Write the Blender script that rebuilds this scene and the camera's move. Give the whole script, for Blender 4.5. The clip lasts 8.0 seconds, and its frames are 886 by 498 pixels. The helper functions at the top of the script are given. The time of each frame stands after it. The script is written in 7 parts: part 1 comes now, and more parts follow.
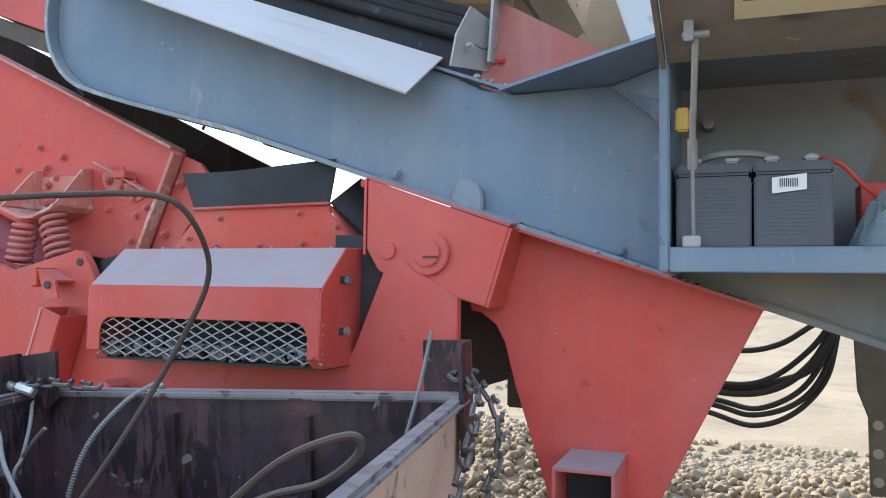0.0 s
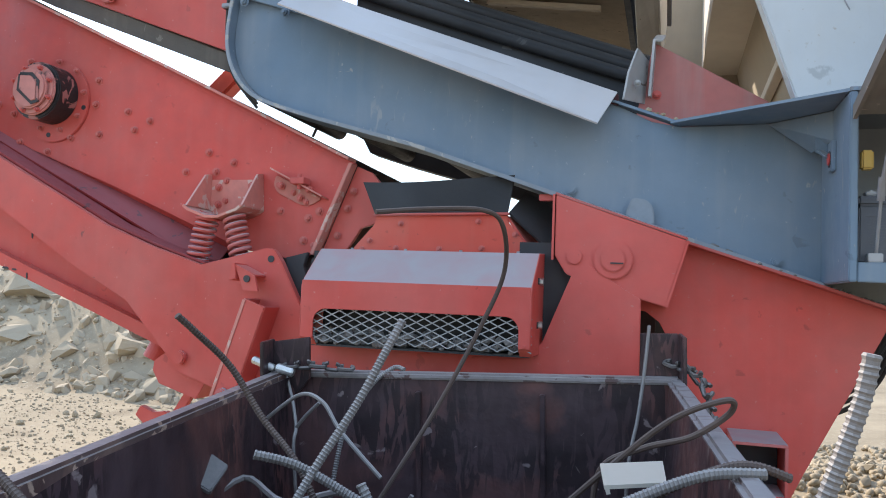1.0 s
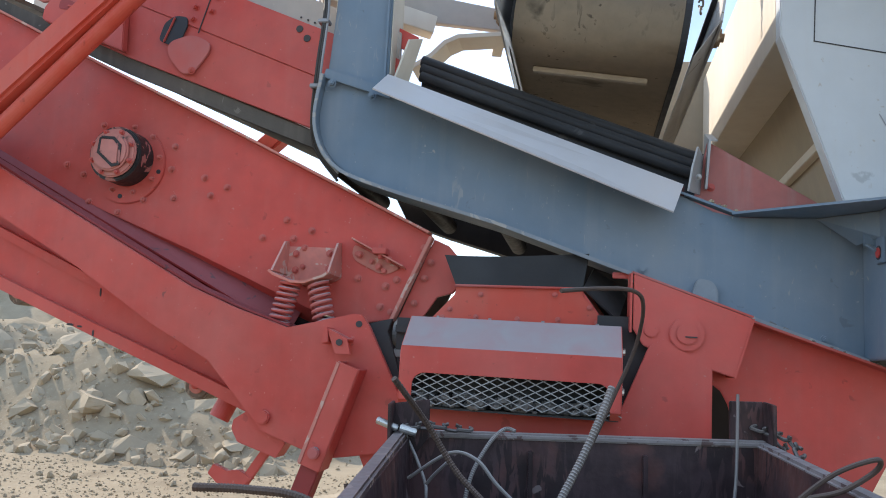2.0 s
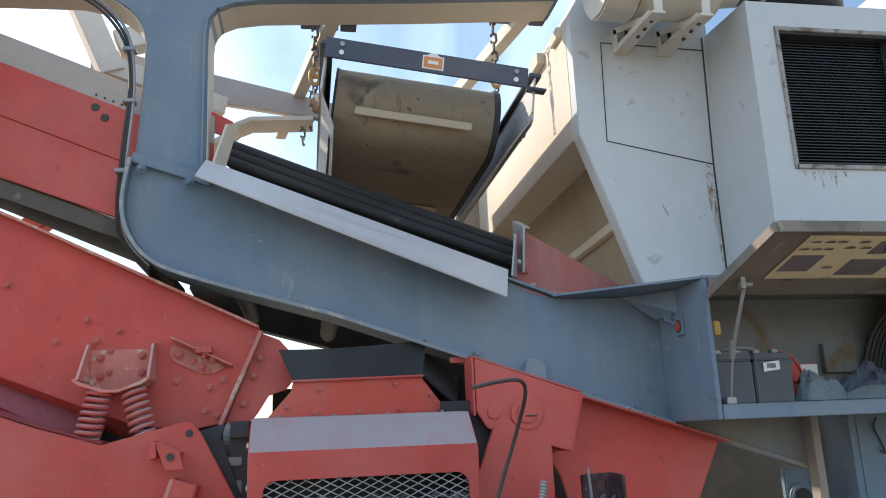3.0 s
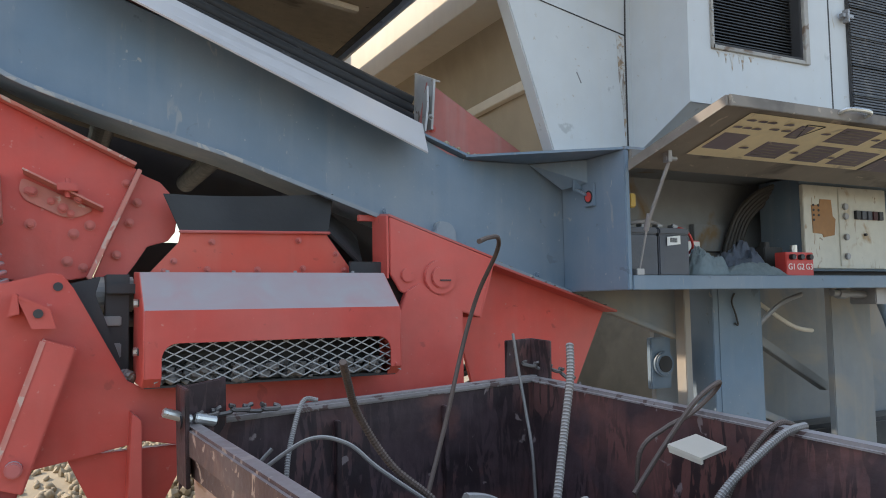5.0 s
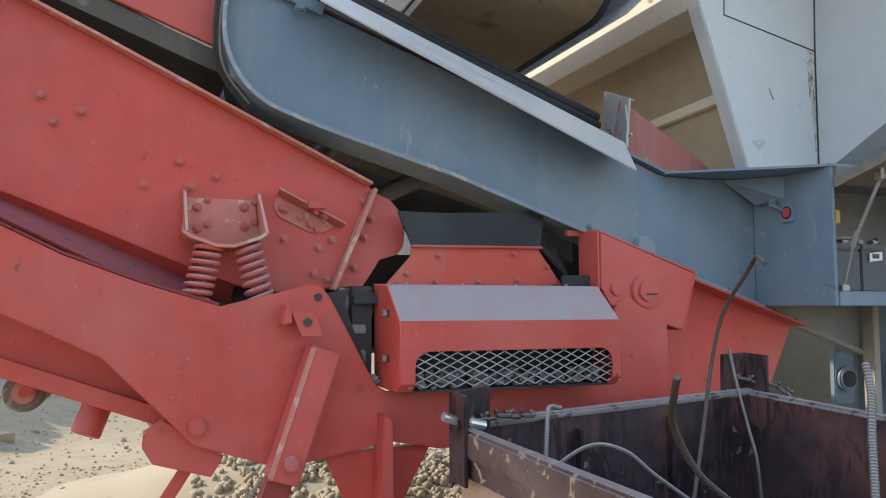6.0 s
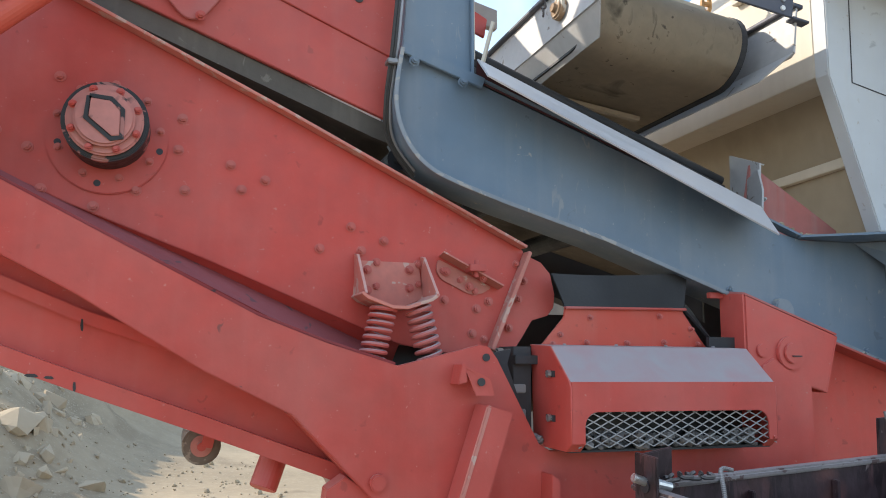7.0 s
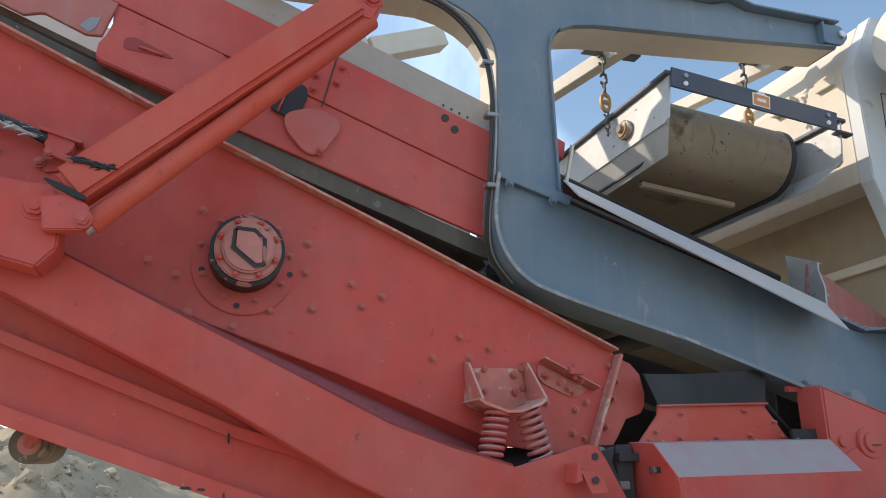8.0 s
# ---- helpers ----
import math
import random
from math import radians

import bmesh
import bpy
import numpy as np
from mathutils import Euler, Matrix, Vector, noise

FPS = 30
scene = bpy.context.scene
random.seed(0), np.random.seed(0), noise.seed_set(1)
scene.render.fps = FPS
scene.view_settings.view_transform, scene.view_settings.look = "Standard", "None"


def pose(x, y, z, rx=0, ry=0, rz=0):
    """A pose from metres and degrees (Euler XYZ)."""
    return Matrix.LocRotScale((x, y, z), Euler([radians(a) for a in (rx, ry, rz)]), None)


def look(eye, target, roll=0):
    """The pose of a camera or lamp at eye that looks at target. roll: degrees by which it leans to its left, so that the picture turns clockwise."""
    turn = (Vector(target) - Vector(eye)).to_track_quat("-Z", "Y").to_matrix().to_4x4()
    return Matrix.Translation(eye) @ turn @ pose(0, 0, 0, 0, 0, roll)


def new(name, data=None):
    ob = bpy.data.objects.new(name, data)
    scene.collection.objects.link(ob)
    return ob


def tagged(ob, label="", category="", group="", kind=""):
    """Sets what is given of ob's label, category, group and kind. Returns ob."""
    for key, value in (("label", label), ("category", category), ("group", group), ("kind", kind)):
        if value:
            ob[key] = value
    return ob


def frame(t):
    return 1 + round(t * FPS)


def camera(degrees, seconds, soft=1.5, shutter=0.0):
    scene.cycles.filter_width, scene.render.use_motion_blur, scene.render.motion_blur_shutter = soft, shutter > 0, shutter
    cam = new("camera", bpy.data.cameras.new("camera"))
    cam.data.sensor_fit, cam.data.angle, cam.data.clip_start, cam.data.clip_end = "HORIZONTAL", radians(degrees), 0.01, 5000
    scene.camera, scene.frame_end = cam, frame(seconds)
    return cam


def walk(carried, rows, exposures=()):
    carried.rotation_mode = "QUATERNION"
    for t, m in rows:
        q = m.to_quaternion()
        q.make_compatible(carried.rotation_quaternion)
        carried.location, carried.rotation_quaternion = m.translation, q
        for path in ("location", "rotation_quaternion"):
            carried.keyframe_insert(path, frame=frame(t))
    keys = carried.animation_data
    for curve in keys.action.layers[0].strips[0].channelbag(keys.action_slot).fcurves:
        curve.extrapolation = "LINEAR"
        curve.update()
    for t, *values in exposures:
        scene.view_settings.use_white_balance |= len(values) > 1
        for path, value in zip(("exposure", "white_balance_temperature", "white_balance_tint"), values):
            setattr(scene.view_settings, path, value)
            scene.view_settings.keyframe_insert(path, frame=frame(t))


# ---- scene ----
cam = camera(59.2, 8.0, soft=1.0)
PATH = [
    (0, (-0.057, 0.177, 1.585), (-0.744, 2.053, 1.693), 0.9),
    (0.2, (-0.181, 0.01, 1.573), (-0.788, 1.913, 1.686), 0.2),
    (0.5, (-0.426, -0.225, 1.57), (-0.999, 1.688, 1.684), 0.1),
    (0.7, (-0.607, -0.378, 1.534), (-1.181, 1.534, 1.645), 0.7),
    (1, (-0.869, -0.588, 1.555), (-1.423, 1.331, 1.667), 2.2),
    (1.2, (-0.991, -0.738, 1.521), (-1.507, 1.19, 1.645), 2.8),
    (2.3, (-1.85, -1.124, 1.548), (-2.024, 0.84, 1.885), 2.5),
    (2.5, (-2.006, -1.135, 1.591), (-1.955, 0.832, 1.948), 0.1),
    (2.7, (-2.074, -1.128, 1.597), (-1.871, 0.827, 1.968), -1.3),
    (3, (-2.188, -1.058, 1.624), (-1.846, 0.856, 2.092), -2.4),
    (3.2, (-2.256, -0.98, 1.62), (-1.877, 0.899, 2.19), -3.6),
    (3.5, (-2.362, -0.839, 1.669), (-1.864, 1.001, 2.274), -4.8),
    (3.7, (-2.443, -0.782, 1.68), (-1.892, 1.043, 2.284), -4.7),
    (4, (-2.582, -0.73, 1.68), (-1.918, 1.061, 2.272), -3.5),
    (4.2, (-2.594, -0.709, 1.626), (-1.81, 1.05, 2.167), -2.5),
    (4.5, (-2.586, -0.641, 1.633), (-1.683, 1.107, 1.99), -2.2),
    (4.7, (-2.631, -0.564, 1.597), (-1.704, 1.196, 1.806), -1.4),
    (5.8, (-3.279, -0.43, 1.623), (-2.536, 1.424, 1.724), -0.3),
    (6, (-3.422, -0.394, 1.642), (-2.706, 1.467, 1.793), -0.1),
    (6.2, (-3.545, -0.335, 1.658), (-2.856, 1.532, 1.858), -0.1),
    (6.5, (-3.702, -0.29, 1.709), (-3.044, 1.583, 1.95), -0.0),
    (6.7, (-3.809, -0.291, 1.711), (-3.167, 1.586, 1.966), 0.3),
    (7, (-3.995, -0.337, 1.677), (-3.371, 1.542, 1.958), 0.5),
    (7.2, (-4.159, -0.389, 1.672), (-3.542, 1.485, 2.001), 0.3),
    (7.5, (-4.344, -0.463, 1.701), (-3.742, 1.388, 2.162), -0.4),
    (7.7, (-4.445, -0.48, 1.713), (-3.849, 1.361, 2.219), -0.5),
    (8, (-4.565, -0.489, 1.703), (-3.954, 1.345, 2.218), -1.4),
]
EXPOSURES = [(0, 1.16, 6350, 12), (0.5, 1.05, 6350, 12), (1, 0.90, 6400, 12), (2.5, 0.52, 6550, 12), (3.0, 0.53, 6600, 12), (3.5, 0.32, 6650, 12), (4.0, 0.29, 6650, 12), (4.5, 0.64, 6800, 12), (6, 0.72, 6750, 11), (6.5, 0.64, 6700, 11), (7, 0.72, 6700, 11), (7.5, 0.58, 6650, 11), (8, 0.36, 6700, 11)]
walk(cam, [(t, look(eye, target, roll)) for t, eye, target, roll in PATH], EXPOSURES)

# ---- world, sun, exposure ----
SUN_DIR = Vector((-0.43, 0.29, 0.34)).normalized()
world = bpy.data.worlds.new("sky")
scene.world = world
world.use_nodes = True
wn = world.node_tree
wn.nodes.clear()
w_out = wn.nodes.new("ShaderNodeOutputWorld")
w_bg = wn.nodes.new("ShaderNodeBackground")
w_sky = wn.nodes.new("ShaderNodeTexSky")
w_sky.sky_type = "NISHITA"
w_sky.sun_disc = False
w_sky.sun_elevation = math.asin(SUN_DIR.z)
w_sky.sun_rotation = math.atan2(SUN_DIR.x, SUN_DIR.y)
w_sky.dust_density = 0.7
w_sky.ozone_density = 2.6
w_sky.air_density = 1.35
# thin high cloud
w_tc = wn.nodes.new("ShaderNodeTexCoord")
w_no = wn.nodes.new("ShaderNodeTexNoise")
w_no.inputs["Scale"].default_value = 2.2
w_no.inputs["Detail"].default_value = 6.0
w_no.inputs["Distortion"].default_value = 0.6
w_ramp = wn.nodes.new("ShaderNodeValToRGB")
w_ramp.color_ramp.elements[0].position = 0.44
w_ramp.color_ramp.elements[1].position = 0.72
w_mix = wn.nodes.new("ShaderNodeMix")
w_mix.data_type = "RGBA"
w_mix.inputs["B"].default_value = (6.7, 8.7, 11.6, 1)
wn.links.new(w_tc.outputs["Generated"], w_no.inputs["Vector"])
wn.links.new(w_no.outputs["Fac"], w_ramp.inputs["Fac"])
wn.links.new(w_ramp.outputs["Color"], w_mix.inputs["Factor"])
wn.links.new(w_sky.outputs["Color"], w_mix.inputs["A"])
wn.links.new(w_mix.outputs["Result"], w_bg.inputs["Color"])
w_bg.inputs["Strength"].default_value = 0.15
wn.links.new(w_bg.outputs["Background"], w_out.inputs["Surface"])
sun_data = bpy.data.lights.new("sun", "SUN")
sun_data.energy = 3.3
sun_data.angle = radians(0.6)
sun_data.color = (1.0, 0.89, 0.75)
sun = new("sun", sun_data)
sun.matrix_world = look(SUN_DIR * 60, (0, 0, 0))


# ---- materials ----
def material(name, base, rough=0.6, metal=0.0, vary=0.12, scale=6.0, dust=0.0, dust_color=(0.55, 0.47, 0.37),
             bump=0.15, bump_scale=60.0, spots=None, spot_amount=0.5, spot_scale=3.0, streak=0.0, random_tint=0.0, spec=0.4, specks=None, speck_scale=38.0, chips=None, chip_amount=0.4, chip_scale=14.0, drips=None, drip_amount=0.4):
    """A procedural surface: two scales of tone, dust that settles on what faces up, worn or rusty spots, fine relief."""
    m = bpy.data.materials.new(name)
    m.use_nodes = True
    nt = m.node_tree
    nd, ln = nt.nodes, nt.links
    p = nd["Principled BSDF"]
    tc = nd.new("ShaderNodeTexCoord")
    geo = nd.new("ShaderNodeNewGeometry")

    def noise_node(s, detail=5.0, vec=None, distortion=0.0):
        n = nd.new("ShaderNodeTexNoise")
        n.inputs["Scale"].default_value = s
        n.inputs["Detail"].default_value = detail
        n.inputs["Distortion"].default_value = distortion
        ln.new(vec or geo.outputs["Position"], n.inputs["Vector"])
        return n.outputs["Fac"]

    def ramp(fac, a, b):
        r = nd.new("ShaderNodeMapRange")
        r.inputs["From Min"].default_value = a
        r.inputs["From Max"].default_value = b
        ln.new(fac, r.inputs["Value"])
        return r.outputs["Result"]

    def mix(fac, a, b):
        x = nd.new("ShaderNodeMix")
        x.data_type = "RGBA"
        for key, v in (("Factor", fac), ("A", a), ("B", b)):
            if isinstance(v, (int, float)):
                x.inputs[key].default_value = v
            elif isinstance(v, tuple):
                x.inputs[key].default_value = (*v, 1)
            else:
                ln.new(v, x.inputs[key])
        return x.outputs["Result"]

    def math_node(op, a, b):
        x = nd.new("ShaderNodeMath")
        x.operation = op
        for i, v in enumerate((a, b)):
            if isinstance(v, (int, float)):
                x.inputs[i].default_value = v
            else:
                ln.new(v, x.inputs[i])
        return x.outputs["Value"]

    lo = tuple(c * (1 - vary) for c in base)
    hi = tuple(min(1.0, c * (1 + vary) + 0.02 * vary) for c in base)
    large = ramp(noise_node(scale * 0.25, 3.0), 0.35, 0.65)
    fine = ramp(noise_node(scale * 4.0, 6.0), 0.3, 0.7)
    tone = math_node("ADD", math_node("MULTIPLY", large, 0.6), math_node("MULTIPLY", fine, 0.4))
    col = mix(tone, lo, hi)
    if random_tint:
        oi = nd.new("ShaderNodeObjectInfo")
        rnd = math_node("ADD", math_node("MULTIPLY", oi.outputs["Random"], 0.5), math_node("MULTIPLY", geo.outputs["Random Per Island"], 0.5))
        hv = nd.new("ShaderNodeHueSaturation")
        ln.new(col, hv.inputs["Color"])
        ln.new(math_node("ADD", math_node("MULTIPLY", rnd, random_tint * 2), 1 - random_tint), hv.inputs["Value"])
        col = hv.outputs["Color"]
    rough_out = rough
    if streak:
        mp = nd.new("ShaderNodeMapping")
        mp.inputs["Scale"].default_value = (1, 1, 0.08)
        ln.new(geo.outputs["Position"], mp.inputs["Vector"])
        st = ramp(noise_node(14.0, 4.0, mp.outputs["Vector"]), 0.52, 0.75)
        col = mix(math_node("MULTIPLY", st, streak), col, dust_color)
    if spots:
        sp = ramp(noise_node(spot_scale, 8.0, None, 0.8), 1 - spot_amount, 1 - spot_amount + 0.12)
        col = mix(sp, col, spots)
    if drips:
        mpd = nd.new("ShaderNodeMapping")
        mpd.inputs["Scale"].default_value = (1, 1, 0.22)
        ln.new(geo.outputs["Position"], mpd.inputs["Vector"])
        dr = ramp(noise_node(26.0, 7.0, mpd.outputs["Vector"], 1.2), 1 - drip_amount, 1 - drip_amount + 0.05)
        zone = ramp(noise_node(2.6, 3.0), 0.42, 0.58)
        col = mix(math_node("MULTIPLY", math_node("MULTIPLY", dr, zone), 0.9), col, drips)
    if chips:
        ch = ramp(noise_node(chip_scale, 9.0, None, 1.0), 1 - chip_amount, 1 - chip_amount + 0.025)
        col = mix(math_node("MULTIPLY", ch, 0.9), col, chips)
    if specks:
        sk = ramp(noise_node(speck_scale, 3.0), 0.70, 0.76)
        col = mix(math_node("MULTIPLY", sk, 0.8), col, specks)
        sk2 = ramp(noise_node(speck_scale * 0.31, 9.0, None, 0.4), 0.68, 0.72)
        col = mix(math_node("MULTIPLY", sk2, 0.45), col, tuple(c * 0.45 for c in base))
    if dust:
        sep = nd.new("ShaderNodeSeparateXYZ")
        ln.new(geo.outputs["Normal"], sep.inputs["Vector"])
        patch = math_node("ADD", math_node("MULTIPLY", ramp(noise_node(7.0, 7.0, None, 0.5), 0.25, 0.7), 0.22), 0.78)
        up = math_node("MULTIPLY", ramp(sep.outputs["Z"], 0.1, 0.8), patch)
        film = math_node("MULTIPLY", ramp(noise_node(2.1, 6.0), 0.36, 0.75), 0.36)
        amount = math_node("MULTIPLY", math_node("MAXIMUM", up, film), dust)
        col = mix(amount, col, dust_color)
    ln.new(col, p.inputs["Base Color"])
    p.inputs["Metallic"].default_value = metal
    rr = math_node("ADD", math_node("MULTIPLY", fine, 0.2), rough - 0.1)
    ln.new(rr, p.inputs["Roughness"])
    p.inputs["Specular IOR Level"].default_value = spec
    if bump:
        b = nd.new("ShaderNodeBump")
        b.inputs["Strength"].default_value = bump
        b.inputs["Distance"].default_value = 0.004
        ln.new(noise_node(bump_scale, 6.0), b.inputs["Height"])
        ln.new(b.outputs["Normal"], p.inputs["Normal"])
    return m


DUST = (0.56, 0.46, 0.36)
RED = material("red_paint", (0.56, 0.070, 0.052), 0.5, vary=0.2, scale=2.2, dust=0.62, dust_color=(0.58, 0.285, 0.245), streak=0.06, bump=0.10, bump_scale=70, specks=(0.58, 0.19, 0.155), chips=(0.16, 0.035, 0.03), chip_amount=0.262, chip_scale=9.0)
RED_CLEAN = material("cleaner_red_paint", (0.58, 0.075, 0.045), 0.5, vary=0.10, scale=3.0, dust=0.5, dust_color=(0.60, 0.36, 0.28), streak=0.08, bump=0.08, bump_scale=70, specks=(0.30, 0.05, 0.04))
RED_FADED = material("faded_red_paint", (0.42, 0.13, 0.11), 0.7, vary=0.2, scale=4.0, dust=0.7, dust_color=(0.42, 0.33, 0.29), streak=0.3, bump=0.1)
GREYDUST = material("bare_dusty_sheet", (0.42, 0.375, 0.335), 0.75, vary=0.14, scale=3.0, dust=0.5, dust_color=(0.5, 0.43, 0.36), streak=0.25, bump=0.08, specks=(0.6, 0.54, 0.46))
# Worn dusty red, made paler for edges that catch the light.
RED_WORN_LIT = material("worn_lit_red_edge", (0.60, 0.20, 0.155), 0.65, vary=0.2, scale=6, dust=0.7, dust_color=(0.55, 0.42, 0.36), bump=0.1, chips=(0.58, 0.40, 0.33), chip_amount=0.42, chip_scale=9)
BOLT_RED = material("dust_worn_red_bolt", (0.52, 0.115, 0.092), 0.5, vary=0.15, scale=20, dust=0.8, dust_color=(0.56, 0.29, 0.25), bump=0.05)
RED_DUSTY = material("dusty_red_paint", (0.56, 0.085, 0.065), 0.7, vary=0.12, scale=3.0, dust=1.0, dust_color=(0.37, 0.35, 0.35), bump=0.08, bump_scale=120)
# Darker copy of the red paint, carrying the shade of recesses as colour.
RED_SHADED = material("shaded_red_paint", (0.30, 0.035, 0.032), 0.65, vary=0.2, scale=4.0, dust=0.35, dust_color=(0.36, 0.22, 0.24), bump=0.08, chips=(0.06, 0.03, 0.03), chip_amount=0.36, chip_scale=10)
BLUE = material("blue_grey_paint", (0.138, 0.202, 0.268), 0.55, vary=0.12, scale=2.5, dust=0.7, dust_color=(0.44, 0.42, 0.39), streak=0.12, bump=0.10, bump_scale=70, specks=(0.34, 0.36, 0.38), chips=(0.33, 0.34, 0.34), chip_amount=0.29, chip_scale=10, spots=(0.16, 0.215, 0.268), spot_amount=0.46, spot_scale=1.3, drips=(0.27, 0.29, 0.30), drip_amount=0.335)
WHITE = material("white_paint", (0.535, 0.555, 0.56), 0.5, vary=0.08, scale=2.0, dust=0.5, dust_color=(0.55, 0.49, 0.40), streak=0.16, bump=0.05, bump_scale=80, specks=(0.42, 0.37, 0.30), speck_scale=26, drips=(0.42, 0.36, 0.28), drip_amount=0.30)
OFFWHITE = material("grubby_cream_canister_paint", (0.62, 0.585, 0.51), 0.5, vary=0.12, scale=3, dust=0.4, dust_color=DUST, streak=0.15, bump=0.05, specks=(0.46, 0.40, 0.31), speck_scale=30)
CREAM = material("dust_coated_white_paint", (0.66, 0.60, 0.50), 0.75, vary=0.10, scale=2.0, dust=0.8, dust_color=DUST, streak=0.2, bump=0.08, bump_scale=80)
LIP = material("galvanised_sheet", (0.60, 0.60, 0.62), 0.5, metal=0.25, vary=0.06, scale=5.0, dust=0.35, bump=0.05)
STEEL = material("grey_steel", (0.30, 0.30, 0.31), 0.5, metal=0.6, vary=0.2, scale=10, dust=0.5, dust_color=DUST, bump=0.1)
ZINC = material("zinc_plated_steel", (0.60, 0.60, 0.58), 0.35, metal=0.8, vary=0.15, scale=20, dust=0.3, bump=0.08)
RUBBER = material("black_rubber", (0.016, 0.018, 0.022), 0.6, vary=0.35, scale=6, chips=(0.09, 0.09, 0.09), chip_amount=0.33, chip_scale=5, dust=0.28, dust_color=(0.25, 0.24, 0.23), bump=0.15)
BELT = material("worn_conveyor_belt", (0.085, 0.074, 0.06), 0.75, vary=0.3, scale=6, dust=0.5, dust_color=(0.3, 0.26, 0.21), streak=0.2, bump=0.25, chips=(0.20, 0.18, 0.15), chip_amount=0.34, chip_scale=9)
MAGBELT = material("dusty_magnet_belt", (0.52, 0.43, 0.315), 0.8, vary=0.2, scale=4, dust=0.7, dust_color=(0.52, 0.44, 0.335), spots=(0.20, 0.165, 0.125), spot_amount=0.38, spot_scale=4.0, bump=0.25, bump_scale=35, specks=(0.09, 0.07, 0.06), speck_scale=16, drips=(0.27, 0.22, 0.165), drip_amount=0.38, chips=(0.17, 0.14, 0.11), chip_amount=0.31, chip_scale=6)
CLEAT = material("pale_belt_cleat", (0.50, 0.43, 0.34), 0.8, vary=0.15, scale=10, dust=0.3, bump=0.2)
NAVY = material("dark_navy_paint", (0.06, 0.068, 0.095), 0.5, vary=0.2, scale=6, dust=0.6, dust_color=(0.3, 0.26, 0.22), spots=(0.16, 0.09, 0.06), spot_amount=0.34, spot_scale=14, bump=0.08)
# Near-black for dark parts; behind gaps and recesses it is shade as colour.
DARK = material("dark_steel_and_gap_shade", (0.03, 0.03, 0.033), 0.7, vary=0.3, scale=5, dust=0.7, dust_color=(0.2, 0.18, 0.15), bump=0.1)
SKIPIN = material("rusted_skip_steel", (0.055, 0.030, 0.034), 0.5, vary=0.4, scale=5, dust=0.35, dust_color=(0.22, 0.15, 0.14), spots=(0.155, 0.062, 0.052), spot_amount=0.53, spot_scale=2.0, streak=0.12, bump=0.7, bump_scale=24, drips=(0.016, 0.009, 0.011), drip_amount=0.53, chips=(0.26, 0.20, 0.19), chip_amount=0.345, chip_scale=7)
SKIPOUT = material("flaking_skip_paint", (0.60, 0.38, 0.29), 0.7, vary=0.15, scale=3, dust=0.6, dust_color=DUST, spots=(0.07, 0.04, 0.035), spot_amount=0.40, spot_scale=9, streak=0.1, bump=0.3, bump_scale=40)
SKIPRIM = material("worn_skip_rim", (0.105, 0.058, 0.052), 0.5, metal=0.1, vary=0.3, scale=8, dust=0.85, dust_color=(0.36, 0.31, 0.29), spots=(0.20, 0.11, 0.085), spot_amount=0.46, spot_scale=5, bump=0.35, bump_scale=50, chips=(0.52, 0.36, 0.27), chip_amount=0.40, chip_scale=13)
REBAR = material("dusty_rebar", (0.17, 0.145, 0.13), 0.75, metal=0.25, vary=0.3, scale=12, dust=0.8, dust_color=(0.46, 0.43, 0.40), bump=0.25, bump_scale=150)
REBAR_RUST = material("rusty_rebar", (0.085, 0.055, 0.042), 0.8, metal=0.2, vary=0.35, scale=14, dust=0.5, dust_color=(0.28, 0.22, 0.19), bump=0.3, bump_scale=150)
CHAIN = material("oiled_chain_steel", (0.11, 0.10, 0.10), 0.55, metal=0.6, vary=0.3, scale=25, dust=0.6, dust_color=(0.35, 0.31, 0.27), bump=0.1)
HOOK = material("orange_alloy_hook", (0.50, 0.27, 0.09), 0.5, metal=0.2, vary=0.3, scale=25, dust=0.5, bump=0.1)
SANDY = material("dry_dusty_ground", (0.345, 0.275, 0.185), 0.95, vary=0.2, scale=1.6, spots=(0.27, 0.213, 0.143), spot_amount=0.47, spot_scale=0.9, bump=1.0, bump_scale=14, spec=0.1, chips=(0.39, 0.325, 0.235), chip_amount=0.40, chip_scale=24)
STONE = material("pale_limestone", (0.36, 0.29, 0.195), 0.9, vary=0.16, scale=5, dust=0.5, dust_color=(0.40, 0.33, 0.24), random_tint=0.2, bump=0.5, bump_scale=40, spec=0.15)
ROCK = material("broken_limestone", (0.43, 0.355, 0.255), 0.95, vary=0.18, scale=2, dust=0.9, dust_color=(0.43, 0.35, 0.245), random_tint=0.12, bump=0.9, bump_scale=12, spec=0.1)
BATTERY = material("grey_battery_case", (0.085, 0.09, 0.105), 0.5, vary=0.15, scale=10, dust=0.8, dust_color=(0.24, 0.22, 0.20), bump=0.08)
CLOTH = material("pale_teal_cloth", (0.34, 0.43, 0.47), 0.95, vary=0.2, scale=12, dust=0.15, bump=0.5, bump_scale=200, spec=0.05)
CLOTH_BLUE = material("faded_blue_cloth", (0.22, 0.27, 0.36), 0.95, vary=0.2, scale=12, dust=0.15, bump=0.5, bump_scale=200, spec=0.05)
PANEL = material("stained_cream_panel", (0.62, 0.60, 0.52), 0.5, vary=0.12, scale=5, spots=(0.40, 0.28, 0.16), spot_amount=0.37, spot_scale=5, streak=0.12, bump=0.05, drips=(0.30, 0.19, 0.10), drip_amount=0.36, chips=(0.22, 0.15, 0.10), chip_amount=0.31, chip_scale=10)
OCHRE = material("bare_brown_plate", (0.36, 0.19, 0.085), 0.7, vary=0.2, scale=10, bump=0.1)
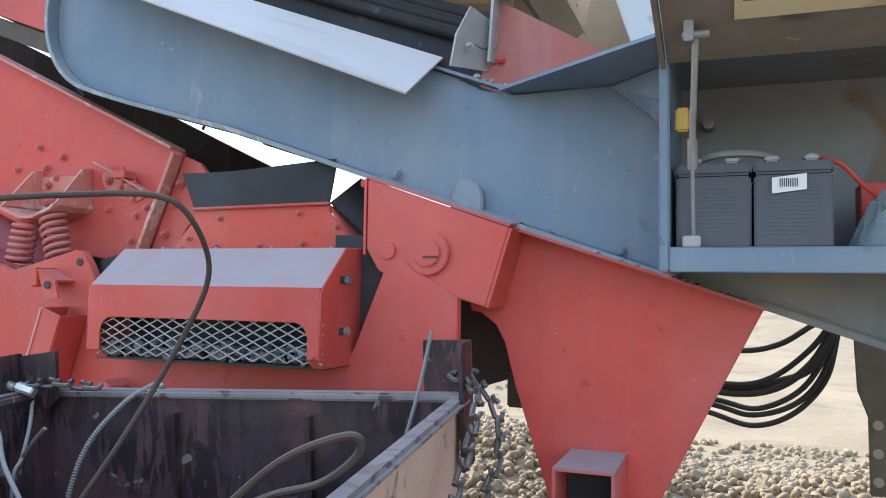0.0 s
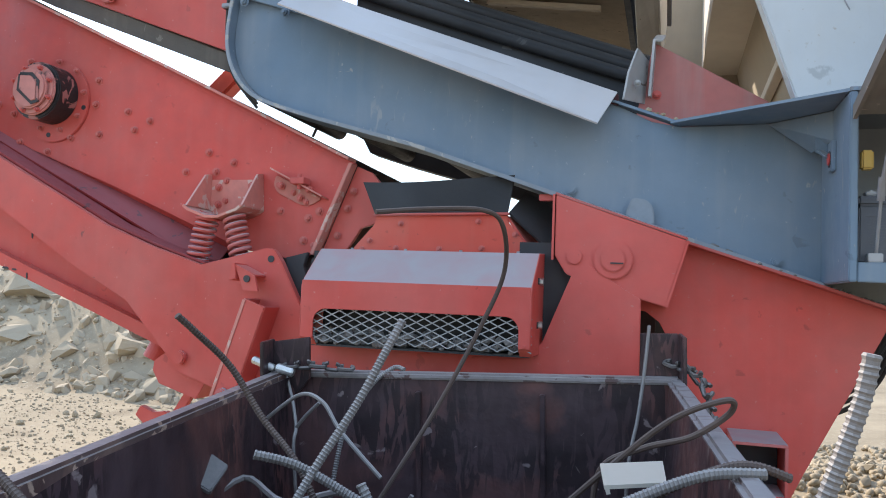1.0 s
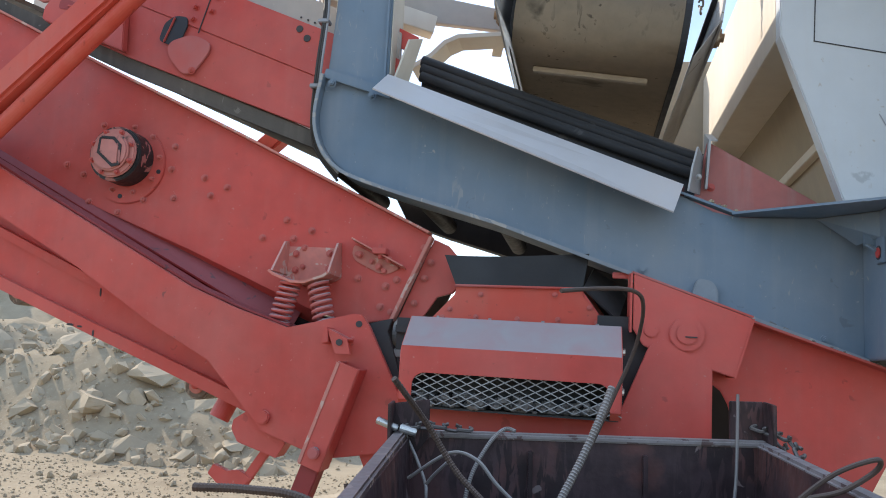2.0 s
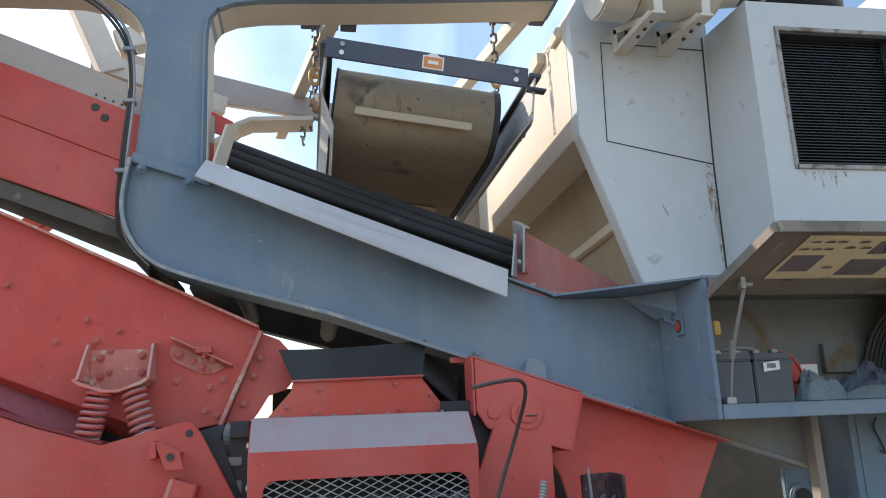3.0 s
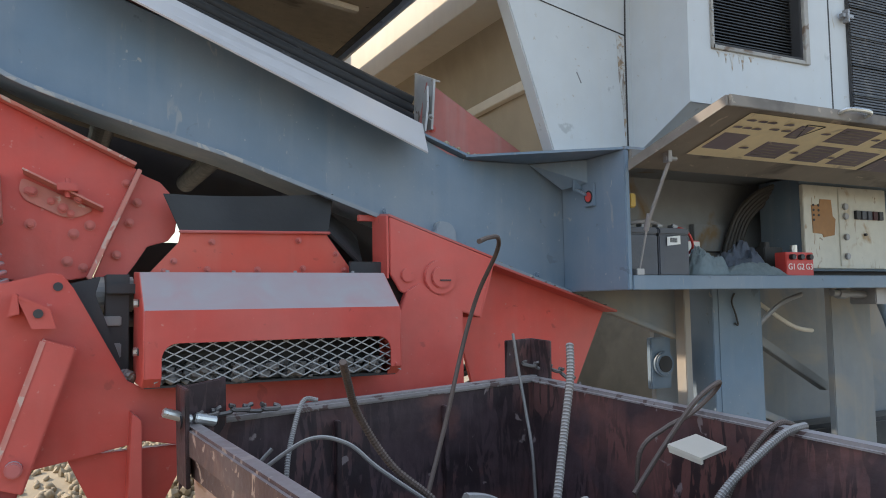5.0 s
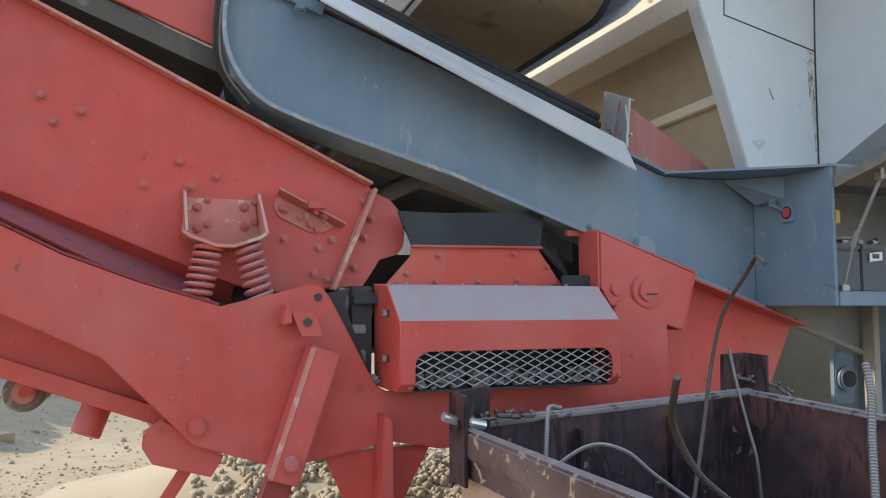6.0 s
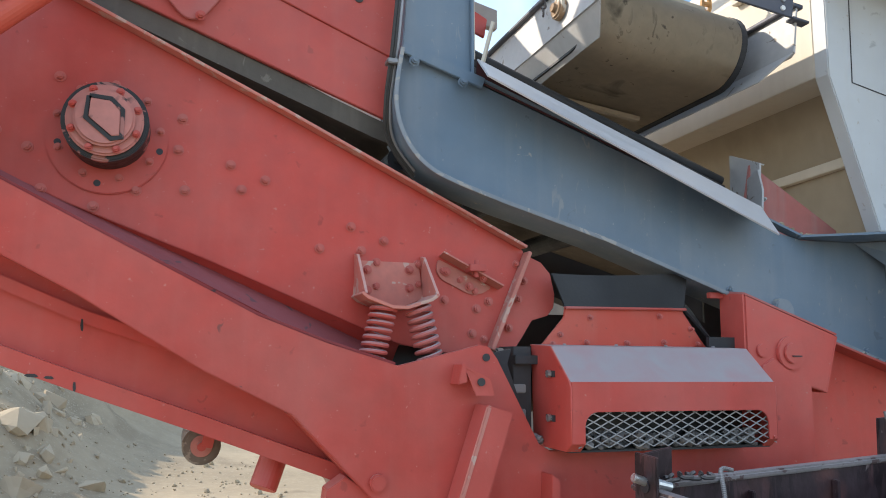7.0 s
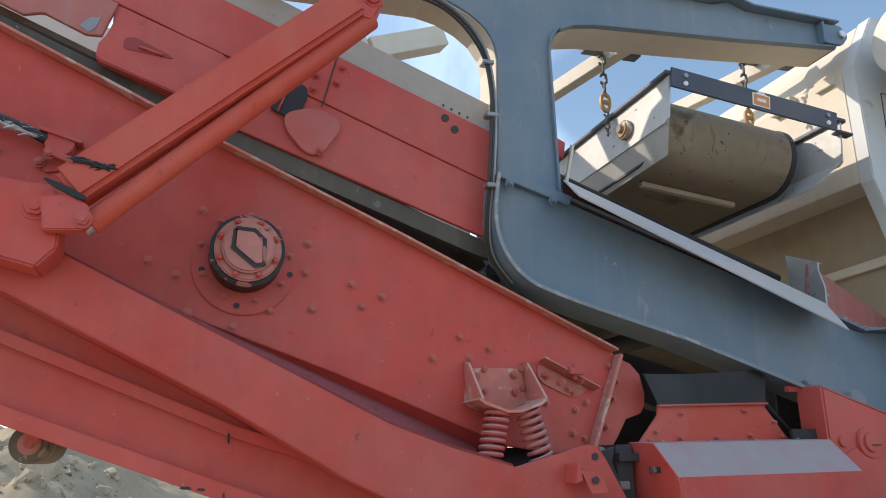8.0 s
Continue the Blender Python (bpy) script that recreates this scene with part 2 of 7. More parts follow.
SIGN = material("yellowed_sign_paper", (0.80, 0.68, 0.45), 0.6, vary=0.12, scale=6, spots=(0.42, 0.35, 0.26), spot_amount=0.38, spot_scale=7, bump=0.03)
SIGN_DARK = material("faded_purple_print", (0.20, 0.165, 0.19), 0.6, vary=0.25, scale=8, spots=(0.42, 0.35, 0.28), spot_amount=0.36, spot_scale=16, bump=0.02)
PAPER = material("white_sticker", (0.78, 0.78, 0.76), 0.5, vary=0.05, scale=10, bump=0.0)
INK = material("black_print", (0.03, 0.03, 0.035), 0.5, vary=0.1, scale=10, bump=0.0)
SIGNALRED = material("signal_red_enamel", (0.62, 0.05, 0.045), 0.45, vary=0.1, scale=8, dust=0.3, bump=0.04)
LABELORANGE = material("orange_maker_plate", (0.66, 0.24, 0.05), 0.4, vary=0.08, scale=10, dust=0.2, bump=0.0)
HOSE = material("black_hydraulic_hose", (0.025, 0.024, 0.024), 0.5, vary=0.2, scale=10, dust=0.6, dust_color=(0.26, 0.22, 0.18), bump=0.1)
FIN = material("black_cooler_fin", (0.03, 0.031, 0.034), 0.45, metal=0.4, vary=0.2, scale=8, dust=0.3, dust_color=(0.22, 0.2, 0.18), bump=0.05)
OCHREPAD = material("ochre_rubber_pad", (0.52, 0.32, 0.06), 0.6, vary=0.1, scale=10, dust=0.4, bump=0.05)
# Dusty tan, darker than the cream beside it to carry the hopper's shade.
HOPPER = material("tan_dust_and_shade_wall", (0.36, 0.30, 0.22), 0.8, vary=0.16, scale=2, dust=0.5, dust_color=(0.48, 0.40, 0.30), streak=0.2, bump=0.1)
LOCKER = material("oil_stained_locker_wall", (0.25, 0.265, 0.28), 0.6, vary=0.18, scale=3, dust=0.4, dust_color=(0.3, 0.27, 0.23), spots=(0.24, 0.16, 0.085), spot_amount=0.42, spot_scale=2.6, bump=0.08)
RUST = material("brown_rust_run", (0.30, 0.20, 0.12), 0.8, vary=0.3, scale=14, spots=(0.60, 0.56, 0.48), spot_amount=0.46, spot_scale=18, bump=0.1)
MESH = material("grey_mesh_steel", (0.36, 0.35, 0.34), 0.7, vary=0.2, scale=20, dust=0.6, dust_color=(0.42, 0.38, 0.33), bump=0.1)
HUBPINK = material("grease_mottled_pink_cap", (0.52, 0.20, 0.17), 0.6, vary=0.2, scale=8, dust=0.4, dust_color=(0.6, 0.4, 0.35), spots=(0.035, 0.03, 0.03), spot_amount=0.40, spot_scale=11, bump=0.2)
LIDUNDER = material("dusty_brown_lid_sheet", (0.225, 0.195, 0.165), 0.65, vary=0.3, scale=4, dust=0.2, spots=(0.11, 0.095, 0.085), spot_amount=0.47, spot_scale=3, bump=0.06, chips=(0.40, 0.33, 0.26), chip_amount=0.33, chip_scale=11)
SKIPLIP = material("pale_scraped_rim_edge", (0.27, 0.235, 0.23), 0.55, metal=0.15, vary=0.3, scale=9, dust=0.6, dust_color=(0.42, 0.38, 0.36), bump=0.3, bump_scale=50, chips=(0.10, 0.05, 0.045), chip_amount=0.42, chip_scale=10)
DUSTBLUE = material("dust_filmed_blue_paint", (0.24, 0.25, 0.255), 0.75, vary=0.18, scale=2.5, dust=0.8, dust_color=(0.42, 0.36, 0.29), spots=(0.33, 0.285, 0.235), spot_amount=0.50, spot_scale=1.6, streak=0.25, bump=0.08)
GREASE = material("greasy_black_ring", (0.022, 0.02, 0.02), 0.45, vary=0.3, scale=10, bump=0.2, chips=(0.42, 0.17, 0.145), chip_amount=0.44, chip_scale=9)
ROLLER = material("dusty_brown_roller", (0.17, 0.14, 0.115), 0.8, vary=0.25, scale=9, dust=0.3, bump=0.15, chips=(0.33, 0.28, 0.23), chip_amount=0.4, chip_scale=12)
GALV = material("dull_galvanised_plate", (0.46, 0.455, 0.445), 0.6, metal=0.2, vary=0.18, scale=5, dust=0.4, dust_color=(0.42, 0.37, 0.31), bump=0.06, chips=(0.16, 0.12, 0.09), chip_amount=0.34, chip_scale=9)
GREYSTONE = material("grey_crushed_stone", (0.19, 0.175, 0.165), 0.9, vary=0.25, scale=12, dust=0.3, dust_color=(0.33, 0.3, 0.27), random_tint=0.25, bump=0.5, bump_scale=60, spec=0.15)
HULL = material("brown_dusted_hull", (0.21, 0.175, 0.13), 0.85, vary=0.3, scale=2, dust=0.5, dust_color=(0.36, 0.3, 0.225), spots=(0.30, 0.25, 0.185), spot_amount=0.48, spot_scale=1.4, bump=0.1)
BLUE_EDGE = material("worn_blue_edge", (0.235, 0.275, 0.315), 0.6, vary=0.2, scale=6, dust=0.7, dust_color=(0.44, 0.42, 0.38), bump=0.1, chips=(0.38, 0.37, 0.35), chip_amount=0.42, chip_scale=12)
STAIN = material("rust_stained_white_paint", (0.50, 0.50, 0.48), 0.6, vary=0.12, scale=6, spots=(0.34, 0.245, 0.16), spot_amount=0.50, spot_scale=22, bump=0.05, drips=(0.17, 0.115, 0.075), drip_amount=0.52)
FRAMEGREY = material("grimy_cooler_frame", (0.33, 0.31, 0.28), 0.6, vary=0.25, scale=9, dust=0.4, spots=(0.16, 0.105, 0.07), spot_amount=0.47, spot_scale=9, bump=0.08)
GRILLE = material("dusty_wire_grille", (0.075, 0.08, 0.09), 0.6, metal=0.2, vary=0.4, scale=5, dust=0.5, dust_color=(0.24, 0.22, 0.2), spots=(0.15, 0.145, 0.145), spot_amount=0.45, spot_scale=7, bump=0.1)
# Maroon for the painted shade under the lip and for one fuse switch.
MAROON = material("maroon_shade_and_switch", (0.07, 0.022, 0.026), 0.6, vary=0.2, scale=6, bump=0.06)


# ---- builders ----
def part(name, bm, mat, parent=None, label="", smooth=False):
    """Links a bmesh as one mesh object, under a thing or a part."""
    bmesh.ops.recalc_face_normals(bm, faces=bm.faces)
    me = bpy.data.meshes.new(name)
    if smooth:
        for f in bm.faces:
            f.smooth = True
    bm.to_mesh(me)
    bm.free()
    me.materials.append(mat)
    if smooth:
        me.set_sharp_from_angle(angle=radians(40))
    ob = new(name, me)
    if parent is not None:
        ob.parent = parent
    if label:
        ob["label"] = label
    return ob


def thing(name, label, category, group="", kind="", at=(0, 0, 0)):
    ob = new(name)
    ob.location = at
    ob.empty_display_size = 0.1
    return tagged(ob, label, category, group, kind)


def share(name, mesh_ob, m, parent, label=""):
    """Another object on the same mesh."""
    ob = new(name, mesh_ob.data)
    ob.parent = parent
    ob.matrix_basis = m
    if label:
        ob["label"] = label
    return ob


def bevelled(bm, width, seg=2, angle=30):
    if width:
        edges = [e for e in bm.edges if len(e.link_faces) == 2 and e.calc_face_angle(0) > radians(angle)]
        bmesh.ops.bevel(bm, geom=edges, offset=width, segments=seg, affect="EDGES", clamp_overlap=True)
    return bm


def plate(pts, y0, y1, bevel=0.003, bm=None):
    """A prism: a polygon in x, z carried from y0 to y1."""
    b = bmesh.new()
    a = [b.verts.new((x, y0, z)) for x, z in pts]
    c = [b.verts.new((x, y1, z)) for x, z in pts]
    b.faces.new(a)
    b.faces.new(c[::-1])
    for i in range(len(pts)):
        j = (i + 1) % len(pts)
        b.faces.new((a[i], c[i], c[j], a[j]))
    bmesh.ops.recalc_face_normals(b, faces=b.faces)
    bevelled(b, bevel)
    return b


def rounded(pts, r, n=4):
    """A closed outline in x, z with its corners rounded."""
    out = []
    k = len(pts)
    for i in range(k):
        a, b, c = Vector(pts[i - 1]), Vector(pts[i]), Vector(pts[(i + 1) % k])
        p = b + (a - b).normalized() * min(r, (a - b).length * 0.45)
        q = b + (c - b).normalized() * min(r, (c - b).length * 0.45)
        for j in range(n + 1):
            u = j / n
            out.append(tuple(p * (1 - u) ** 2 + b * 2 * u * (1 - u) + q * u * u))
    return out


def joined(*bms):
    """Several bmeshes in one."""
    out = bmesh.new()
    for b in bms:
        me = bpy.data.meshes.new("joint")
        b.to_mesh(me)
        b.free()
        out.from_mesh(me)
        bpy.data.meshes.remove(me)
    return out


def ribbon(path, th, y0, y1, bevel=0.002):
    """A bent strip of thickness th that follows a line in x, z."""
    p = [Vector((x, z)) for x, z in path]
    left, right = [], []
    for i, q in enumerate(p):
        d = Vector((0, 0))
        if i:
            d += (q - p[i - 1]).normalized()
        if i < len(p) - 1:
            d += (p[i + 1] - q).normalized()
        d.normalize()
        n = Vector((-d.y, d.x)) * th / 2
        left.append(q + n)
        right.append(q - n)
    return plate([tuple(v) for v in left + right[::-1]], y0, y1, bevel)


def box(x0, x1, y0, y1, z0, z1, bevel=0.003, seg=2):
    b = bmesh.new()
    bmesh.ops.create_cube(b, size=1)
    bmesh.ops.scale(b, vec=(x1 - x0, y1 - y0, z1 - z0), verts=b.verts)
    bmesh.ops.translate(b, vec=((x0 + x1) / 2, (y0 + y1) / 2, (z0 + z1) / 2), verts=b.verts)
    return bevelled(b, bevel, seg)


def quad(p, th, bevel=0.0):
    """A thin sheet on four corners in space."""
    v = [Vector(q) for q in p]
    n = (v[1] - v[0]).cross(v[3] - v[0]).normalized() * th
    b = bmesh.new()
    lo = [b.verts.new(q) for q in v]
    hi = [b.verts.new(q + n) for q in v]
    b.faces.new(lo)
    b.faces.new(hi[::-1])
    k = len(v)
    for i in range(k):
        b.faces.new((lo[i], hi[i], hi[(i + 1) % k], lo[(i + 1) % k]))
    bmesh.ops.recalc_face_normals(b, faces=b.faces)
    return bevelled(b, bevel)


def along(p0, p1, up=(0, 0, 1)):
    """A turn whose z runs from p0 to p1, placed at p0."""
    d = (Vector(p1) - Vector(p0)).normalized()
    u = Vector(up)
    if abs(d.dot(u)) > 0.98:
        u = Vector((0, 1, 0))
    x = u.cross(d).normalized()
    y = d.cross(x)
    m = Matrix((x, y, d)).transposed().to_4x4()
    m.translation = Vector(p0)
    return m


def beam(p0, p1, w, h, bevel=0.004, up=(0, 0, 1)):
    """A bar from p0 to p1, w across and h high."""
    length = (Vector(p1) - Vector(p0)).length
    b = box(-w / 2, w / 2, -h / 2, h / 2, 0, length, bevel)
    b.transform(along(p0, p1, up))
    return b


def cyl(p0, p1, r, seg=20, r2=None, bevel=0.0):
    length = (Vector(p1) - Vector(p0)).length
    b = bmesh.new()
    bmesh.ops.create_cone(b, cap_ends=True, segments=seg, radius1=r, radius2=r if r2 is None else r2, depth=length)
    bmesh.ops.translate(b, vec=(0, 0, length / 2), verts=b.verts)
    if bevel:
        bevelled(b, bevel, 2, 50)
    b.transform(along(p0, p1))
    return b


def smooth_line(pts, n=8):
    """A smooth curve through points."""
    p = [Vector(q) for q in pts]
    if len(p) < 3:
        return p
    out = []
    for i in range(len(p) - 1):
        a, b, c, d = p[max(i - 1, 0)], p[i], p[i + 1], p[min(i + 2, len(p) - 1)]
        for k in range(n):
            t = k / n
            out.append(0.5 * ((2 * b) + (c - a) * t + (2 * a - 5 * b + 4 * c - d) * t * t + (3 * b - a - 3 * c + d) * t ** 3))
    out.append(p[-1])
    return out


def tube(pts, r, seg=8, n=8, ribs=0.0):
    """A round bar or hose along a curve; ribs: the pitch of a deformed bar's ribs."""
    line = smooth_line(pts, n)
    if ribs:
        fine = [line[0]]
        for a, b in zip(line, line[1:]):
            k = max(1, int((b - a).length / (ribs / 3)))
            fine += [a.lerp(b, (i + 1) / k) for i in range(k)]
        line = fine
    b = bmesh.new()
    t0 = (line[1] - line[0]).normalized()
    side = t0.orthogonal().normalized()
    rings = []
    for i, q in enumerate(line):
        t = (line[min(i + 1, len(line) - 1)] - line[max(i - 1, 0)]).normalized()
        side = (side - t * side.dot(t)).normalized()
        other = t.cross(side)
        rr = r * (1.13 if ribs and i % 3 == 1 else 0.97)
        rings.append([b.verts.new(q + (side * math.cos(k * math.tau / seg) + other * math.sin(k * math.tau / seg)) * rr) for k in range(seg)])
    for u, v in zip(rings, rings[1:]):
        for k in range(seg):
            b.faces.new((u[k], u[(k + 1) % seg], v[(k + 1) % seg], v[k]))
    b.faces.new(rings[0][::-1])
    b.faces.new(rings[-1])
    return b


def bolt_mesh(r=0.014, h=0.016):
    """Thin washer, hexagon nut and a short thread end, pointing along -y."""
    b = cyl((0, 0, 0), (0, -0.0035, 0), r * 1.28, 14)
    c = cyl((0, -0.0035, 0), (0, -0.0035 - h, 0), r * 0.94, 6, bevel=0.0015)
    d = cyl((0, -0.0035 - h, 0), (0, -0.0105 - h, 0), r * 0.52, 8)
    return joined(b, c, d)


def bolts(parent, places, mat, r=0.014, name="bolt"):
    """Bolts at x, y, z places on a thing."""
    first = None
    for x, y, z in places:
        m = pose(x, y, z, 0, random.uniform(0, 60), 0)
        if first is None:
            first = part(name, bolt_mesh(r), mat, parent)
            first.matrix_basis = m
        else:
            share(name, first, m, parent)


def link_mesh(length=0.075, w=0.045, r=0.0085):
    a, c = length / 2 - w / 2, w / 2 - r
    pts = []
    for k in range(17):
        th = math.tau * k / 16
        x, z = math.cos(th) * c, math.sin(th) * c
        pts.append((x, 0, z + (a if z >= 0 else -a)))
    return tube(pts, r, 6, 2)


def chain(name, pts, label, mat=CHAIN, length=0.075, w=0.045, r=0.0085, parent=None):
    """A chain of links along a curve, every other link turned a quarter."""
    top = thing(name, label, "chain") if parent is None else parent
    line = smooth_line(pts, 12)
    step = length - 2.2 * r
    first, carry, k = None, 0.0, 0
    for a, b in zip(line, line[1:]):
        seg = (b - a).length
        while carry < seg:
            q = a.lerp(b, carry / seg)
            m = along(q, q + (b - a)) @ pose(0, 0, 0, 0, 0, 90 * (k % 2) + 20)
            if first is None:
                first = part("link", link_mesh(length, w, r), mat, top, smooth=True)
                first.matrix_basis = m
            else:
                share("link", first, m, top)
            carry += step
            k += 1
        carry -= seg
    return top


def lettering(name, text, size, m, mat, parent):
    cu = bpy.data.curves.new(name, "FONT")
    cu.body = text
    cu.size = size
    cu.extrude = 0.0008
    cu.align_x = "CENTER"
    cu.align_y = "CENTER"
    cu.materials.append(mat)
    ob = new(name, cu)
    ob.parent = parent
    ob.matrix_basis = m
    return ob


# ---- ground and distance ----
def ground_h(x, y):
    """Height of the ground: low bumps, a spoil bank beyond the machine and a far rise."""
    h = 0.05 * noise.noise(Vector((x * 0.35, y * 0.35, 0))) + 0.025 * noise.noise(Vector((x * 1.3, y * 1.3, 3)))
    far = max(0.0, y - 14)
    h += min(2.6, far * far * 0.006) * (0.7 + 0.5 * noise.noise(Vector((x * 0.08, y * 0.05, 7))))
    u = min(1.0, max(0.0, (y - 8.0) / 2.6)) * min(1.0, max(0.0, (-4.2 - x) / 2.5)) * min(1.0, max(0.0, (24 - y) / 8))
    u = u * u * (3 - 2 * u)
    h += u * (1.35 + 0.5 * noise.noise(Vector((x * 0.5, y * 0.5, 11))) + 0.22 * noise.noise(Vector((x * 1.7, y * 1.7, 5))) + 0.1 * noise.noise(Vector((x * 4, y * 4, 5))))
    v = min(1.0, max(0.0, (y - 10.5) / 6.0)) * min(1.0, max(0.0, (-2.6 - x) / 2.6))
    v = v * v * (3 - 2 * v)
    h += v * (0.9 + 0.5 * noise.noise(Vector((x * 0.4, y * 0.4, 21))) + 0.35 * noise.noise(Vector((x * 1.2, y * 1.2, 15))) + 0.15 * noise.noise(Vector((x * 3, y * 3, 15))))
    return h


def ground():
    b = bmesh.new()
    xs = [-400, -150, -60, -30] + [-20 + i * 0.25 for i in range(161)] + [30, 60, 150, 400]
    ys = [-400, -100, -30, -10] + [-5 + i * 0.25 for i in range(121)] + [35, 60, 120, 300, 600]
    grid = []
    for y in ys:
        row = []
        for x in xs:
            h = ground_h(x, y)
            row.append(b.verts.new((x, y, h)))
        grid.append(row)
    for r0, r1 in zip(grid, grid[1:]):
        for i in range(len(xs) - 1):
            b.faces.new((r0[i], r0[i + 1], r1[i + 1], r1[i]))
    ob = part("ground", b, SANDY, None, smooth=True)
    tagged(ob, "pale dry dusty quarry ground with wheel tracks", "ground", kind="structure")


def stone_mesh(seed, rough=0.25, sub=1, squash=0.75):
    b = bmesh.new()
    bmesh.ops.create_icosphere(b, subdivisions=sub, radius=1)
    for v in b.verts:
        n = noise.noise(v.co * 1.1 + Vector((seed * 7.3, seed * 3.1, 0)))
        v.co *= 1 + rough * 2 * n
        v.co.z *= squash
    return b


ground()

# ---- screen box on springs ----
screen = thing("screen_box", "red painted inclined screen side plate with hub and bolts", "vibrating screen")
SCR = [(-5.9, 3.83), (-4.48, 3.158), (-3.61, 2.763), (-2.43, 2.205), (-2.615, 1.735), (-2.80, 1.705), (-3.05, 1.745), (-3.30, 1.845), (-3.892, 2.085), (-4.476, 2.302), (-4.91, 2.489), (-5.9, 2.92)]
part("side_plate", plate(SCR, 3.12, 3.16, 0.004), RED, screen)
part("top_flange", ribbon([(-5.9, 3.838), (-4.48, 3.166), (-3.61, 2.771), (-2.44, 2.218)], 0.014, 3.055, 3.16), RED_WORN_LIT, screen, "dusty folded top edge")
low = [(-5.9, 2.92), (-4.91, 2.489), (-4.476, 2.302), (-3.892, 2.085), (-3.30, 1.845), (-3.05, 1.745)]
for (xa, za), (xb, zb) in zip(low, low[1:]):
    part("lower_fold", quad([(xa, 3.13, za + 0.004), (xb, 3.13, zb + 0.004), (xb, 3.29, zb - 0.10), (xa, 3.29, za - 0.10)], 0.01), RED, screen)
    # Strip whose darker red stands for the shadowed gap below the plate.
    part("lower_skirt", quad([(xa, 3.29, za - 0.095), (xb, 3.29, zb - 0.095), (xb, 3.30, zb - 0.26), (xa, 3.30, za - 0.26)], 0.01), RED_SHADED, screen)
part("end_flange", beam((-2.425, 3.085, 2.195), (-2.62, 3.085, 1.725), 0.02, 0.07, 0.003, (0, 1, 0)), RED_WORN_LIT, screen)
part("end_plate", plate([(-2.42, 2.19), (-2.335, 2.155), (-2.285, 2.10), (-2.262, 2.0), (-2.270, 1.935), (-2.30, 1.895), (-2.386, 1.869), (-2.435, 1.79), (-2.494, 1.709), (-2.60, 1.735)], 3.13, 3.16), RED, screen)
# Far plate takes dark brown for the shade under the conveyor.
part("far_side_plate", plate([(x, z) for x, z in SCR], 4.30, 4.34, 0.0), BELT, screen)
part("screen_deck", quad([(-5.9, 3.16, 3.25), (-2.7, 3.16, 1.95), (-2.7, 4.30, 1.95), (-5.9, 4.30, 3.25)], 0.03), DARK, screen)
bolts(screen, [(x, 3.12, z) for x, z in [(-3.83, 2.512), (-3.68, 2.456), (-4.015, 2.385), (-3.78, 2.406), (-3.29, 2.272), (-3.135, 2.215), (-3.24, 2.165), (-3.43, 2.165),
      (-3.168, 2.113), (-2.97, 2.113), (-3.168, 2.006), (-2.97, 2.022), (-2.839, 1.953), (-2.678, 1.916), (-2.616, 1.953), (-2.69, 2.0), (-2.765, 2.05), (-2.851, 2.09), (-2.70, 1.80),
      (-4.05, 2.56), (-4.04, 2.70), (-4.63, 2.52), (-4.75, 2.58), (-4.53, 2.83), (-4.37, 2.29), (-4.21, 2.37), (-4.57, 2.35)]], BOLT_RED, 0.018)
bolts(screen, [(x, 3.12, z) for x, z in [(-2.475, 2.14), (-2.43, 2.06), (-2.46, 1.97), (-2.51, 1.83), (-2.64, 1.775)]], BOLT_RED, 0.015)
HX, HZ = -4.33, 2.612
part("bearing_flange", cyl((HX, 3.121, HZ - 0.03), (HX, 3.106, HZ - 0.03), 0.238, 48, bevel=0.004), RED, screen)
hub = part("bearing_housing", cyl((HX, 3.108, HZ), (HX, 2.96, HZ), 0.165, 40, bevel=0.006), GREASE, screen, "greasy black bearing ring")
part("bearing_cap", joined(cyl((HX, 2.96, HZ), (HX, 2.935, HZ), 0.146, 36, bevel=0.008), cyl((HX, 2.935, HZ), (HX, 2.905, HZ), 0.115, 36, bevel=0.01)), HUBPINK, hub, "grease-stained pink bearing cap")
part("cover_plate", plate([(HX - 0.055, HZ + 0.075), (HX + 0.02, HZ + 0.07), (HX + 0.06, HZ + 0.03), (HX + 0.062, HZ - 0.07), (HX + 0.03, HZ - 0.078), (HX - 0.06, HZ - 0.005)], 2.895, 2.906, 0.004), HUBPINK, hub)
part("cover_gasket", ribbon([(HX - 0.058, HZ + 0.08), (HX + 0.022, HZ + 0.076), (HX + 0.066, HZ + 0.034), (HX + 0.068, HZ - 0.076), (HX + 0.03, HZ - 0.085), (HX - 0.066, HZ - 0.008), (HX - 0.058, HZ + 0.08)], 0.02, 2.899, 2.908, 0), GREASE, hub)
for fx, fz in ((-0.19, -0.065), (0.205, -0.07), (-0.03, -0.225)):
    part("flange_hole", cyl((HX + fx, 3.107, HZ + fz), (HX + fx, 3.103, HZ + fz), 0.014, 14), INK, screen)
bolts(hub, [(HX + 0.130 * math.cos(a), 2.934, HZ + 0.128 * math.sin(a)) for a in [radians(22 + 45 * k) for k in range(8)]], RED_DUSTY, 0.013)
bolts(screen, [(HX + 0.205 * math.cos(a), 3.106, HZ + 0.205 * math.sin(a)) for a in [radians(5 + 40 * k) for k in range(9)]], BOLT_RED, 0.014)
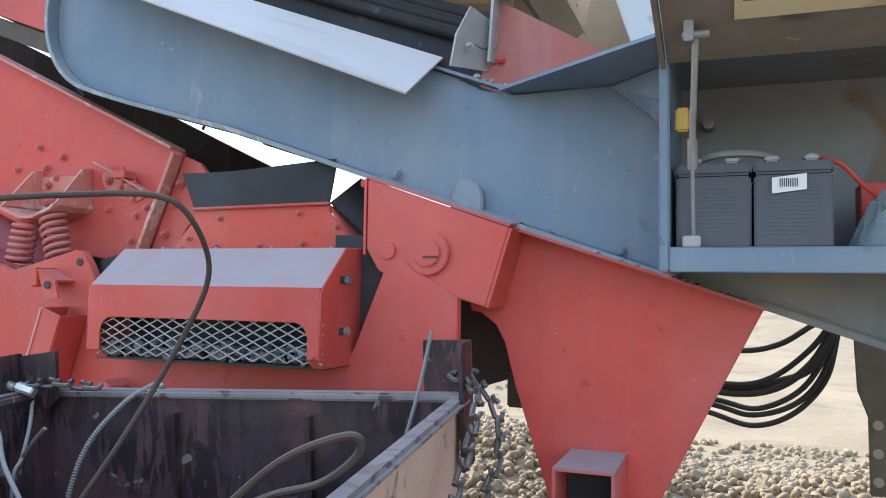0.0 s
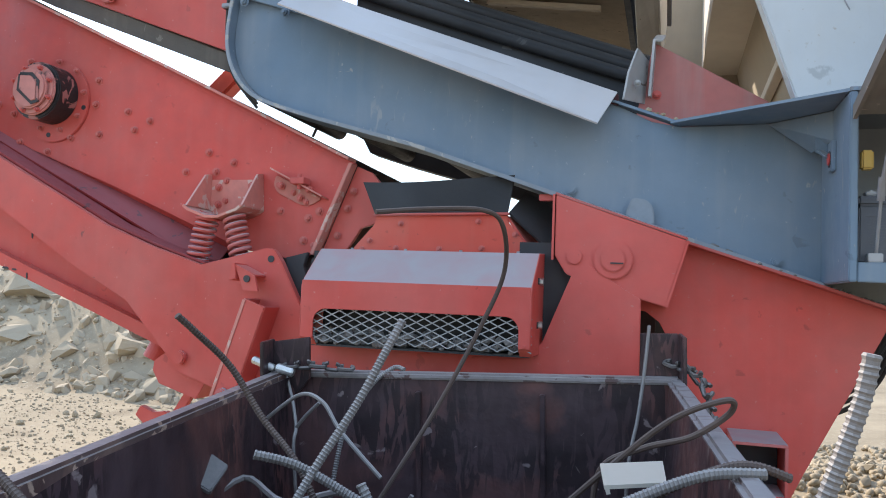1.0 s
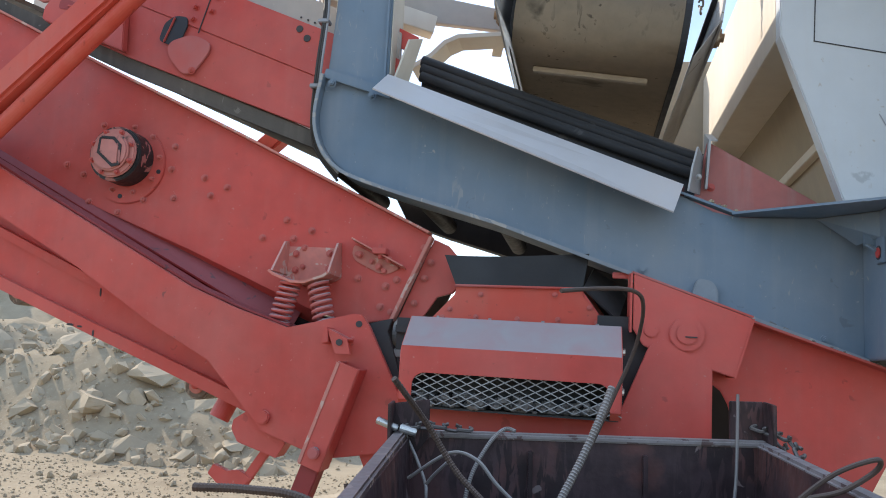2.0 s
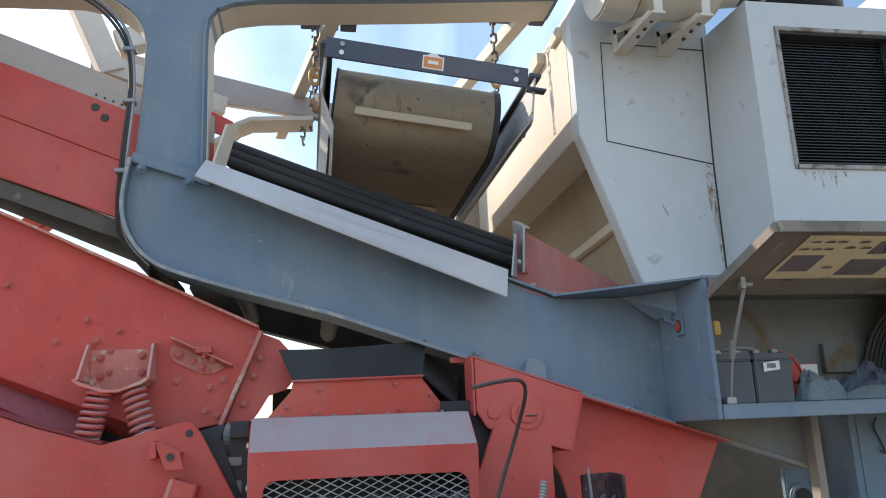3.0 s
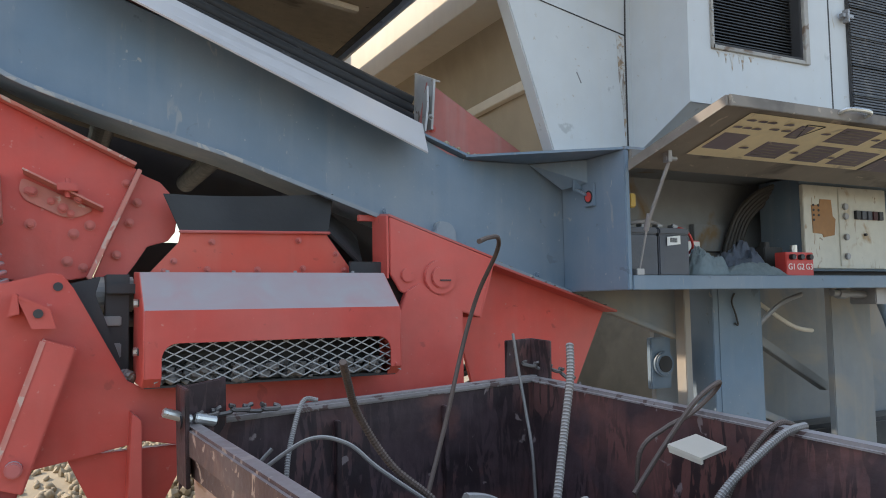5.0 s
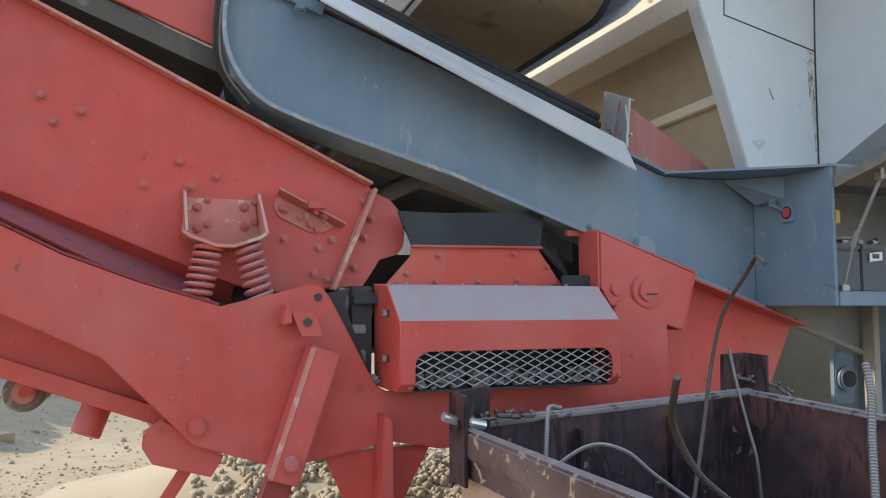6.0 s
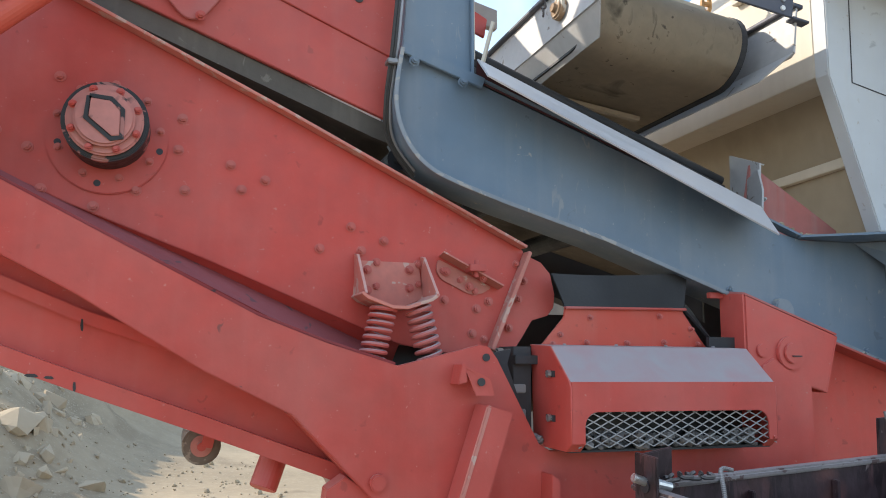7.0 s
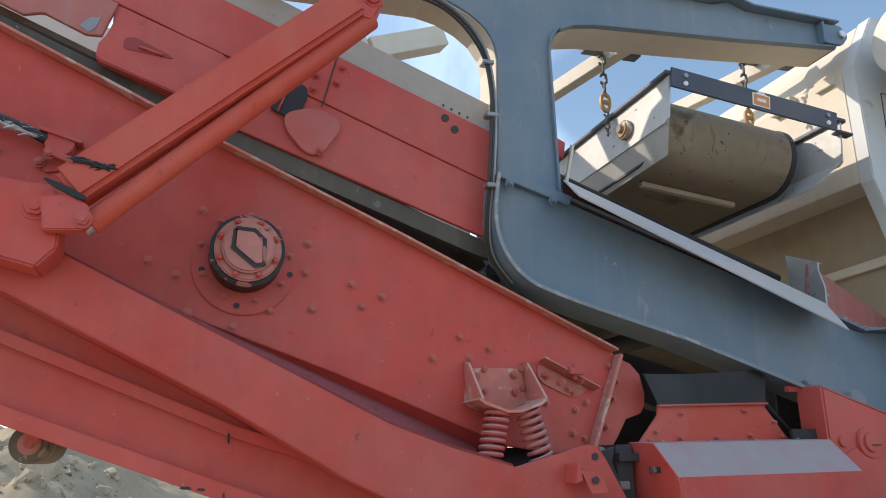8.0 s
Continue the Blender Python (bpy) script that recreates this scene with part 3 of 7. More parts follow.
# spring seat: a folded bracket on the plate
part("spring_bracket", joined(
    plate([(-3.262, 2.12), (-2.968, 2.12), (-2.945, 1.955), (-3.075, 1.90), (-3.145, 1.90), (-3.275, 1.95)], 3.112, 3.12, 0.002),
    quad([(-3.272, 3.115, 2.15), (-3.272, 3.06, 2.14), (-3.268, 2.89, 1.955), (-3.268, 3.115, 1.955)], 0.012),
    quad([(-2.962, 3.115, 2.15), (-2.962, 3.06, 2.14), (-2.948, 2.89, 1.955), (-2.948, 3.115, 1.955)], 0.012),
    ribbon([(-3.280, 1.956), (-3.25, 1.935), (-3.145, 1.898), (-3.075, 1.898), (-2.97, 1.935), (-2.94, 1.958)], 0.014, 2.885, 3.12)), RED_WORN_LIT, screen)
bolts(screen, [(-3.212, 3.112, 2.078), (-3.014, 3.112, 2.086), (-3.21, 3.112, 1.985), (-3.012, 3.112, 2.001)], BOLT_RED, 0.017)
part("lock_bar", joined(quad([(-2.872, 3.035, 2.166), (-2.572, 3.035, 2.020), (-2.568, 3.115, 2.010), (-2.868, 3.115, 2.156)], 0.008, 0.001), plate(rounded([(-2.875, 2.145), (-2.60, 2.02), (-2.66, 1.985), (-2.72, 1.985), (-2.86, 2.05), (-2.885, 2.09)], 0.02), 3.110, 3.119, 0.002)), RED_WORN_LIT, screen)
part("bar_clamp", joined(box(-2.745, -2.665, 3.02, 3.10, 2.085, 2.118, 0.003), cyl((-2.705, 3.05, 2.06), (-2.705, 3.05, 2.14), 0.011, 10)), RED_DUSTY, screen)
bolts(screen, [(-2.835, 3.106, 2.085), (-2.72, 3.106, 2.02)], BOLT_RED, 0.017)
bolts(screen, [(-2.70, 3.075, 2.085), (-2.66, 3.075, 2.06)], BOLT_RED, 0.016)


def spring(x0, z0, x1, z1):
    turns, n = 8.5, 150
    pts = []
    ax = Vector((x1 - x0, 0, z1 - z0))
    d = ax.normalized()
    u = Vector((d.z, 0, -d.x))
    for i in range(n + 1):
        a = math.tau * turns * i / n
        pts.append(Vector((x0, 2.955, z0)) + ax * (i / n) + (u * math.cos(a) + Vector((0, 1, 0)) * math.sin(a)) * 0.052)
    top = thing("coil_spring", "dusty red coil spring under the screen box", "spring", "screen springs")
    part("coil", tube(pts, 0.0105, 7, 1), RED_DUSTY, top, smooth=True)
    part("spring_seat", cyl((x1, 2.955, z1 - 0.03), (x1, 2.955, z1 + 0.004), 0.062, 20), STEEL, top)


# Added near-black block and shelf: shade for the gap behind the springs.
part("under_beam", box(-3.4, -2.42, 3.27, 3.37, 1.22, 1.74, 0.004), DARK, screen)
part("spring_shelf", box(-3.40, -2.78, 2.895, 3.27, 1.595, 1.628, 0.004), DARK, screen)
spring(-3.165, 1.915, -3.225, 1.655)
spring(-3.02, 1.915, -2.945, 1.635)

# ---- support arm ----
arm = thing("support_arm", "heavy red painted steel side frame below the screen", "machine frame")
ARM = [(-5.9, 2.945), (-5.093, 2.543), (-3.713, 1.846), (-3.434, 1.742), (-3.13, 1.65), (-2.84, 1.722), (-2.765, 1.742), (-2.72, 1.735), (-2.68, 1.68), (-2.485, 1.315), (-2.43, 1.285), (-1.43, 1.305), (-1.39, 1.36),
       (-1.27, 1.66), (-1.2, 1.7), (-0.975, 1.56), (-0.975, 1.0), (-1.6, 1.02), (-2.2, 1.03), (-2.42, 1.075), (-2.65, 1.03), (-2.876, 0.992), (-3.218, 1.105), (-3.562, 1.454), (-3.908, 1.626), (-4.398, 1.92), (-5.265, 2.369), (-5.9, 2.69)]
part("side_plate", plate(ARM, 2.85, 2.89, 0.004), RED, arm)
# Dusty flange and plate; their darker red holds the shade under the screen.
part("top_edge", ribbon([(-5.9, 2.955), (-5.093, 2.553), (-3.713, 1.856), (-3.434, 1.752), (-3.13, 1.658)], 0.012, 2.89, 3.06), RED_SHADED, arm, "dust-covered purple-red top flange")
part("inner_plate", quad([(-5.9, 3.06, 2.95), (-3.2, 3.06, 1.62), (-3.2, 3.24, 1.76), (-5.9, 3.24, 3.05)], 0.012), RED_SHADED, arm)
part("bottom_edge", ribbon([(-3.218, 1.112), (-3.562, 1.462), (-3.908, 1.634), (-4.398, 1.928), (-5.265, 2.377), (-5.9, 2.70)], 0.016, 2.87, 3.10), RED, arm)
# Added near-black sheet for the shadow beside the guard's end.
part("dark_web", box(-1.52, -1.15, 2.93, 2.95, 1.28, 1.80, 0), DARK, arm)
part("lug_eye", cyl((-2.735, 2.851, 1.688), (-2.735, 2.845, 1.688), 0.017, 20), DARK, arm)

# Added near-black sheet fills the dark gap past the arm.
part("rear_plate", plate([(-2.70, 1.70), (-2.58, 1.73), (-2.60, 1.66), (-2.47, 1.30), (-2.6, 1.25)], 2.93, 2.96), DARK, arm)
part("bracket", joined(quad([(-2.875, 2.75, 1.655), (-2.76, 2.74, 1.60), (-2.74, 2.74, 1.53), (-2.82, 2.745, 1.53)], 0.012), plate([(-2.885, 1.66), (-2.868, 1.66), (-2.86, 1.585), (-2.90, 1.575)], 2.74, 2.85), ribbon([(-2.885, 1.655), (-2.76, 1.60)], 0.012, 2.745, 2.85)), RED, arm, "folded pin bracket")
part("bracket_hole", cyl((-2.80, 2.741, 1.586), (-2.80, 2.735, 1.586), 0.017, 16), DARK, arm)
part("pivot_nut", cyl((-3.21, 2.85, 1.18), (-3.21, 2.82, 1.18), 0.036, 12, bevel=0.006), RED, arm)
part("outrigger_fin", joined(plate([(-2.70, 1.035), (-2.22, 1.045), (-2.30, 0.90), (-2.42, 0.66), (-2.47, 0.62), (-2.55, 0.72)], 2.885, 2.93), plate([(-2.475, 1.20), (-2.44, 1.17), (-2.43, 0.62), (-2.48, 0.60), (-2.49, 0.75)], 2.74, 2.89)), RED, arm)
SL0, SL1 = Vector((-2.728, 2.75, 1.475)), Vector((-2.895, 2.75, 0.965))
side_way = Vector((0.95, 0, -0.31))


def sleeve_wall(off, w, dy, h):
    """One wall of the folded sleeve, shifted across it and back."""
    o = side_way * off + Vector((0, dy, 0))
    return beam(SL0 + o, SL1 + o, w, h, 0.004, (0, 1, 0))


sleeve = part("stand_sleeve", joined(sleeve_wall(0.0, 0.118, -0.05, 0.010), sleeve_wall(-0.055, 0.010, 0.02, 0.15), sleeve_wall(0.055, 0.010, 0.02, 0.15)), RED, arm, "folded open-topped stand sleeve")
# Pale strip: dust plus the lit sleeve edge put into the colour.
part("sleeve_edge", beam(SL0 + side_way * -0.052 + Vector((0, -0.052, 0)), SL1 + side_way * -0.052 + Vector((0, -0.052, 0)), 0.026, 0.016, 0.007, (0, 1, 0)), RED_WORN_LIT, sleeve, "dusty sleeve edge painted pale where it catches light")
part("stand_leg", beam((-2.88, 2.785, 1.02), (-3.24, 2.80, -0.03), 0.10, 0.10, 0.006, (0, 1, 0)), RED_SHADED, arm, "scuffed dark red inner stand leg")
part("sleeve_pin", cyl((-2.868, 2.70, 1.04), (-2.868, 2.665, 1.04), 0.030, 12, bevel=0.006), RED_DUSTY, arm)
part("lower_gusset", plate([(-3.33, 1.20), (-3.10, 1.05), (-3.148, 0.969), (-3.37, 1.035), (-3.41, 1.10), (-3.404, 1.15)], 2.90, 3.02), RED, arm)
part("tow_eye", joined(beam((-3.24, 3.0, 0.99), (-3.36, 3.0, 0.80), 0.05, 0.03, 0.004, (0, 1, 0)), plate([(-3.30, 0.84), (-3.35, 0.80), (-3.50, 0.80), (-3.56, 0.85), (-3.53, 0.90), (-3.45, 0.87), (-3.38, 0.88)], 2.98, 3.02)), RED, arm)

# ---- lower tray ----
tray = thing("lower_conveyor", "red steel conveyor trough under the screen", "conveyor")
part("side_panel", plate([(-5.9, 2.80), (-4.37, 2.10), (-3.62, 1.70), (-3.15, 1.50), (-3.15, 1.12), (-3.306, 1.19), (-3.938, 1.42), (-5.9, 2.17)], 3.10, 3.13), RED, tray)
part("bottom_flange", ribbon([(-5.9, 2.15), (-4.37, 1.575), (-3.938, 1.42), (-3.28, 1.175)], 0.07, 3.04, 3.12), RED, tray)
part("top_flange", ribbon([(-5.9, 2.475), (-4.37, 1.835), (-3.62, 1.59)], 0.05, 3.05, 3.11), RED, tray)
part("trough_floor", quad([(-5.9, 3.13, 2.2), (-3.2, 3.13, 1.17), (-3.2, 4.3, 1.17), (-5.9, 4.3, 2.2)], 0.03), RED_SHADED, tray)
part("far_panel", plate([(-5.9, 2.47), (-3.15, 1.42), (-3.15, 1.12), (-5.9, 2.17)], 4.27, 4.30), RED_SHADED, tray)
part("stub_pipe", cyl((-3.575, 3.24, 1.27), (-3.63, 3.20, 1.12), 0.06, 24, bevel=0.004), RED, tray)
for rx_, rz_ in ((-3.885, 1.285), (-5.19, 1.80)):
    roller = part("return_roller", cyl((rx_, 3.40, rz_), (rx_, 3.95, rz_), 0.085, 28, bevel=0.012), ROLLER, tray, "dust-caked brown return roller")
    part("roller_cap", cyl((rx_, 3.40, rz_), (rx_, 3.385, rz_), 0.048, 24, bevel=0.004), HUBPINK, roller)
    part("roller_pin", cyl((rx_, 3.385, rz_), (rx_, 3.365, rz_), 0.02, 16), RED_DUSTY, roller)
    part("roller_hanger", beam((rx_ + 0.02, 3.33, rz_), (rx_ + 0.06, 3.33, rz_ + 0.22), 0.05, 0.014), RED, tray)
for sx_, sz_, sw, sh, sy in ((-4.371, 1.80, 0.012, 0.05, 3.047), (-4.381, 1.560, 0.012, 0.038, 3.037), (-4.535, 1.603, 0.05, 0.014, 3.037), (-4.473, 1.595, 0.036, 0.012, 3.037)):
    part("scuff", plate([(sx_ - sw / 2, sz_), (sx_ - sw / 3, sz_ + sh / 2), (sx_ + sw / 4, sz_ + sh / 2.2), (sx_ + sw / 2, sz_ - sh / 5), (sx_ + sw / 3, sz_ - sh / 2), (sx_ - sw / 4, sz_ - sh / 2.5)], sy, sy + 0.004, 0), DARK, tray, "bare dark scrape in the paint")

part("scraper_rag", quad([(-3.42, 3.06, 1.22), (-3.28, 3.06, 1.17), (-3.22, 3.08, 0.95), (-3.30, 3.08, 1.02)], 0.02), CREAM, tray)

# ---- upper red conveyor ----
upper = thing("upper_conveyor", "faded red inclined conveyor with grey skirt plates", "conveyor")
def uline(x, z3):
    return z3 - 0.395 * (x + 3.08)
X0, X1 = -6.2, -2.70
part("lower_panel", plate([(-4.99, uline(-4.99, 3.10)), (X1, uline(X1, 3.10)), (X1, uline(X1, 2.80)), (-4.446, 3.285), (-4.99, 3.51)], 3.15, 3.18), RED, upper)
part("end_panel", plate([(X0, uline(X0, 3.10)), (-4.97, uline(-4.97, 3.10)), (-5.03, 3.665), (-5.10, 3.662), (-5.28, 3.742), (-5.30, 3.742), (-5.37, 3.722), (-5.47, 3.765), (X0, 4.06)], 3.135, 3.16), RED_FADED, upper, "faded scraped end panel")
part("end_scrape", plate([(-5.06, 3.70), (-5.04, 3.76), (-5.09, 3.75), (-5.13, 3.70), (-5.09, 3.672)], 3.132, 3.136, 0), STEEL, upper, "bare scraped steel patch")
part("upper_panel", plate([(X0, uline(X0, 3.40)), (X1, uline(X1, 3.40)), (X1, uline(X1, 3.102)), (X0, uline(X0, 3.102))], 3.14, 3.165), RED, upper)
part("skirt_plate", plate([(X0, uline(X0, 3.57)), (X1, uline(X1, 3.57)), (X1, uline(X1, 3.395)), (X0, uline(X0, 3.395))], 3.155, 3.175), GREYDUST, upper, "grey dusty bare skirt plate")
part("seam_strip", beam((-3.884, 3.138, 3.814), (-3.984, 3.138, 3.43), 0.007, 0.006, 0), DARK, upper)
for x, z, r, y in [(-3.327, 3.445, 0.022, 3.139), (-3.275, 3.385, 0.022, 3.139)] + [(-3.33 + 0.045 * k, 3.525 - 0.018 * k, 0.006, 3.153) for k in range(4)]:
    part("hole", cyl((x, y, z), (x, y - 0.004, z), r, 14), DARK, upper)
part("inspection_window", plate(rounded([(-4.215, 3.50), (-4.15, 3.545), (-4.065, 3.535), (-4.055, 3.48), (-4.10, 3.355), (-4.16, 3.35), (-4.245, 3.385)], 0.03), 3.132, 3.141), INK, upper, "dark rounded inspection slot")
part("window_bar", beam((-4.145, 3.128, 3.53), (-4.205, 3.128, 3.37), 0.016, 0.01), RED, upper)
part("tongue_plate", plate(rounded([(-4.175, 3.37), (-4.165, 3.28), (-4.06, 3.16), (-3.985, 3.165), (-3.885, 3.31), (-3.90, 3.37), (-4.02, 3.42)], 0.06, 6), 3.125, 3.14), RED_DUSTY, upper)
part("upper_bracket", joined(plate([(-4.949, 3.803), (-4.47, 3.62), (-4.45, 3.30), (-4.69, 3.391), (-5.02, 3.508), (-5.045, 3.53), (-5.035, 3.60), (-5.006, 3.645)], 3.085, 3.14, 0.006), beam((-4.86, 3.078, 3.60), (-4.75, 3.078, 3.572), 0.02, 0.012, 0.003)), RED, upper)
# Recess shade put in as a darker red inset.
part("bracket_recess", plate(rounded([(-4.93, 3.585), (-4.925, 3.64), (-4.88, 3.65), (-4.72, 3.578), (-4.70, 3.560)], 0.02), 3.0815, 3.0855, 0), RED_SHADED, upper)
bolts(upper, [(-4.02, 3.14, 3.60), (-3.88, 3.14, 3.66), (-3.91, 3.14, 3.57), (-4.03, 3.14, 3.52), (-3.99, 3.12, 3.18)], RED, 0.018)
part("belt", joined(ribbon([(-6.2, 4.08), (-3.87, 3.10), (-3.17, 2.80), (-1.7, 2.42), (-0.9, 2.20)], 0.03, 3.22, 4.35, 0)), BELT, upper)
part("belt_edge_skirt", ribbon([(-6.2, 3.985), (-4.446, 3.235), (-3.17, 2.76), (-2.9, 2.68)], 0.09, 3.17, 3.21, 0), BELT, upper)
part("far_skirt", plate([(X0, uline(X0, 3.57)), (-2.75, uline(-2.75, 3.57)), (-2.75, uline(-2.75, 2.85)), (X0, uline(X0, 2.85))], 4.36, 4.39), CREAM, upper)
part("end_skirt", plate([(-2.72, 3.34), (-2.615, 3.30), (-2.60, 3.40), (-2.72, 3.46)], 3.18, 3.20), RED, upper)
for k, (x, z) in enumerate([(-3.05, 2.63), (-2.55, 2.47), (-2.05, 2.34)]):
    part("idler_roller", cyl((x, 3.2, z), (x, 4.3, z), 0.055, 20), RUBBER, upper)
    part("idler_hanger", beam((x, 3.2, z - 0.02), (x + 0.02, 3.2, z + 0.16), 0.05, 0.02), DARK, upper)

# ---- hydraulic ram ----
ram = thing("hydraulic_ram", "red painted hydraulic lifting ram with twin tubes", "hydraulic cylinder")
A0, A1 = Vector((-5.035, 2.68, 2.735)), Vector((-3.93, 2.61, 3.70))
part("ram_body", beam(A0, A1, 0.155, 0.16, 0.02, (0, 1, 0)), RED_CLEAN, ram)
d = (A1 - A0).normalized()
nrm = Vector((d.z, 0, -d.x))
part("rod_tube", cyl(A0 + nrm * 0.155 - d * 0.02, A1 + nrm * 0.10 + d * 0.02, 0.046, 22, bevel=0.004), RED_CLEAN, ram)
part("rod_end", cyl(A0 + nrm * 0.15 - d * 0.05, A0 + nrm * 0.15 - d * 0.02, 0.042, 20), ZINC, ram, "bare polished rod end")
part("top_clevis", joined(plate([(-3.98, 3.78), (-3.84, 3.79), (-3.80, 3.70), (-3.86, 3.60), (-3.95, 3.62)], 2.56, 2.72, 0.01)), RED, ram)
bolts(ram, [(-3.855, 2.56, 3.715)], RED, 0.035)
part("base_lug", plate([(-5.02, 2.70), (-4.95, 2.66), (-4.93, 2.60), (-4.96, 2.56), (-5.10, 2.55), (-5.12, 2.68)], 2.60, 2.66, 0.006), RED, ram)
bolts(ram, [(-4.965, 2.60, 2.60)], RED_DUSTY, 0.028)
part("base_plate", plate([(-5.9, 2.86), (-5.18, 2.755), (-5.09, 2.75), (-5.055, 2.70), (-5.05, 2.50), (-5.12, 2.42), (-5.9, 2.62)], 2.66, 2.85, 0.01), RED, ram)
bolts(ram, [(-5.14, 2.66, 2.66)], RED, 0.045)
def torn_wrap(p0, p1, w, count, seed):
    """Crumpled tape: flattened lumps along a line."""
    rng = random.Random(seed)
    lumps_ = []
    for k in range(count):
        u = (k + rng.random()) / count
        b = stone_mesh(seed + k, 0.5, 2, 0.35)
        r = w * rng.uniform(0.5, 1.0)
        b.transform(Matrix.Translation(Vector(p0).lerp(Vector(p1), u) + Vector((0, 0, rng.uniform(-0.4, 0.4) * w))) @ Matrix.Rotation(rng.uniform(-0.6, 0.6), 4, "Y") @ Matrix.Diagonal((r * 1.8, r * 0.45, r, 1)))
        lumps_.append(b)
    return joined(*lumps_)


part("tape_wrap", torn_wrap((-5.02, 2.592, 2.838), (-4.885, 2.592, 2.806), 0.02, 16, 3), RUBBER, ram, "torn black tape on the tube")
part("tape_band", plate([(-5.115, 2.748), (-5.10, 2.752), (-5.03, 2.725), (-4.96, 2.69), (-4.955, 2.672), (-4.99, 2.678), (-5.07, 2.715)], 2.588, 2.597, 0.002), RUBBER, ram)
far_ram = thing("hydraulic_ram", "red painted lifting ram on the far side of the screen", "hydraulic cylinder")
part("ram_body", beam((-4.75, 4.74, 2.62), (-3.75, 4.74, 3.55), 0.15, 0.15, 0.02, (0, 1, 0)), RED, far_ram)
part("ram_pin", cyl((-3.78, 4.62, 3.52), (-3.78, 4.86, 3.52), 0.04, 16), RED, far_ram)
part("stay_rod", cyl((-3.30, 4.40, 2.62), (-3.16, 4.40, 2.92), 0.010, 10), DARK, upper)
part("cable_anchor", plate([(-5.225, 3.148), (-5.033, 3.089), (-5.06, 2.98), (-5.20, 2.95), (-5.235, 2.99)], 3.106, 3.12, 0.003), RED, screen)
clampx = part("cable_clamp", joined(cyl((-5.145, 3.106, 3.075), (-5.145, 3.085, 3.075), 0.062, 24, bevel=0.004), cyl((-5.145, 3.085, 3.075), (-5.145, 3.065, 3.075), 0.045, 24), cyl((-5.145, 3.065, 3.075), (-5.145, 3.045, 3.075), 0.062, 24, bevel=0.004), beam((-5.20, 3.04, 3.03), (-5.09, 3.04, 2.99), 0.03, 0.03), plate([(-5.225, 3.14), (-5.05, 3.085), (-5.055, 3.072), (-5.23, 3.122)], 3.03, 3.106, 0.002)), RED_DUSTY, screen)
bolts(screen, [(-5.225, 3.10, 2.995), (-5.18, 3.04, 3.015), (-5.40, 3.12, 3.04), (-5.42, 3.12, 2.88)], BOLT_RED, 0.02)
part("wrapped_cable", tube([(-5.9, 3.05, 3.285), (-5.6, 3.05, 3.215), (-5.39, 3.05, 3.16), (-5.28, 3.05, 3.12), (-5.20, 3.06, 3.085)], 0.024, 10, 8), RUBBER, screen, "plastic-wrapped grey steel cable", smooth=True)
part("cable_wrap", torn_wrap((-5.55, 3.04, 3.20), (-5.24, 3.04, 3.10), 0.032, 26, 41), GALV, screen, "crumpled grey plastic wrap")

# ---- blue-grey swan-neck frame ----
def eased(pts, passes=2):
    """Cuts the corners of a line, keeping its ends."""
    for _ in range(passes):
        out = [pts[0]]
        for (xa, za), (xb, zb) in zip(pts, pts[1:]):
            out += [(xa * 0.75 + xb * 0.25, za * 0.75 + zb * 0.25), (xa * 0.25 + xb * 0.75, za * 0.25 + zb * 0.75)]
        pts = out + [pts[-1]]
    return pts


frame_ob = thing("conveyor_frame", "blue-grey painted swan-neck steel conveyor frame", "machine frame")
FR = [(-0.24, 1.655), (-0.50, 1.745), (-1.40, 2.048), (-2.06, 2.275), (-2.60, 2.425), (-2.866, 2.508), (-2.96, 2.555), (-3.04, 2.63), (-3.095, 2.73), (-3.12, 2.85), (-3.105, 3.0), (-3.085, 3.12), (-3.065, 3.5), (-3.055, 3.78), (-3.075, 3.88), (-3.13, 3.965), (-3.214, 4.03),
      (-3.33, 4.085), (-3.45, 4.11), (-4.4, 4.09), (-4.4, 4.23), (-3.573, 4.25), (-2.448, 4.378), (-1.60, 4.365), (-1.48, 4.405), (-1.36, 4.36), (-0.672, 4.355), (-0.672, 4.195), (-1.504, 4.13), (-2.45, 4.068), (-2.60, 4.04), (-2.68, 4.0), (-2.72, 3.94), (-2.735, 3.85), (-2.725, 3.0),
      (-1.094, 2.44), (-0.95, 2.365), (-0.819, 2.338), (-0.457, 2.345), (-0.24, 2.33)]
FR = FR[:4] + eased(FR[4:13]) + eased(FR[13:19]) + FR[19:28] + eased(FR[28:35]) + FR[35:]
part("web", plate(FR, 3.03, 3.28, 0.004), BLUE, frame_ob)
part("bottom_flange", ribbon([(-0.24, 1.648), (-1.40, 2.04), (-2.06, 2.267)] + eased([(-2.60, 2.417), (-2.866, 2.50), (-2.965, 2.548), (-3.047, 2.625), (-3.103, 2.727), (-3.128, 2.85), (-3.113, 3.0), (-3.095, 3.10)]), 0.016, 2.975, 3.25), BLUE, frame_ob)
part("flange_lip", ribbon([(-0.24, 1.645), (-1.40, 2.037), (-2.06, 2.264)] + eased([(-2.60, 2.414), (-2.866, 2.497), (-2.968, 2.545), (-3.05, 2.623), (-3.106, 2.726), (-3.131, 2.85), (-3.116, 3.0), (-3.098, 3.10)]), 0.020, 2.968, 2.976), BLUE_EDGE, frame_ob, "pale worn flange edge")
part("joint_flange", beam((-3.095, 3.005, 3.115), (-2.69, 3.005, 2.985), 0.02, 0.055, 0.003), BLUE, frame_ob)
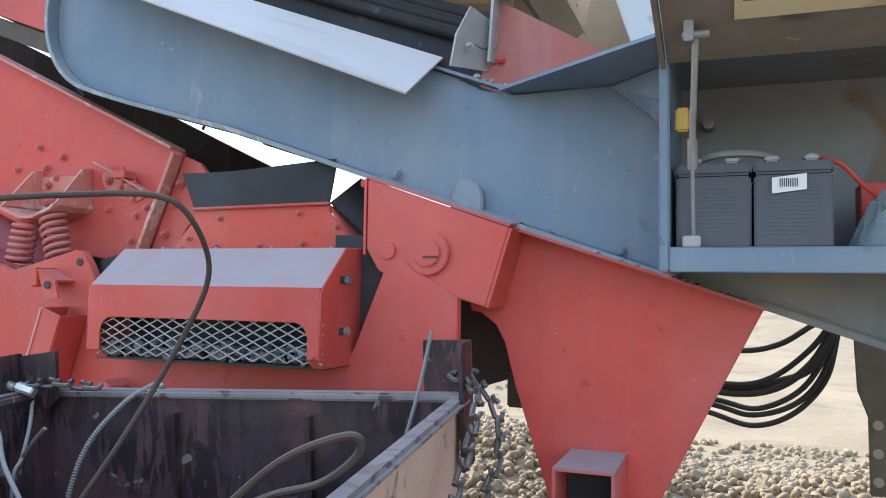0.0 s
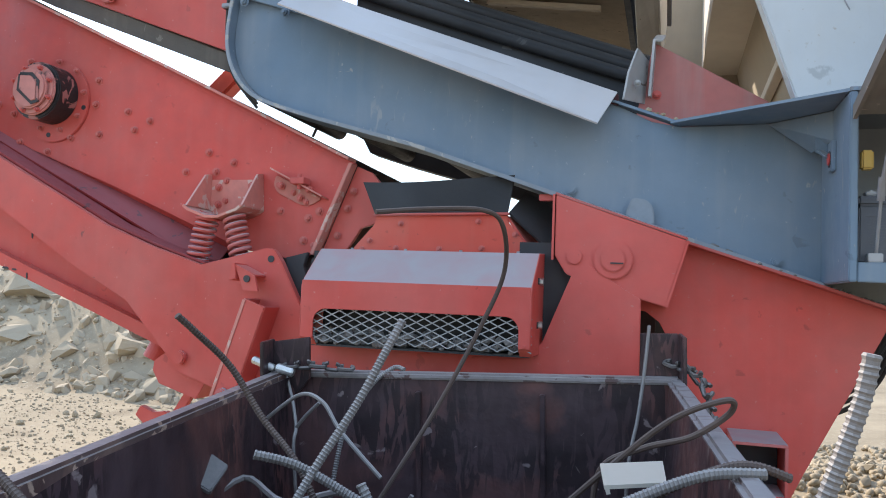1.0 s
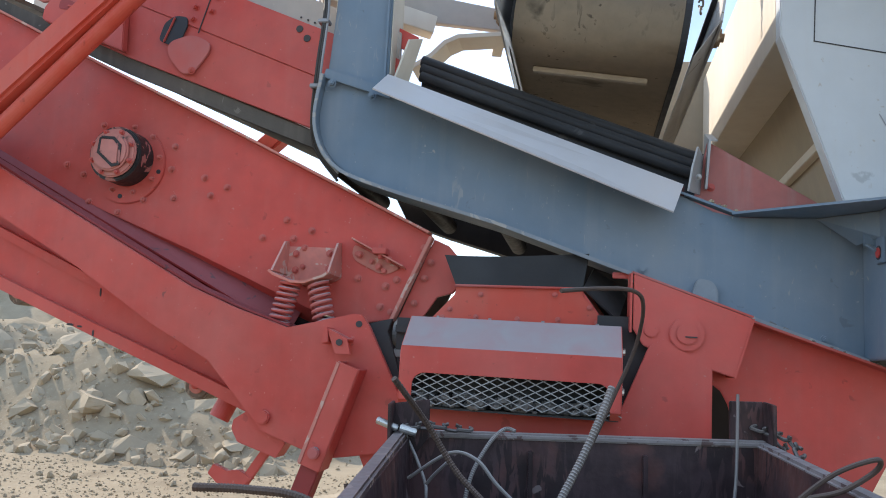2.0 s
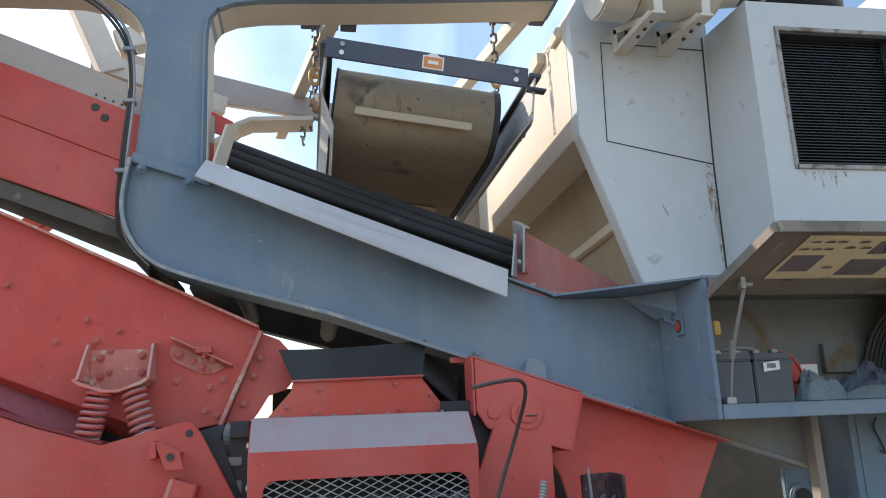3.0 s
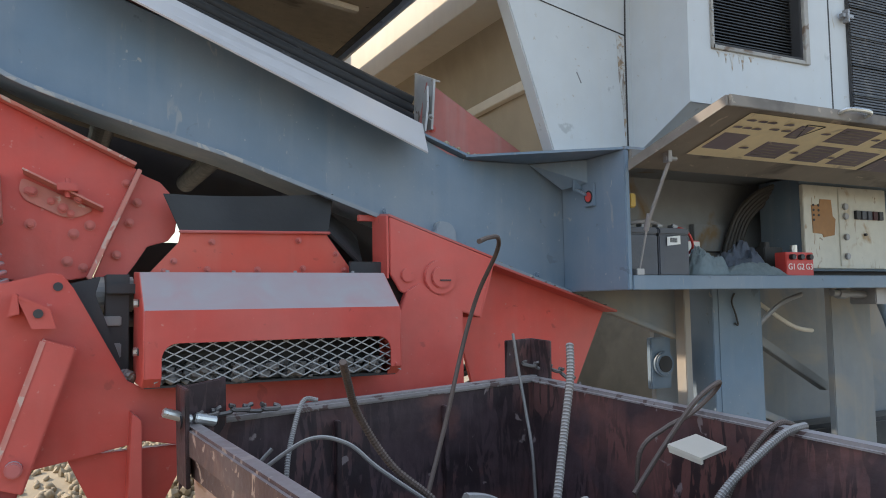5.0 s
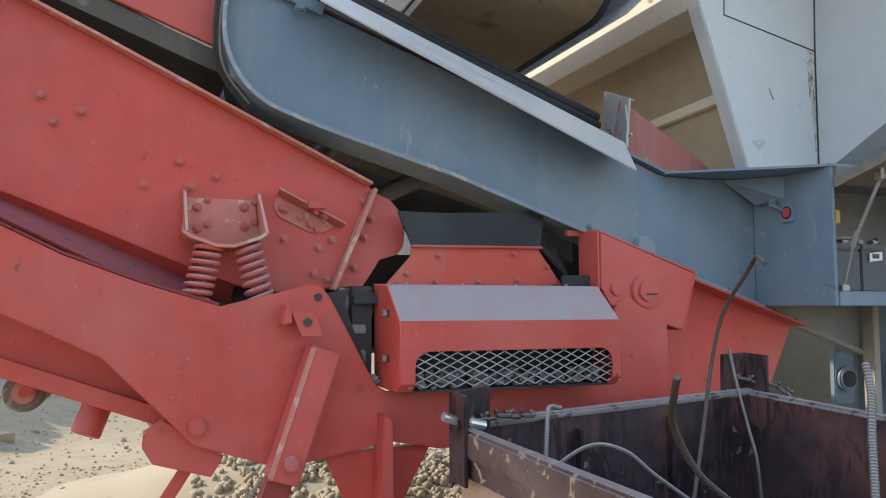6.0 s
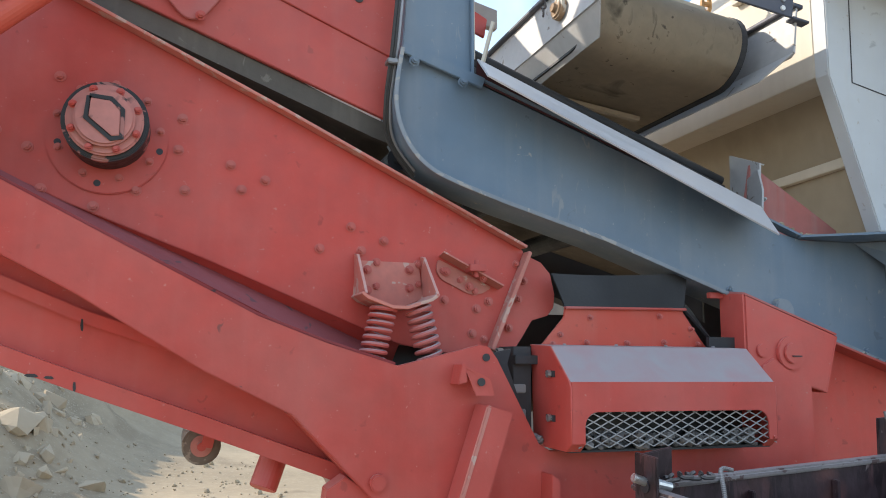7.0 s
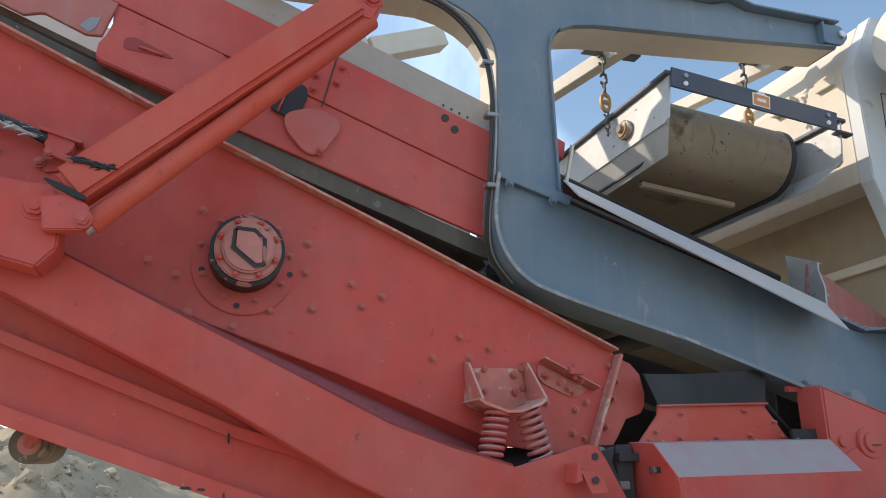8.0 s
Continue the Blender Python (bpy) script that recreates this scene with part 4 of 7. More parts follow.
bolts(frame_ob, [(-3.04, 2.985, 3.045), (-2.80, 2.985, 2.972)], BLUE, 0.02)
part("post_rib", ribbon([(-2.742, 3.02), (-2.75, 3.85), (-2.735, 3.95), (-2.69, 4.01), (-2.60, 4.055)], 0.014, 3.005, 3.03), BLUE, frame_ob)
part("arm_flange", joined(ribbon([(-2.5, 4.385), (-1.62, 4.375), (-1.48, 4.412), (-1.34, 4.368), (-0.68, 4.362)], 0.014, 2.965, 3.26)), BLUE, frame_ob)
part("inner_edge", ribbon([(-0.70, 4.191), (-1.504, 4.126), (-2.45, 4.064), (-2.602, 4.036), (-2.683, 3.997), (-2.724, 3.938), (-2.731, 3.85), (-2.721, 3.12)], 0.006, 3.04, 3.275, 0), CREAM, frame_ob, "dust-coated inner edge")
part("outer_edge", ribbon([(-3.069, 3.5), (-3.059, 3.78), (-3.079, 3.88), (-3.134, 3.962), (-3.217, 4.026), (-3.332, 4.081), (-3.452, 4.106), (-4.4, 4.086)], 0.006, 3.04, 3.275, 0), CREAM, frame_ob, "dust-coated outer edge")
part("arm_lower_lip", ribbon([(-0.70, 4.196), (-1.504, 4.131), (-2.45, 4.069), (-2.60, 4.044), (-2.68, 4.004)], 0.014, 2.995, 3.04), BLUE, frame_ob)
part("arm_end_plate", plate(rounded([(-0.80, 4.335), (-0.66, 4.345), (-0.60, 4.275), (-0.66, 4.20), (-0.80, 4.20)], 0.03), 2.985, 3.005, 0.003), BLUE, frame_ob)
part("arm_end_rib", box(-0.815, -0.795, 2.975, 3.03, 4.20, 4.35, 0.002), BLUE, frame_ob)
# Far beam coloured near-black: the darkness beneath the belt as colour.
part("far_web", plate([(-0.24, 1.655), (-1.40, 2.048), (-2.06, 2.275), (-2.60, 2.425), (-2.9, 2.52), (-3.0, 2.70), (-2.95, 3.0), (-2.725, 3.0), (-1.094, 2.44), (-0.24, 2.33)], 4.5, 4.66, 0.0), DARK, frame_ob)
part("far_side_band", plate([(-3.75, 4.53), (-2.906, 4.335), (-2.0, 4.125), (-2.0, 3.985), (-2.9, 4.108), (-3.75, 4.27)], 4.50, 4.56, 0.004), GREYDUST, frame_ob, "dusty grey far conveyor side")
part("far_sill", ribbon([(-2.95, 3.72), (-2.80, 3.82), (-2.70, 3.92), (-2.60, 3.965), (-2.15, 3.985)], 0.035, 4.46, 4.70), CREAM, frame_ob, "dust-coated sill of the far opening")
part("beam_top", quad([(-2.72, 3.0, 3.01), (-1.094, 3.0, 2.445), (-1.094, 3.3, 2.445), (-2.72, 3.3, 3.01)], 0.01), BLUE, frame_ob)
part("ledge", joined(quad([(-1.10, 3.0, 2.445), (-0.83, 2.99, 2.342), (-0.83, 3.06, 2.342), (-1.10, 3.06, 2.445)], 0.012), quad([(-0.87, 2.98, 2.345), (-0.22, 2.49, 2.345), (-0.22, 3.06, 2.345), (-0.83, 3.06, 2.345)], 0.012)), BLUE, frame_ob, "bent ledge plate strewn with grit")
part("gusset", quad([(-0.46, 3.028, 2.34), (-0.245, 2.80, 2.34), (-0.245, 2.80, 2.22), (-0.30, 2.95, 2.20)], 0.012), BLUE, frame_ob)
part("end_pin", cyl((-0.665, 2.965, 4.275), (-0.665, 3.3, 4.275), 0.026, 18, bevel=0.004), ZINC, frame_ob)
part("weld_stub", joined(plate(rounded([(-1.06, 1.93), (-0.93, 1.88), (-0.93, 1.96), (-0.96, 2.005), (-1.03, 2.015)], 0.025), 2.985, 3.04, 0.006)), BLUE_EDGE, frame_ob)
bolts(frame_ob, [(-0.42, 3.03, 1.74), (-1.3, 3.03, 2.05)], BLUE, 0.02)
# cables clipped to the post
for k, off in enumerate((0.0, 0.022, 0.044)):
    part("cable", tube([(-4.4, 3.0 - off * 0.5, 4.08 - off), (-3.75, 2.99, 4.10 - off), (-3.40, 2.985, 4.06 - off), (-3.17 - off * 0.4, 2.985, 3.86 - off), (-3.10 - off * 0.5, 2.985, 3.55), (-3.115 - off * 0.6, 2.99, 3.15), (-3.14 - off * 0.5, 3.03, 2.85), (-3.11 - off * 0.6, 3.07, 2.68), (-3.0, 3.10, 2.55 - off)], 0.0085, 7), HOSE if k else STEEL, frame_ob, smooth=True)
for x, z in [(-3.118, 3.42), (-3.135, 3.03), (-3.13, 3.72)]:
    part("cable_clip", box(x - 0.035, x + 0.03, 2.97, 3.03, z - 0.012, z + 0.012, 0.004), STEEL, frame_ob)

# ---- sheet lip and rubber skirt ----
lip = thing("skirt_lip", "pale galvanised sheet lip along the conveyor edge", "metal sheet")
part("sheet", joined(quad([(-2.72, 3.0, 3.105), (-1.105, 3.0, 2.50), (-1.173, 2.797, 2.315), (-2.745, 2.80, 2.95)], 0.008)), LIP, lip)
# Dark maroon strip stands for the lip's shadowed underside.
part("sheet_back", quad([(-2.72, 3.01, 3.10), (-1.10, 3.01, 2.49), (-1.10, 3.02, 2.44), (-2.72, 3.02, 3.0)], 0.006), MAROON, lip)
skirt = thing("rubber_skirt", "ridged black rubber skirt strip along the belt", "rubber strip")
for k in range(3):
    dz = -0.055 * k
    part("ridge", tube([(-2.66, 3.58 - 0.008 * k, 3.415 + dz), (-1.85, 3.58 - 0.008 * k, 3.115 + dz), (-0.90, 3.58 - 0.008 * k, 2.775 + dz)], 0.036, 10), RUBBER, skirt, smooth=True)
part("strip", plate([(-2.66, 3.44), (-0.90, 2.80), (-0.90, 2.44), (-2.66, 3.05)], 3.59, 3.62), RUBBER, skirt)
bra = thing("skirt_bracket", "grey bent steel end bracket of the rubber skirt", "bracket", "skirt brackets")
part("upright", joined(quad([(-0.975, 3.17, 2.52), (-0.955, 3.43, 2.56), (-0.945, 3.43, 2.90), (-0.958, 3.165, 2.79)], 0.012), quad([(-0.958, 3.165, 2.79), (-0.945, 3.43, 2.90), (-0.90, 3.44, 2.90), (-0.91, 3.18, 2.79)], 0.008)), GALV, bra)
part("foot_plate", joined(quad([(-1.085, 3.02, 2.47), (-1.0, 3.24, 2.50), (-0.985, 3.24, 2.71), (-1.03, 3.10, 2.73), (-1.065, 3.03, 2.60)], 0.010)), GALV, bra, "scraped lower plate")
bolts(bra, [(-1.02, 3.08, 2.56)], GALV, 0.012)
bra2 = thing("skirt_bracket", "dusty cream bent end bracket of the rubber skirt", "bracket", "skirt brackets")
part("upright", quad([(-2.70, 3.03, 3.08), (-2.66, 3.15, 3.06), (-2.58, 3.16, 3.38), (-2.63, 3.05, 3.33)], 0.014), CREAM, bra2)
redp = thing("feed_side_plate", "faded red side plate of the crusher feed", "steel plate")
part("plate", plate([(-0.955, 2.80), (-0.36, 2.45), (-0.38, 2.36), (-0.80, 2.35), (-1.03, 2.44)], 3.24, 3.265), RED_FADED, redp)
bolts(redp, [(-0.936, 3.24, 2.541), (-0.55, 3.24, 2.40), (-0.46, 3.24, 2.39)], RED, 0.018)
grit = thing("grit", "loose pale grit lying on the ledge", "gravel", kind="stuff")
gb = bmesh.new()
for k in range(60):
    x = random.uniform(-0.98, -0.45)
    s = stone_mesh(k, 0.25, 1)
    r = random.uniform(0.006, 0.017)
    zz = 2.362 if x > -0.83 else 2.362 + (-0.83 - x) * 0.385
    s.transform(Matrix.Translation((x, random.uniform(3.0, 3.06), zz)) @ Matrix.Scale(r, 4))
    gb = joined(gb, s)
part("grains", gb, STONE, grit)["kind"] = "stuff"

# ---- chute with rubber flap ----
chute = thing("feed_chute", "orange-red steel chute plate with a black rubber flap", "chute")
part("front_plate", plate([(-2.262, 1.925), (-1.60, 1.935), (-1.595, 1.90), (-1.46, 1.74), (-1.48, 1.70), (-2.42, 1.70), (-2.40, 1.735), (-2.27, 1.88)], 3.02, 3.035), RED_CLEAN, chute)
part("top_lip", beam((-2.27, 3.012, 1.928), (-1.59, 3.012, 1.938), 0.03, 0.012), RED_DUSTY, chute)
part("side_plate", quad([(-1.46, 3.03, 1.74), (-1.60, 3.03, 1.93), (-1.55, 3.45, 1.95), (-1.40, 3.45, 1.74)], 0.012), RED, chute)
# Added near-black sheets: shade for the gaps beside and behind the chute.
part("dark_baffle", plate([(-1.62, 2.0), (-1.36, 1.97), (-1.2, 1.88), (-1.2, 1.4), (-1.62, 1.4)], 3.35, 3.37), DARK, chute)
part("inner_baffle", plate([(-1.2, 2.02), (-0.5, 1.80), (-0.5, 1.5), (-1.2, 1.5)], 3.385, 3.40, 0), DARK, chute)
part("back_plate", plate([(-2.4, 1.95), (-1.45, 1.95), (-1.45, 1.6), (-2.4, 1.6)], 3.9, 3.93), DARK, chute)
fl = bmesh.new()
cols, rows_n = 12, 4
gridv = []
for j in range(rows_n + 1):
    r = []
    for i in range(cols + 1):
        u, v = i / cols, j / rows_n
        x = (-2.265 + 0.665 * u) * (1 - v) + (-2.335 + 0.765 * u) * v
        z = 1.93 + v * (0.16 + 0.035 * u) - 0.012 * math.sin(u * 3.1) * v
        r.append((x, 3.012 + 0.012 * math.sin(u * 7) * v, z))
    gridv.append(r)
for side in (0, 0.012):
    vs = [[fl.verts.new((x, y + side, z)) for x, y, z in r] for r in gridv]
    for r0, r1 in zip(vs, vs[1:]):
        for i in range(cols):
            fl.faces.new((r0[i], r0[i + 1], r1[i + 1], r1[i]))
part("rubber_flap", fl, RUBBER, chute, "black rubber flap with a pale dust smear", smooth=True)
part("side_flap", quad([(-1.60, 3.03, 1.94), (-1.42, 3.05, 1.78), (-1.36, 3.30, 1.95), (-1.55, 3.2, 2.06)], 0.012), RUBBER, chute)
bolts(chute, [(x, 3.02, z) for x, z in [(-2.13, 1.885), (-1.74, 1.90), (-2.29, 1.80), (-2.15, 1.765), (-1.93, 1.765), (-1.72, 1.772), (-1.56, 1.84), (-1.52, 1.765), (-2.33, 1.755)]], BOLT_RED, 0.012)

# ---- roller guard with expanded mesh ----
guard = thing("roller_guard", "red folded steel guard box with a diamond mesh opening", "machine guard")
prof = [(2.80, 1.742), (2.62, 1.585), (2.62, 1.335), (2.66, 1.30)]
gx0, gx1 = -2.45, -1.405


def sheet_x(prof, xa, xb, th):
    b = bmesh.new()
    rows_v = []
    for dy in (0, th):
        for x in (xa, xb):
            rows_v.append([b.verts.new((x, y + dy, z - dy)) for y, z in prof])
    for i in range(len(prof) - 1):
        for u, v in ((0, 1), (2, 3), (0, 2), (1, 3)):
            b.faces.new((rows_v[u][i], rows_v[v][i], rows_v[v][i + 1], rows_v[u][i + 1]))
    for i in (0, len(prof) - 1):
        b.faces.new((rows_v[0][i], rows_v[1][i], rows_v[3][i], rows_v[2][i]))
    return b


part("top_sheet", joined(sheet_x([(3.02, 1.752), (2.80, 1.742), (2.618, 1.585)], gx0 + 0.004, gx1 - 0.004, 0.006)), RED_DUSTY, guard, "dust-covered sloping top sheet")
# front sheet round a slot with rounded ends
sx0, sx1, sz0, sz1, sr = -2.385, -1.455, 1.335, 1.465, 0.06
fb = bmesh.new()


def front_face(y):
    outer = [(gx0, 1.59), (gx1, 1.59), (gx1, 1.335), (gx0, 1.335)]
    n = 6
    slot = []
    for cx, cz, a0 in ((sx1 - sr, sz1 - sr, 0), (sx0 + sr, sz1 - sr, 90)):
        for k in range(n + 1):
            a = radians(a0 + 90 * k / n)
            slot.append((cx + sr * math.cos(a), cz + sr * math.sin(a)))
    ga, gb = gx0 + 0.004, gx1 - 0.004
    poly = [(ga, 1.59), (gb, 1.59), (gb, 1.335), (sx1, 1.335)] + slot + [(sx0, 1.335), (ga, 1.335)]
    return poly


part("front_sheet", plate(front_face(0), 2.612, 2.620, 0.0015), RED, guard)
for xa, xb in ((gx0 + 0.004, sx0), (sx1, gx1 - 0.004)):
    part("bottom_fold", quad([(xa, 2.613, 1.336), (xb, 2.613, 1.336), (xb, 2.66, 1.30), (xa, 2.66, 1.30)], 0.006), RED, guard)
for x, sg_ in ((gx0 + 0.004, -1), (gx1 - 0.004, 1)):
    b = bmesh.new()
    pr = [(3.0, 1.752), (2.80, 1.742), (2.70, 1.656), (2.635, 1.60), (2.614, 1.57), (2.612, 1.45), (2.612, 1.337), (2.66, 1.300), (2.98, 1.300)]
    rings = []
    for k in range(6):
        a = math.pi / 2 * k / 5
        d_ = 0.005 * (1 - math.cos(a))
        rings.append([b.verts.new((x + sg_ * 0.005 * math.sin(a), y + (d_ if y < 2.9 else 0), z - d_ * (1 if z > 1.5 else -0.4))) for y, z in pr])
    for r0, r1 in zip(rings, rings[1:]):
        for i in range(len(pr) - 1):
            b.faces.new((r0[i], r0[i + 1], r1[i + 1], r1[i]))
    b.faces.new(rings[-1])
    end = part("end_sheet", b, RED, guard, smooth=True)
    x = x + sg_ * 0.006
    sx = 0.001 * sg_
    for yy, zz in ((2.80, 1.62), (2.80, 1.43)):
        part("slot", box(x + sx - 0.001, x + sx + 0.001, yy - 0.045, yy + 0.045, zz - 0.014, zz + 0.014, 0), DARK, end)
        part("slot_bolt", cyl((x + sx, yy, zz), (x + sx + (0.016 if sx > 0 else -0.016), yy, zz), 0.017, 6), ZINC, end)
mesh_b = bmesh.new()
pitch, hgt = 0.072, 0.0175
nx, nz = int(0.98 / pitch) + 1, 9
strands = []
for j in range(nz):
    z0 = 1.318 + j * hgt
    strands.append([(-2.41 + i * pitch / 2, 2.628 + 0.002 * (j % 2), z0 + hgt * ((i + j) % 2)) for i in range(nx * 2 + 1)])
bars = []
for pts in strands:
    for p0, p1 in zip(pts, pts[1:]):
        v0, v1 = Vector(p0), Vector(p1)
        dd = (v1 - v0).normalized()
        nn = Vector((-dd.z, 0, dd.x)) * 0.0022
        q = [mesh_b.verts.new(w) for w in (v0 + nn, v1 + nn, v1 - nn, v0 - nn)]
        q2 = [mesh_b.verts.new(w + Vector((0, 0.004, 0))) for w in (v0 + nn, v1 + nn, v1 - nn, v0 - nn)]
        mesh_b.faces.new(q)
        mesh_b.faces.new(q2[::-1])
        for i in range(4):
            mesh_b.faces.new((q[i], q2[i], q2[(i + 1) % 4], q[(i + 1) % 4]))
mo = part("expanded_mesh", mesh_b, MESH, guard, "dusty expanded steel mesh")
# Near-black back and floor: the guard's inner shade put in as colour.
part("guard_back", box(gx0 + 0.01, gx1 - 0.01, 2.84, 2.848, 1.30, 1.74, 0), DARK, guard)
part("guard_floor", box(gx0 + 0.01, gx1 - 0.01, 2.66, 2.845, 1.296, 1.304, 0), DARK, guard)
bolts(guard, [(-1.43, 2.63, 1.345)], RED, 0.012)
for k in range(4):
    x = -2.33 + 0.27 * k
    part("rivet", cyl((x, 2.90, 1.745), (x, 2.90, 1.755), 0.008, 8), STEEL, guard)
seat_grit = thing("grit", "loose pale grit under the coil springs", "gravel", kind="stuff")
seat_bits = []
for k in range(90):
    b = stone_mesh(k + 700, 0.3, 1)
    b.transform(Matrix.Translation((random.uniform(-3.33, -2.85), random.uniform(2.90, 3.04), 1.632)) @ Matrix.Scale(random.uniform(0.006, 0.018), 4))
    seat_bits.append(b)
part("grains", joined(*seat_bits), GREYSTONE, seat_grit)["kind"] = "stuff"
rub = thing("crushed_rubble", "grey rubble piled inside the mesh guard", "rubble", kind="stuff")
rbm = bmesh.new()
parts_r = []
for k in range(210):
    s = stone_mesh(k, 0.3, 1)
    r = random.uniform(0.012, 0.028)
    s.transform(Matrix.Translation((random.uniform(-2.42, -1.43), random.uniform(2.655, 2.82), 1.305 + random.random() ** 2 * 0.05 + r * 0.5)) @ Matrix.Rotation(random.uniform(0, 6), 4, "Z") @ Matrix.Scale(r, 4))
    parts_r.append(s)
for k in range(40):
    s = stone_mesh(k + 300, 0.3, 1)
    r = random.uniform(0.012, 0.028)
    s.transform(Matrix.Translation((-2.50 + random.uniform(-0.06, 0.10), random.uniform(2.87, 2.95), 1.31 + random.random() * 0.03)) @ Matrix.Scale(r, 4))
    parts_r.append(s)
part("stones", joined(*parts_r), GREYSTONE, rub)["kind"] = "stuff"
rol = thing("tail_roller", "dark conveyor tail roller behind the guard", "roller")
part("drum", cyl((-2.42, 3.2, 1.55), (-1.4, 3.2, 1.55), 0.12, 28), RUBBER, rol)
part("shaft", cyl((-2.62, 3.2, 1.55), (-1.3, 3.2, 1.55), 0.03, 16), STEEL, rol)
part("side_block", joined(box(-2.56, -2.47, 2.96, 3.3, 1.30, 1.74), box(-2.56, -2.40, 2.93, 3.2, 1.66, 1.70)), DARK, rol)
part("bearing_cover", cyl((-2.60, 3.10, 1.66), (-2.44, 3.10, 1.66), 0.075, 22, bevel=0.008), DUSTBLUE, rol, "dust-grey bearing cover")
part("bearing_lug", box(-2.585, -2.50, 2.95, 3.02, 1.40, 1.46, 0.004), DUSTBLUE, rol)
part("bearing_lug", box(-2.585, -2.50, 2.95, 3.02, 1.53, 1.57, 0.004), DUSTBLUE, rol)

# ---- jaw bracket, leg plate and tube ----
jaw = thing("pivot_bracket", "red folded pivot bracket with a round boss", "bracket")
part("face", plate([(-1.35, 2.01), (-0.79, 1.815), (-0.875, 1.53), (-1.245, 1.635), (-1.30, 1.66), (-1.35, 1.74)], 2.862, 2.876, 0.004), RED, jaw)
part("top_fold", quad([(-1.355, 2.862, 2.012), (-0.79, 2.862, 1.818), (-0.79, 3.03, 1.84), (-1.36, 3.02, 2.03)], 0.010), RED_DUSTY, jaw)
part("left_fold", quad([(-1.355, 2.862, 2.012), (-1.36, 3.03, 2.03), (-1.36, 3.03, 1.75), (-1.355, 2.862, 1.72)], 0.010), RED, jaw)
part("ear", box(-1.45, -1.34, 3.0, 3.03, 2.0, 2.03), RED, jaw)
bx, bz = -1.095, 1.725
part("boss", joined(cyl((bx, 2.864, bz), (bx, 2.842, bz), 0.083, 36, bevel=0.004), cyl((bx, 2.842, bz), (bx, 2.83, bz), 0.052, 28, bevel=0.004)), RED, jaw)
part("boss_slot", beam((bx - 0.01, 2.829, bz - 0.015), (bx + 0.045, 2.829, bz - 0.015), 0.012, 0.006, 0), DARK, jaw)
part("lower_boss", cyl((-1.262, 2.864, 1.735), (-1.262, 2.85, 1.735), 0.034, 24, bevel=0.003), RED, jaw)
leg = thing("leg_plate", "large red tapered steel leg plate", "machine frame")
part("web", plate([(-0.93, 1.865), (-0.25, 1.645), (0.062, 1.545), (-0.292, 0.841), (-0.45, 0.50), (-0.62, 0.50), (-0.70, 0.867), (-0.818, 1.223), (-0.864, 1.394), (-0.90, 1.46), (-0.96, 1.505), (-1.0, 1.512), (-1.03, 1.66)], 3.085, 3.105, 0.004), RED, leg)
part("top_fold", ribbon([(-0.93, 1.862), (-0.25, 1.642), (0.062, 1.541)], 0.012, 2.965, 3.10), RED_DUSTY, leg)
part("rib", quad([(-0.79, 2.865, 1.815), (-0.875, 2.865, 1.53), (-0.875, 3.09, 1.53), (-0.79, 3.09, 1.835)], 0.01), RED, leg)
tb = part("socket", joined(box(-0.605, -0.40, 2.745, 3.09, 1.0, 1.012, 0.002), box(-0.605, -0.593, 2.745, 3.09, 0.80, 1.0, 0.002), box(-0.412, -0.40, 2.745, 3.09, 0.80, 1.0, 0.002), box(-0.605, -0.40, 2.745, 3.09, 0.80, 0.812, 0.002)), RED_DUSTY, leg, "open square socket tube")
# Near-black sheet stands for the unlit inside of the tube.
part("socket_inside", box(-0.59, -0.415, 2.95, 2.96, 0.815, 0.998, 0), DARK, leg)
part("foot", box(-0.75, -0.25, 2.9, 3.4, -0.03, 0.52, 0.02), DARK, leg)
# Added near-black sheet, the shade seen between arm and leg plate.
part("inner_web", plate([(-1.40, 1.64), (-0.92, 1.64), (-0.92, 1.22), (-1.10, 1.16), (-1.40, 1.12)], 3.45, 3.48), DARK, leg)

lump = thing("dust_clump", "pale bluish clump of caked dust on the leg plate's fold", "dust", kind="stuff")
lumps = []
for k in range(70):
    u = random.random() ** 0.7
    b = stone_mesh(k + 500, 0.35, 1, 0.6)
    r = random.uniform(0.004, 0.012) if k > 5 else random.uniform(0.018, 0.03)
    xq = -0.80 + 0.80 * u if k > 5 else -0.74 + 0.03 * k
    zq = 1.862 - 0.322 * (xq + 0.93)
    b.transform(Matrix.Translation((xq, random.uniform(2.97, 3.02), zq + 0.006 + r * 0.3)) @ Matrix.Rotation(random.uniform(0, 6), 4, "Z") @ Matrix.Scale(r, 4))
    lumps.append(b)
part("clumps", joined(*lumps), GREYSTONE, lump)["kind"] = "stuff"

# ---- white body ----
body = thing("engine_body", "dusty white painted sheet-metal engine housing", "machine housing")
BP = [(-0.65, 4.05), (-0.65, 3.275), (-0.352, 2.40), (0.225, 2.41), (0.225, 4.42), (-0.44, 4.42)]
part("front_panel", plate(BP, 2.94, 3.04, 0.006), WHITE, body)
part("side_beam", plate([(-0.65, 4.03), (-0.65, 3.285), (-0.36, 3.285), (-0.2, 4.4), (-0.45, 4.4)], 3.04, 6.7, 0.004), CREAM, body)
part("hopper_wall", quad([(-0.40, 3.04, 3.30), (-0.18, 3.04, 2.385), (-0.18, 6.7, 2.385), (-0.40, 6.7, 3.30)], 0.02), HOPPER, body)
# Added near-black block keeps the space under the belt dark.
part("crusher_casing", box(-1.30, -0.25, 4.72, 6.6, 0.9, 2.62, 0.01), DARK, body, "added dark block closing the view below the hopper")
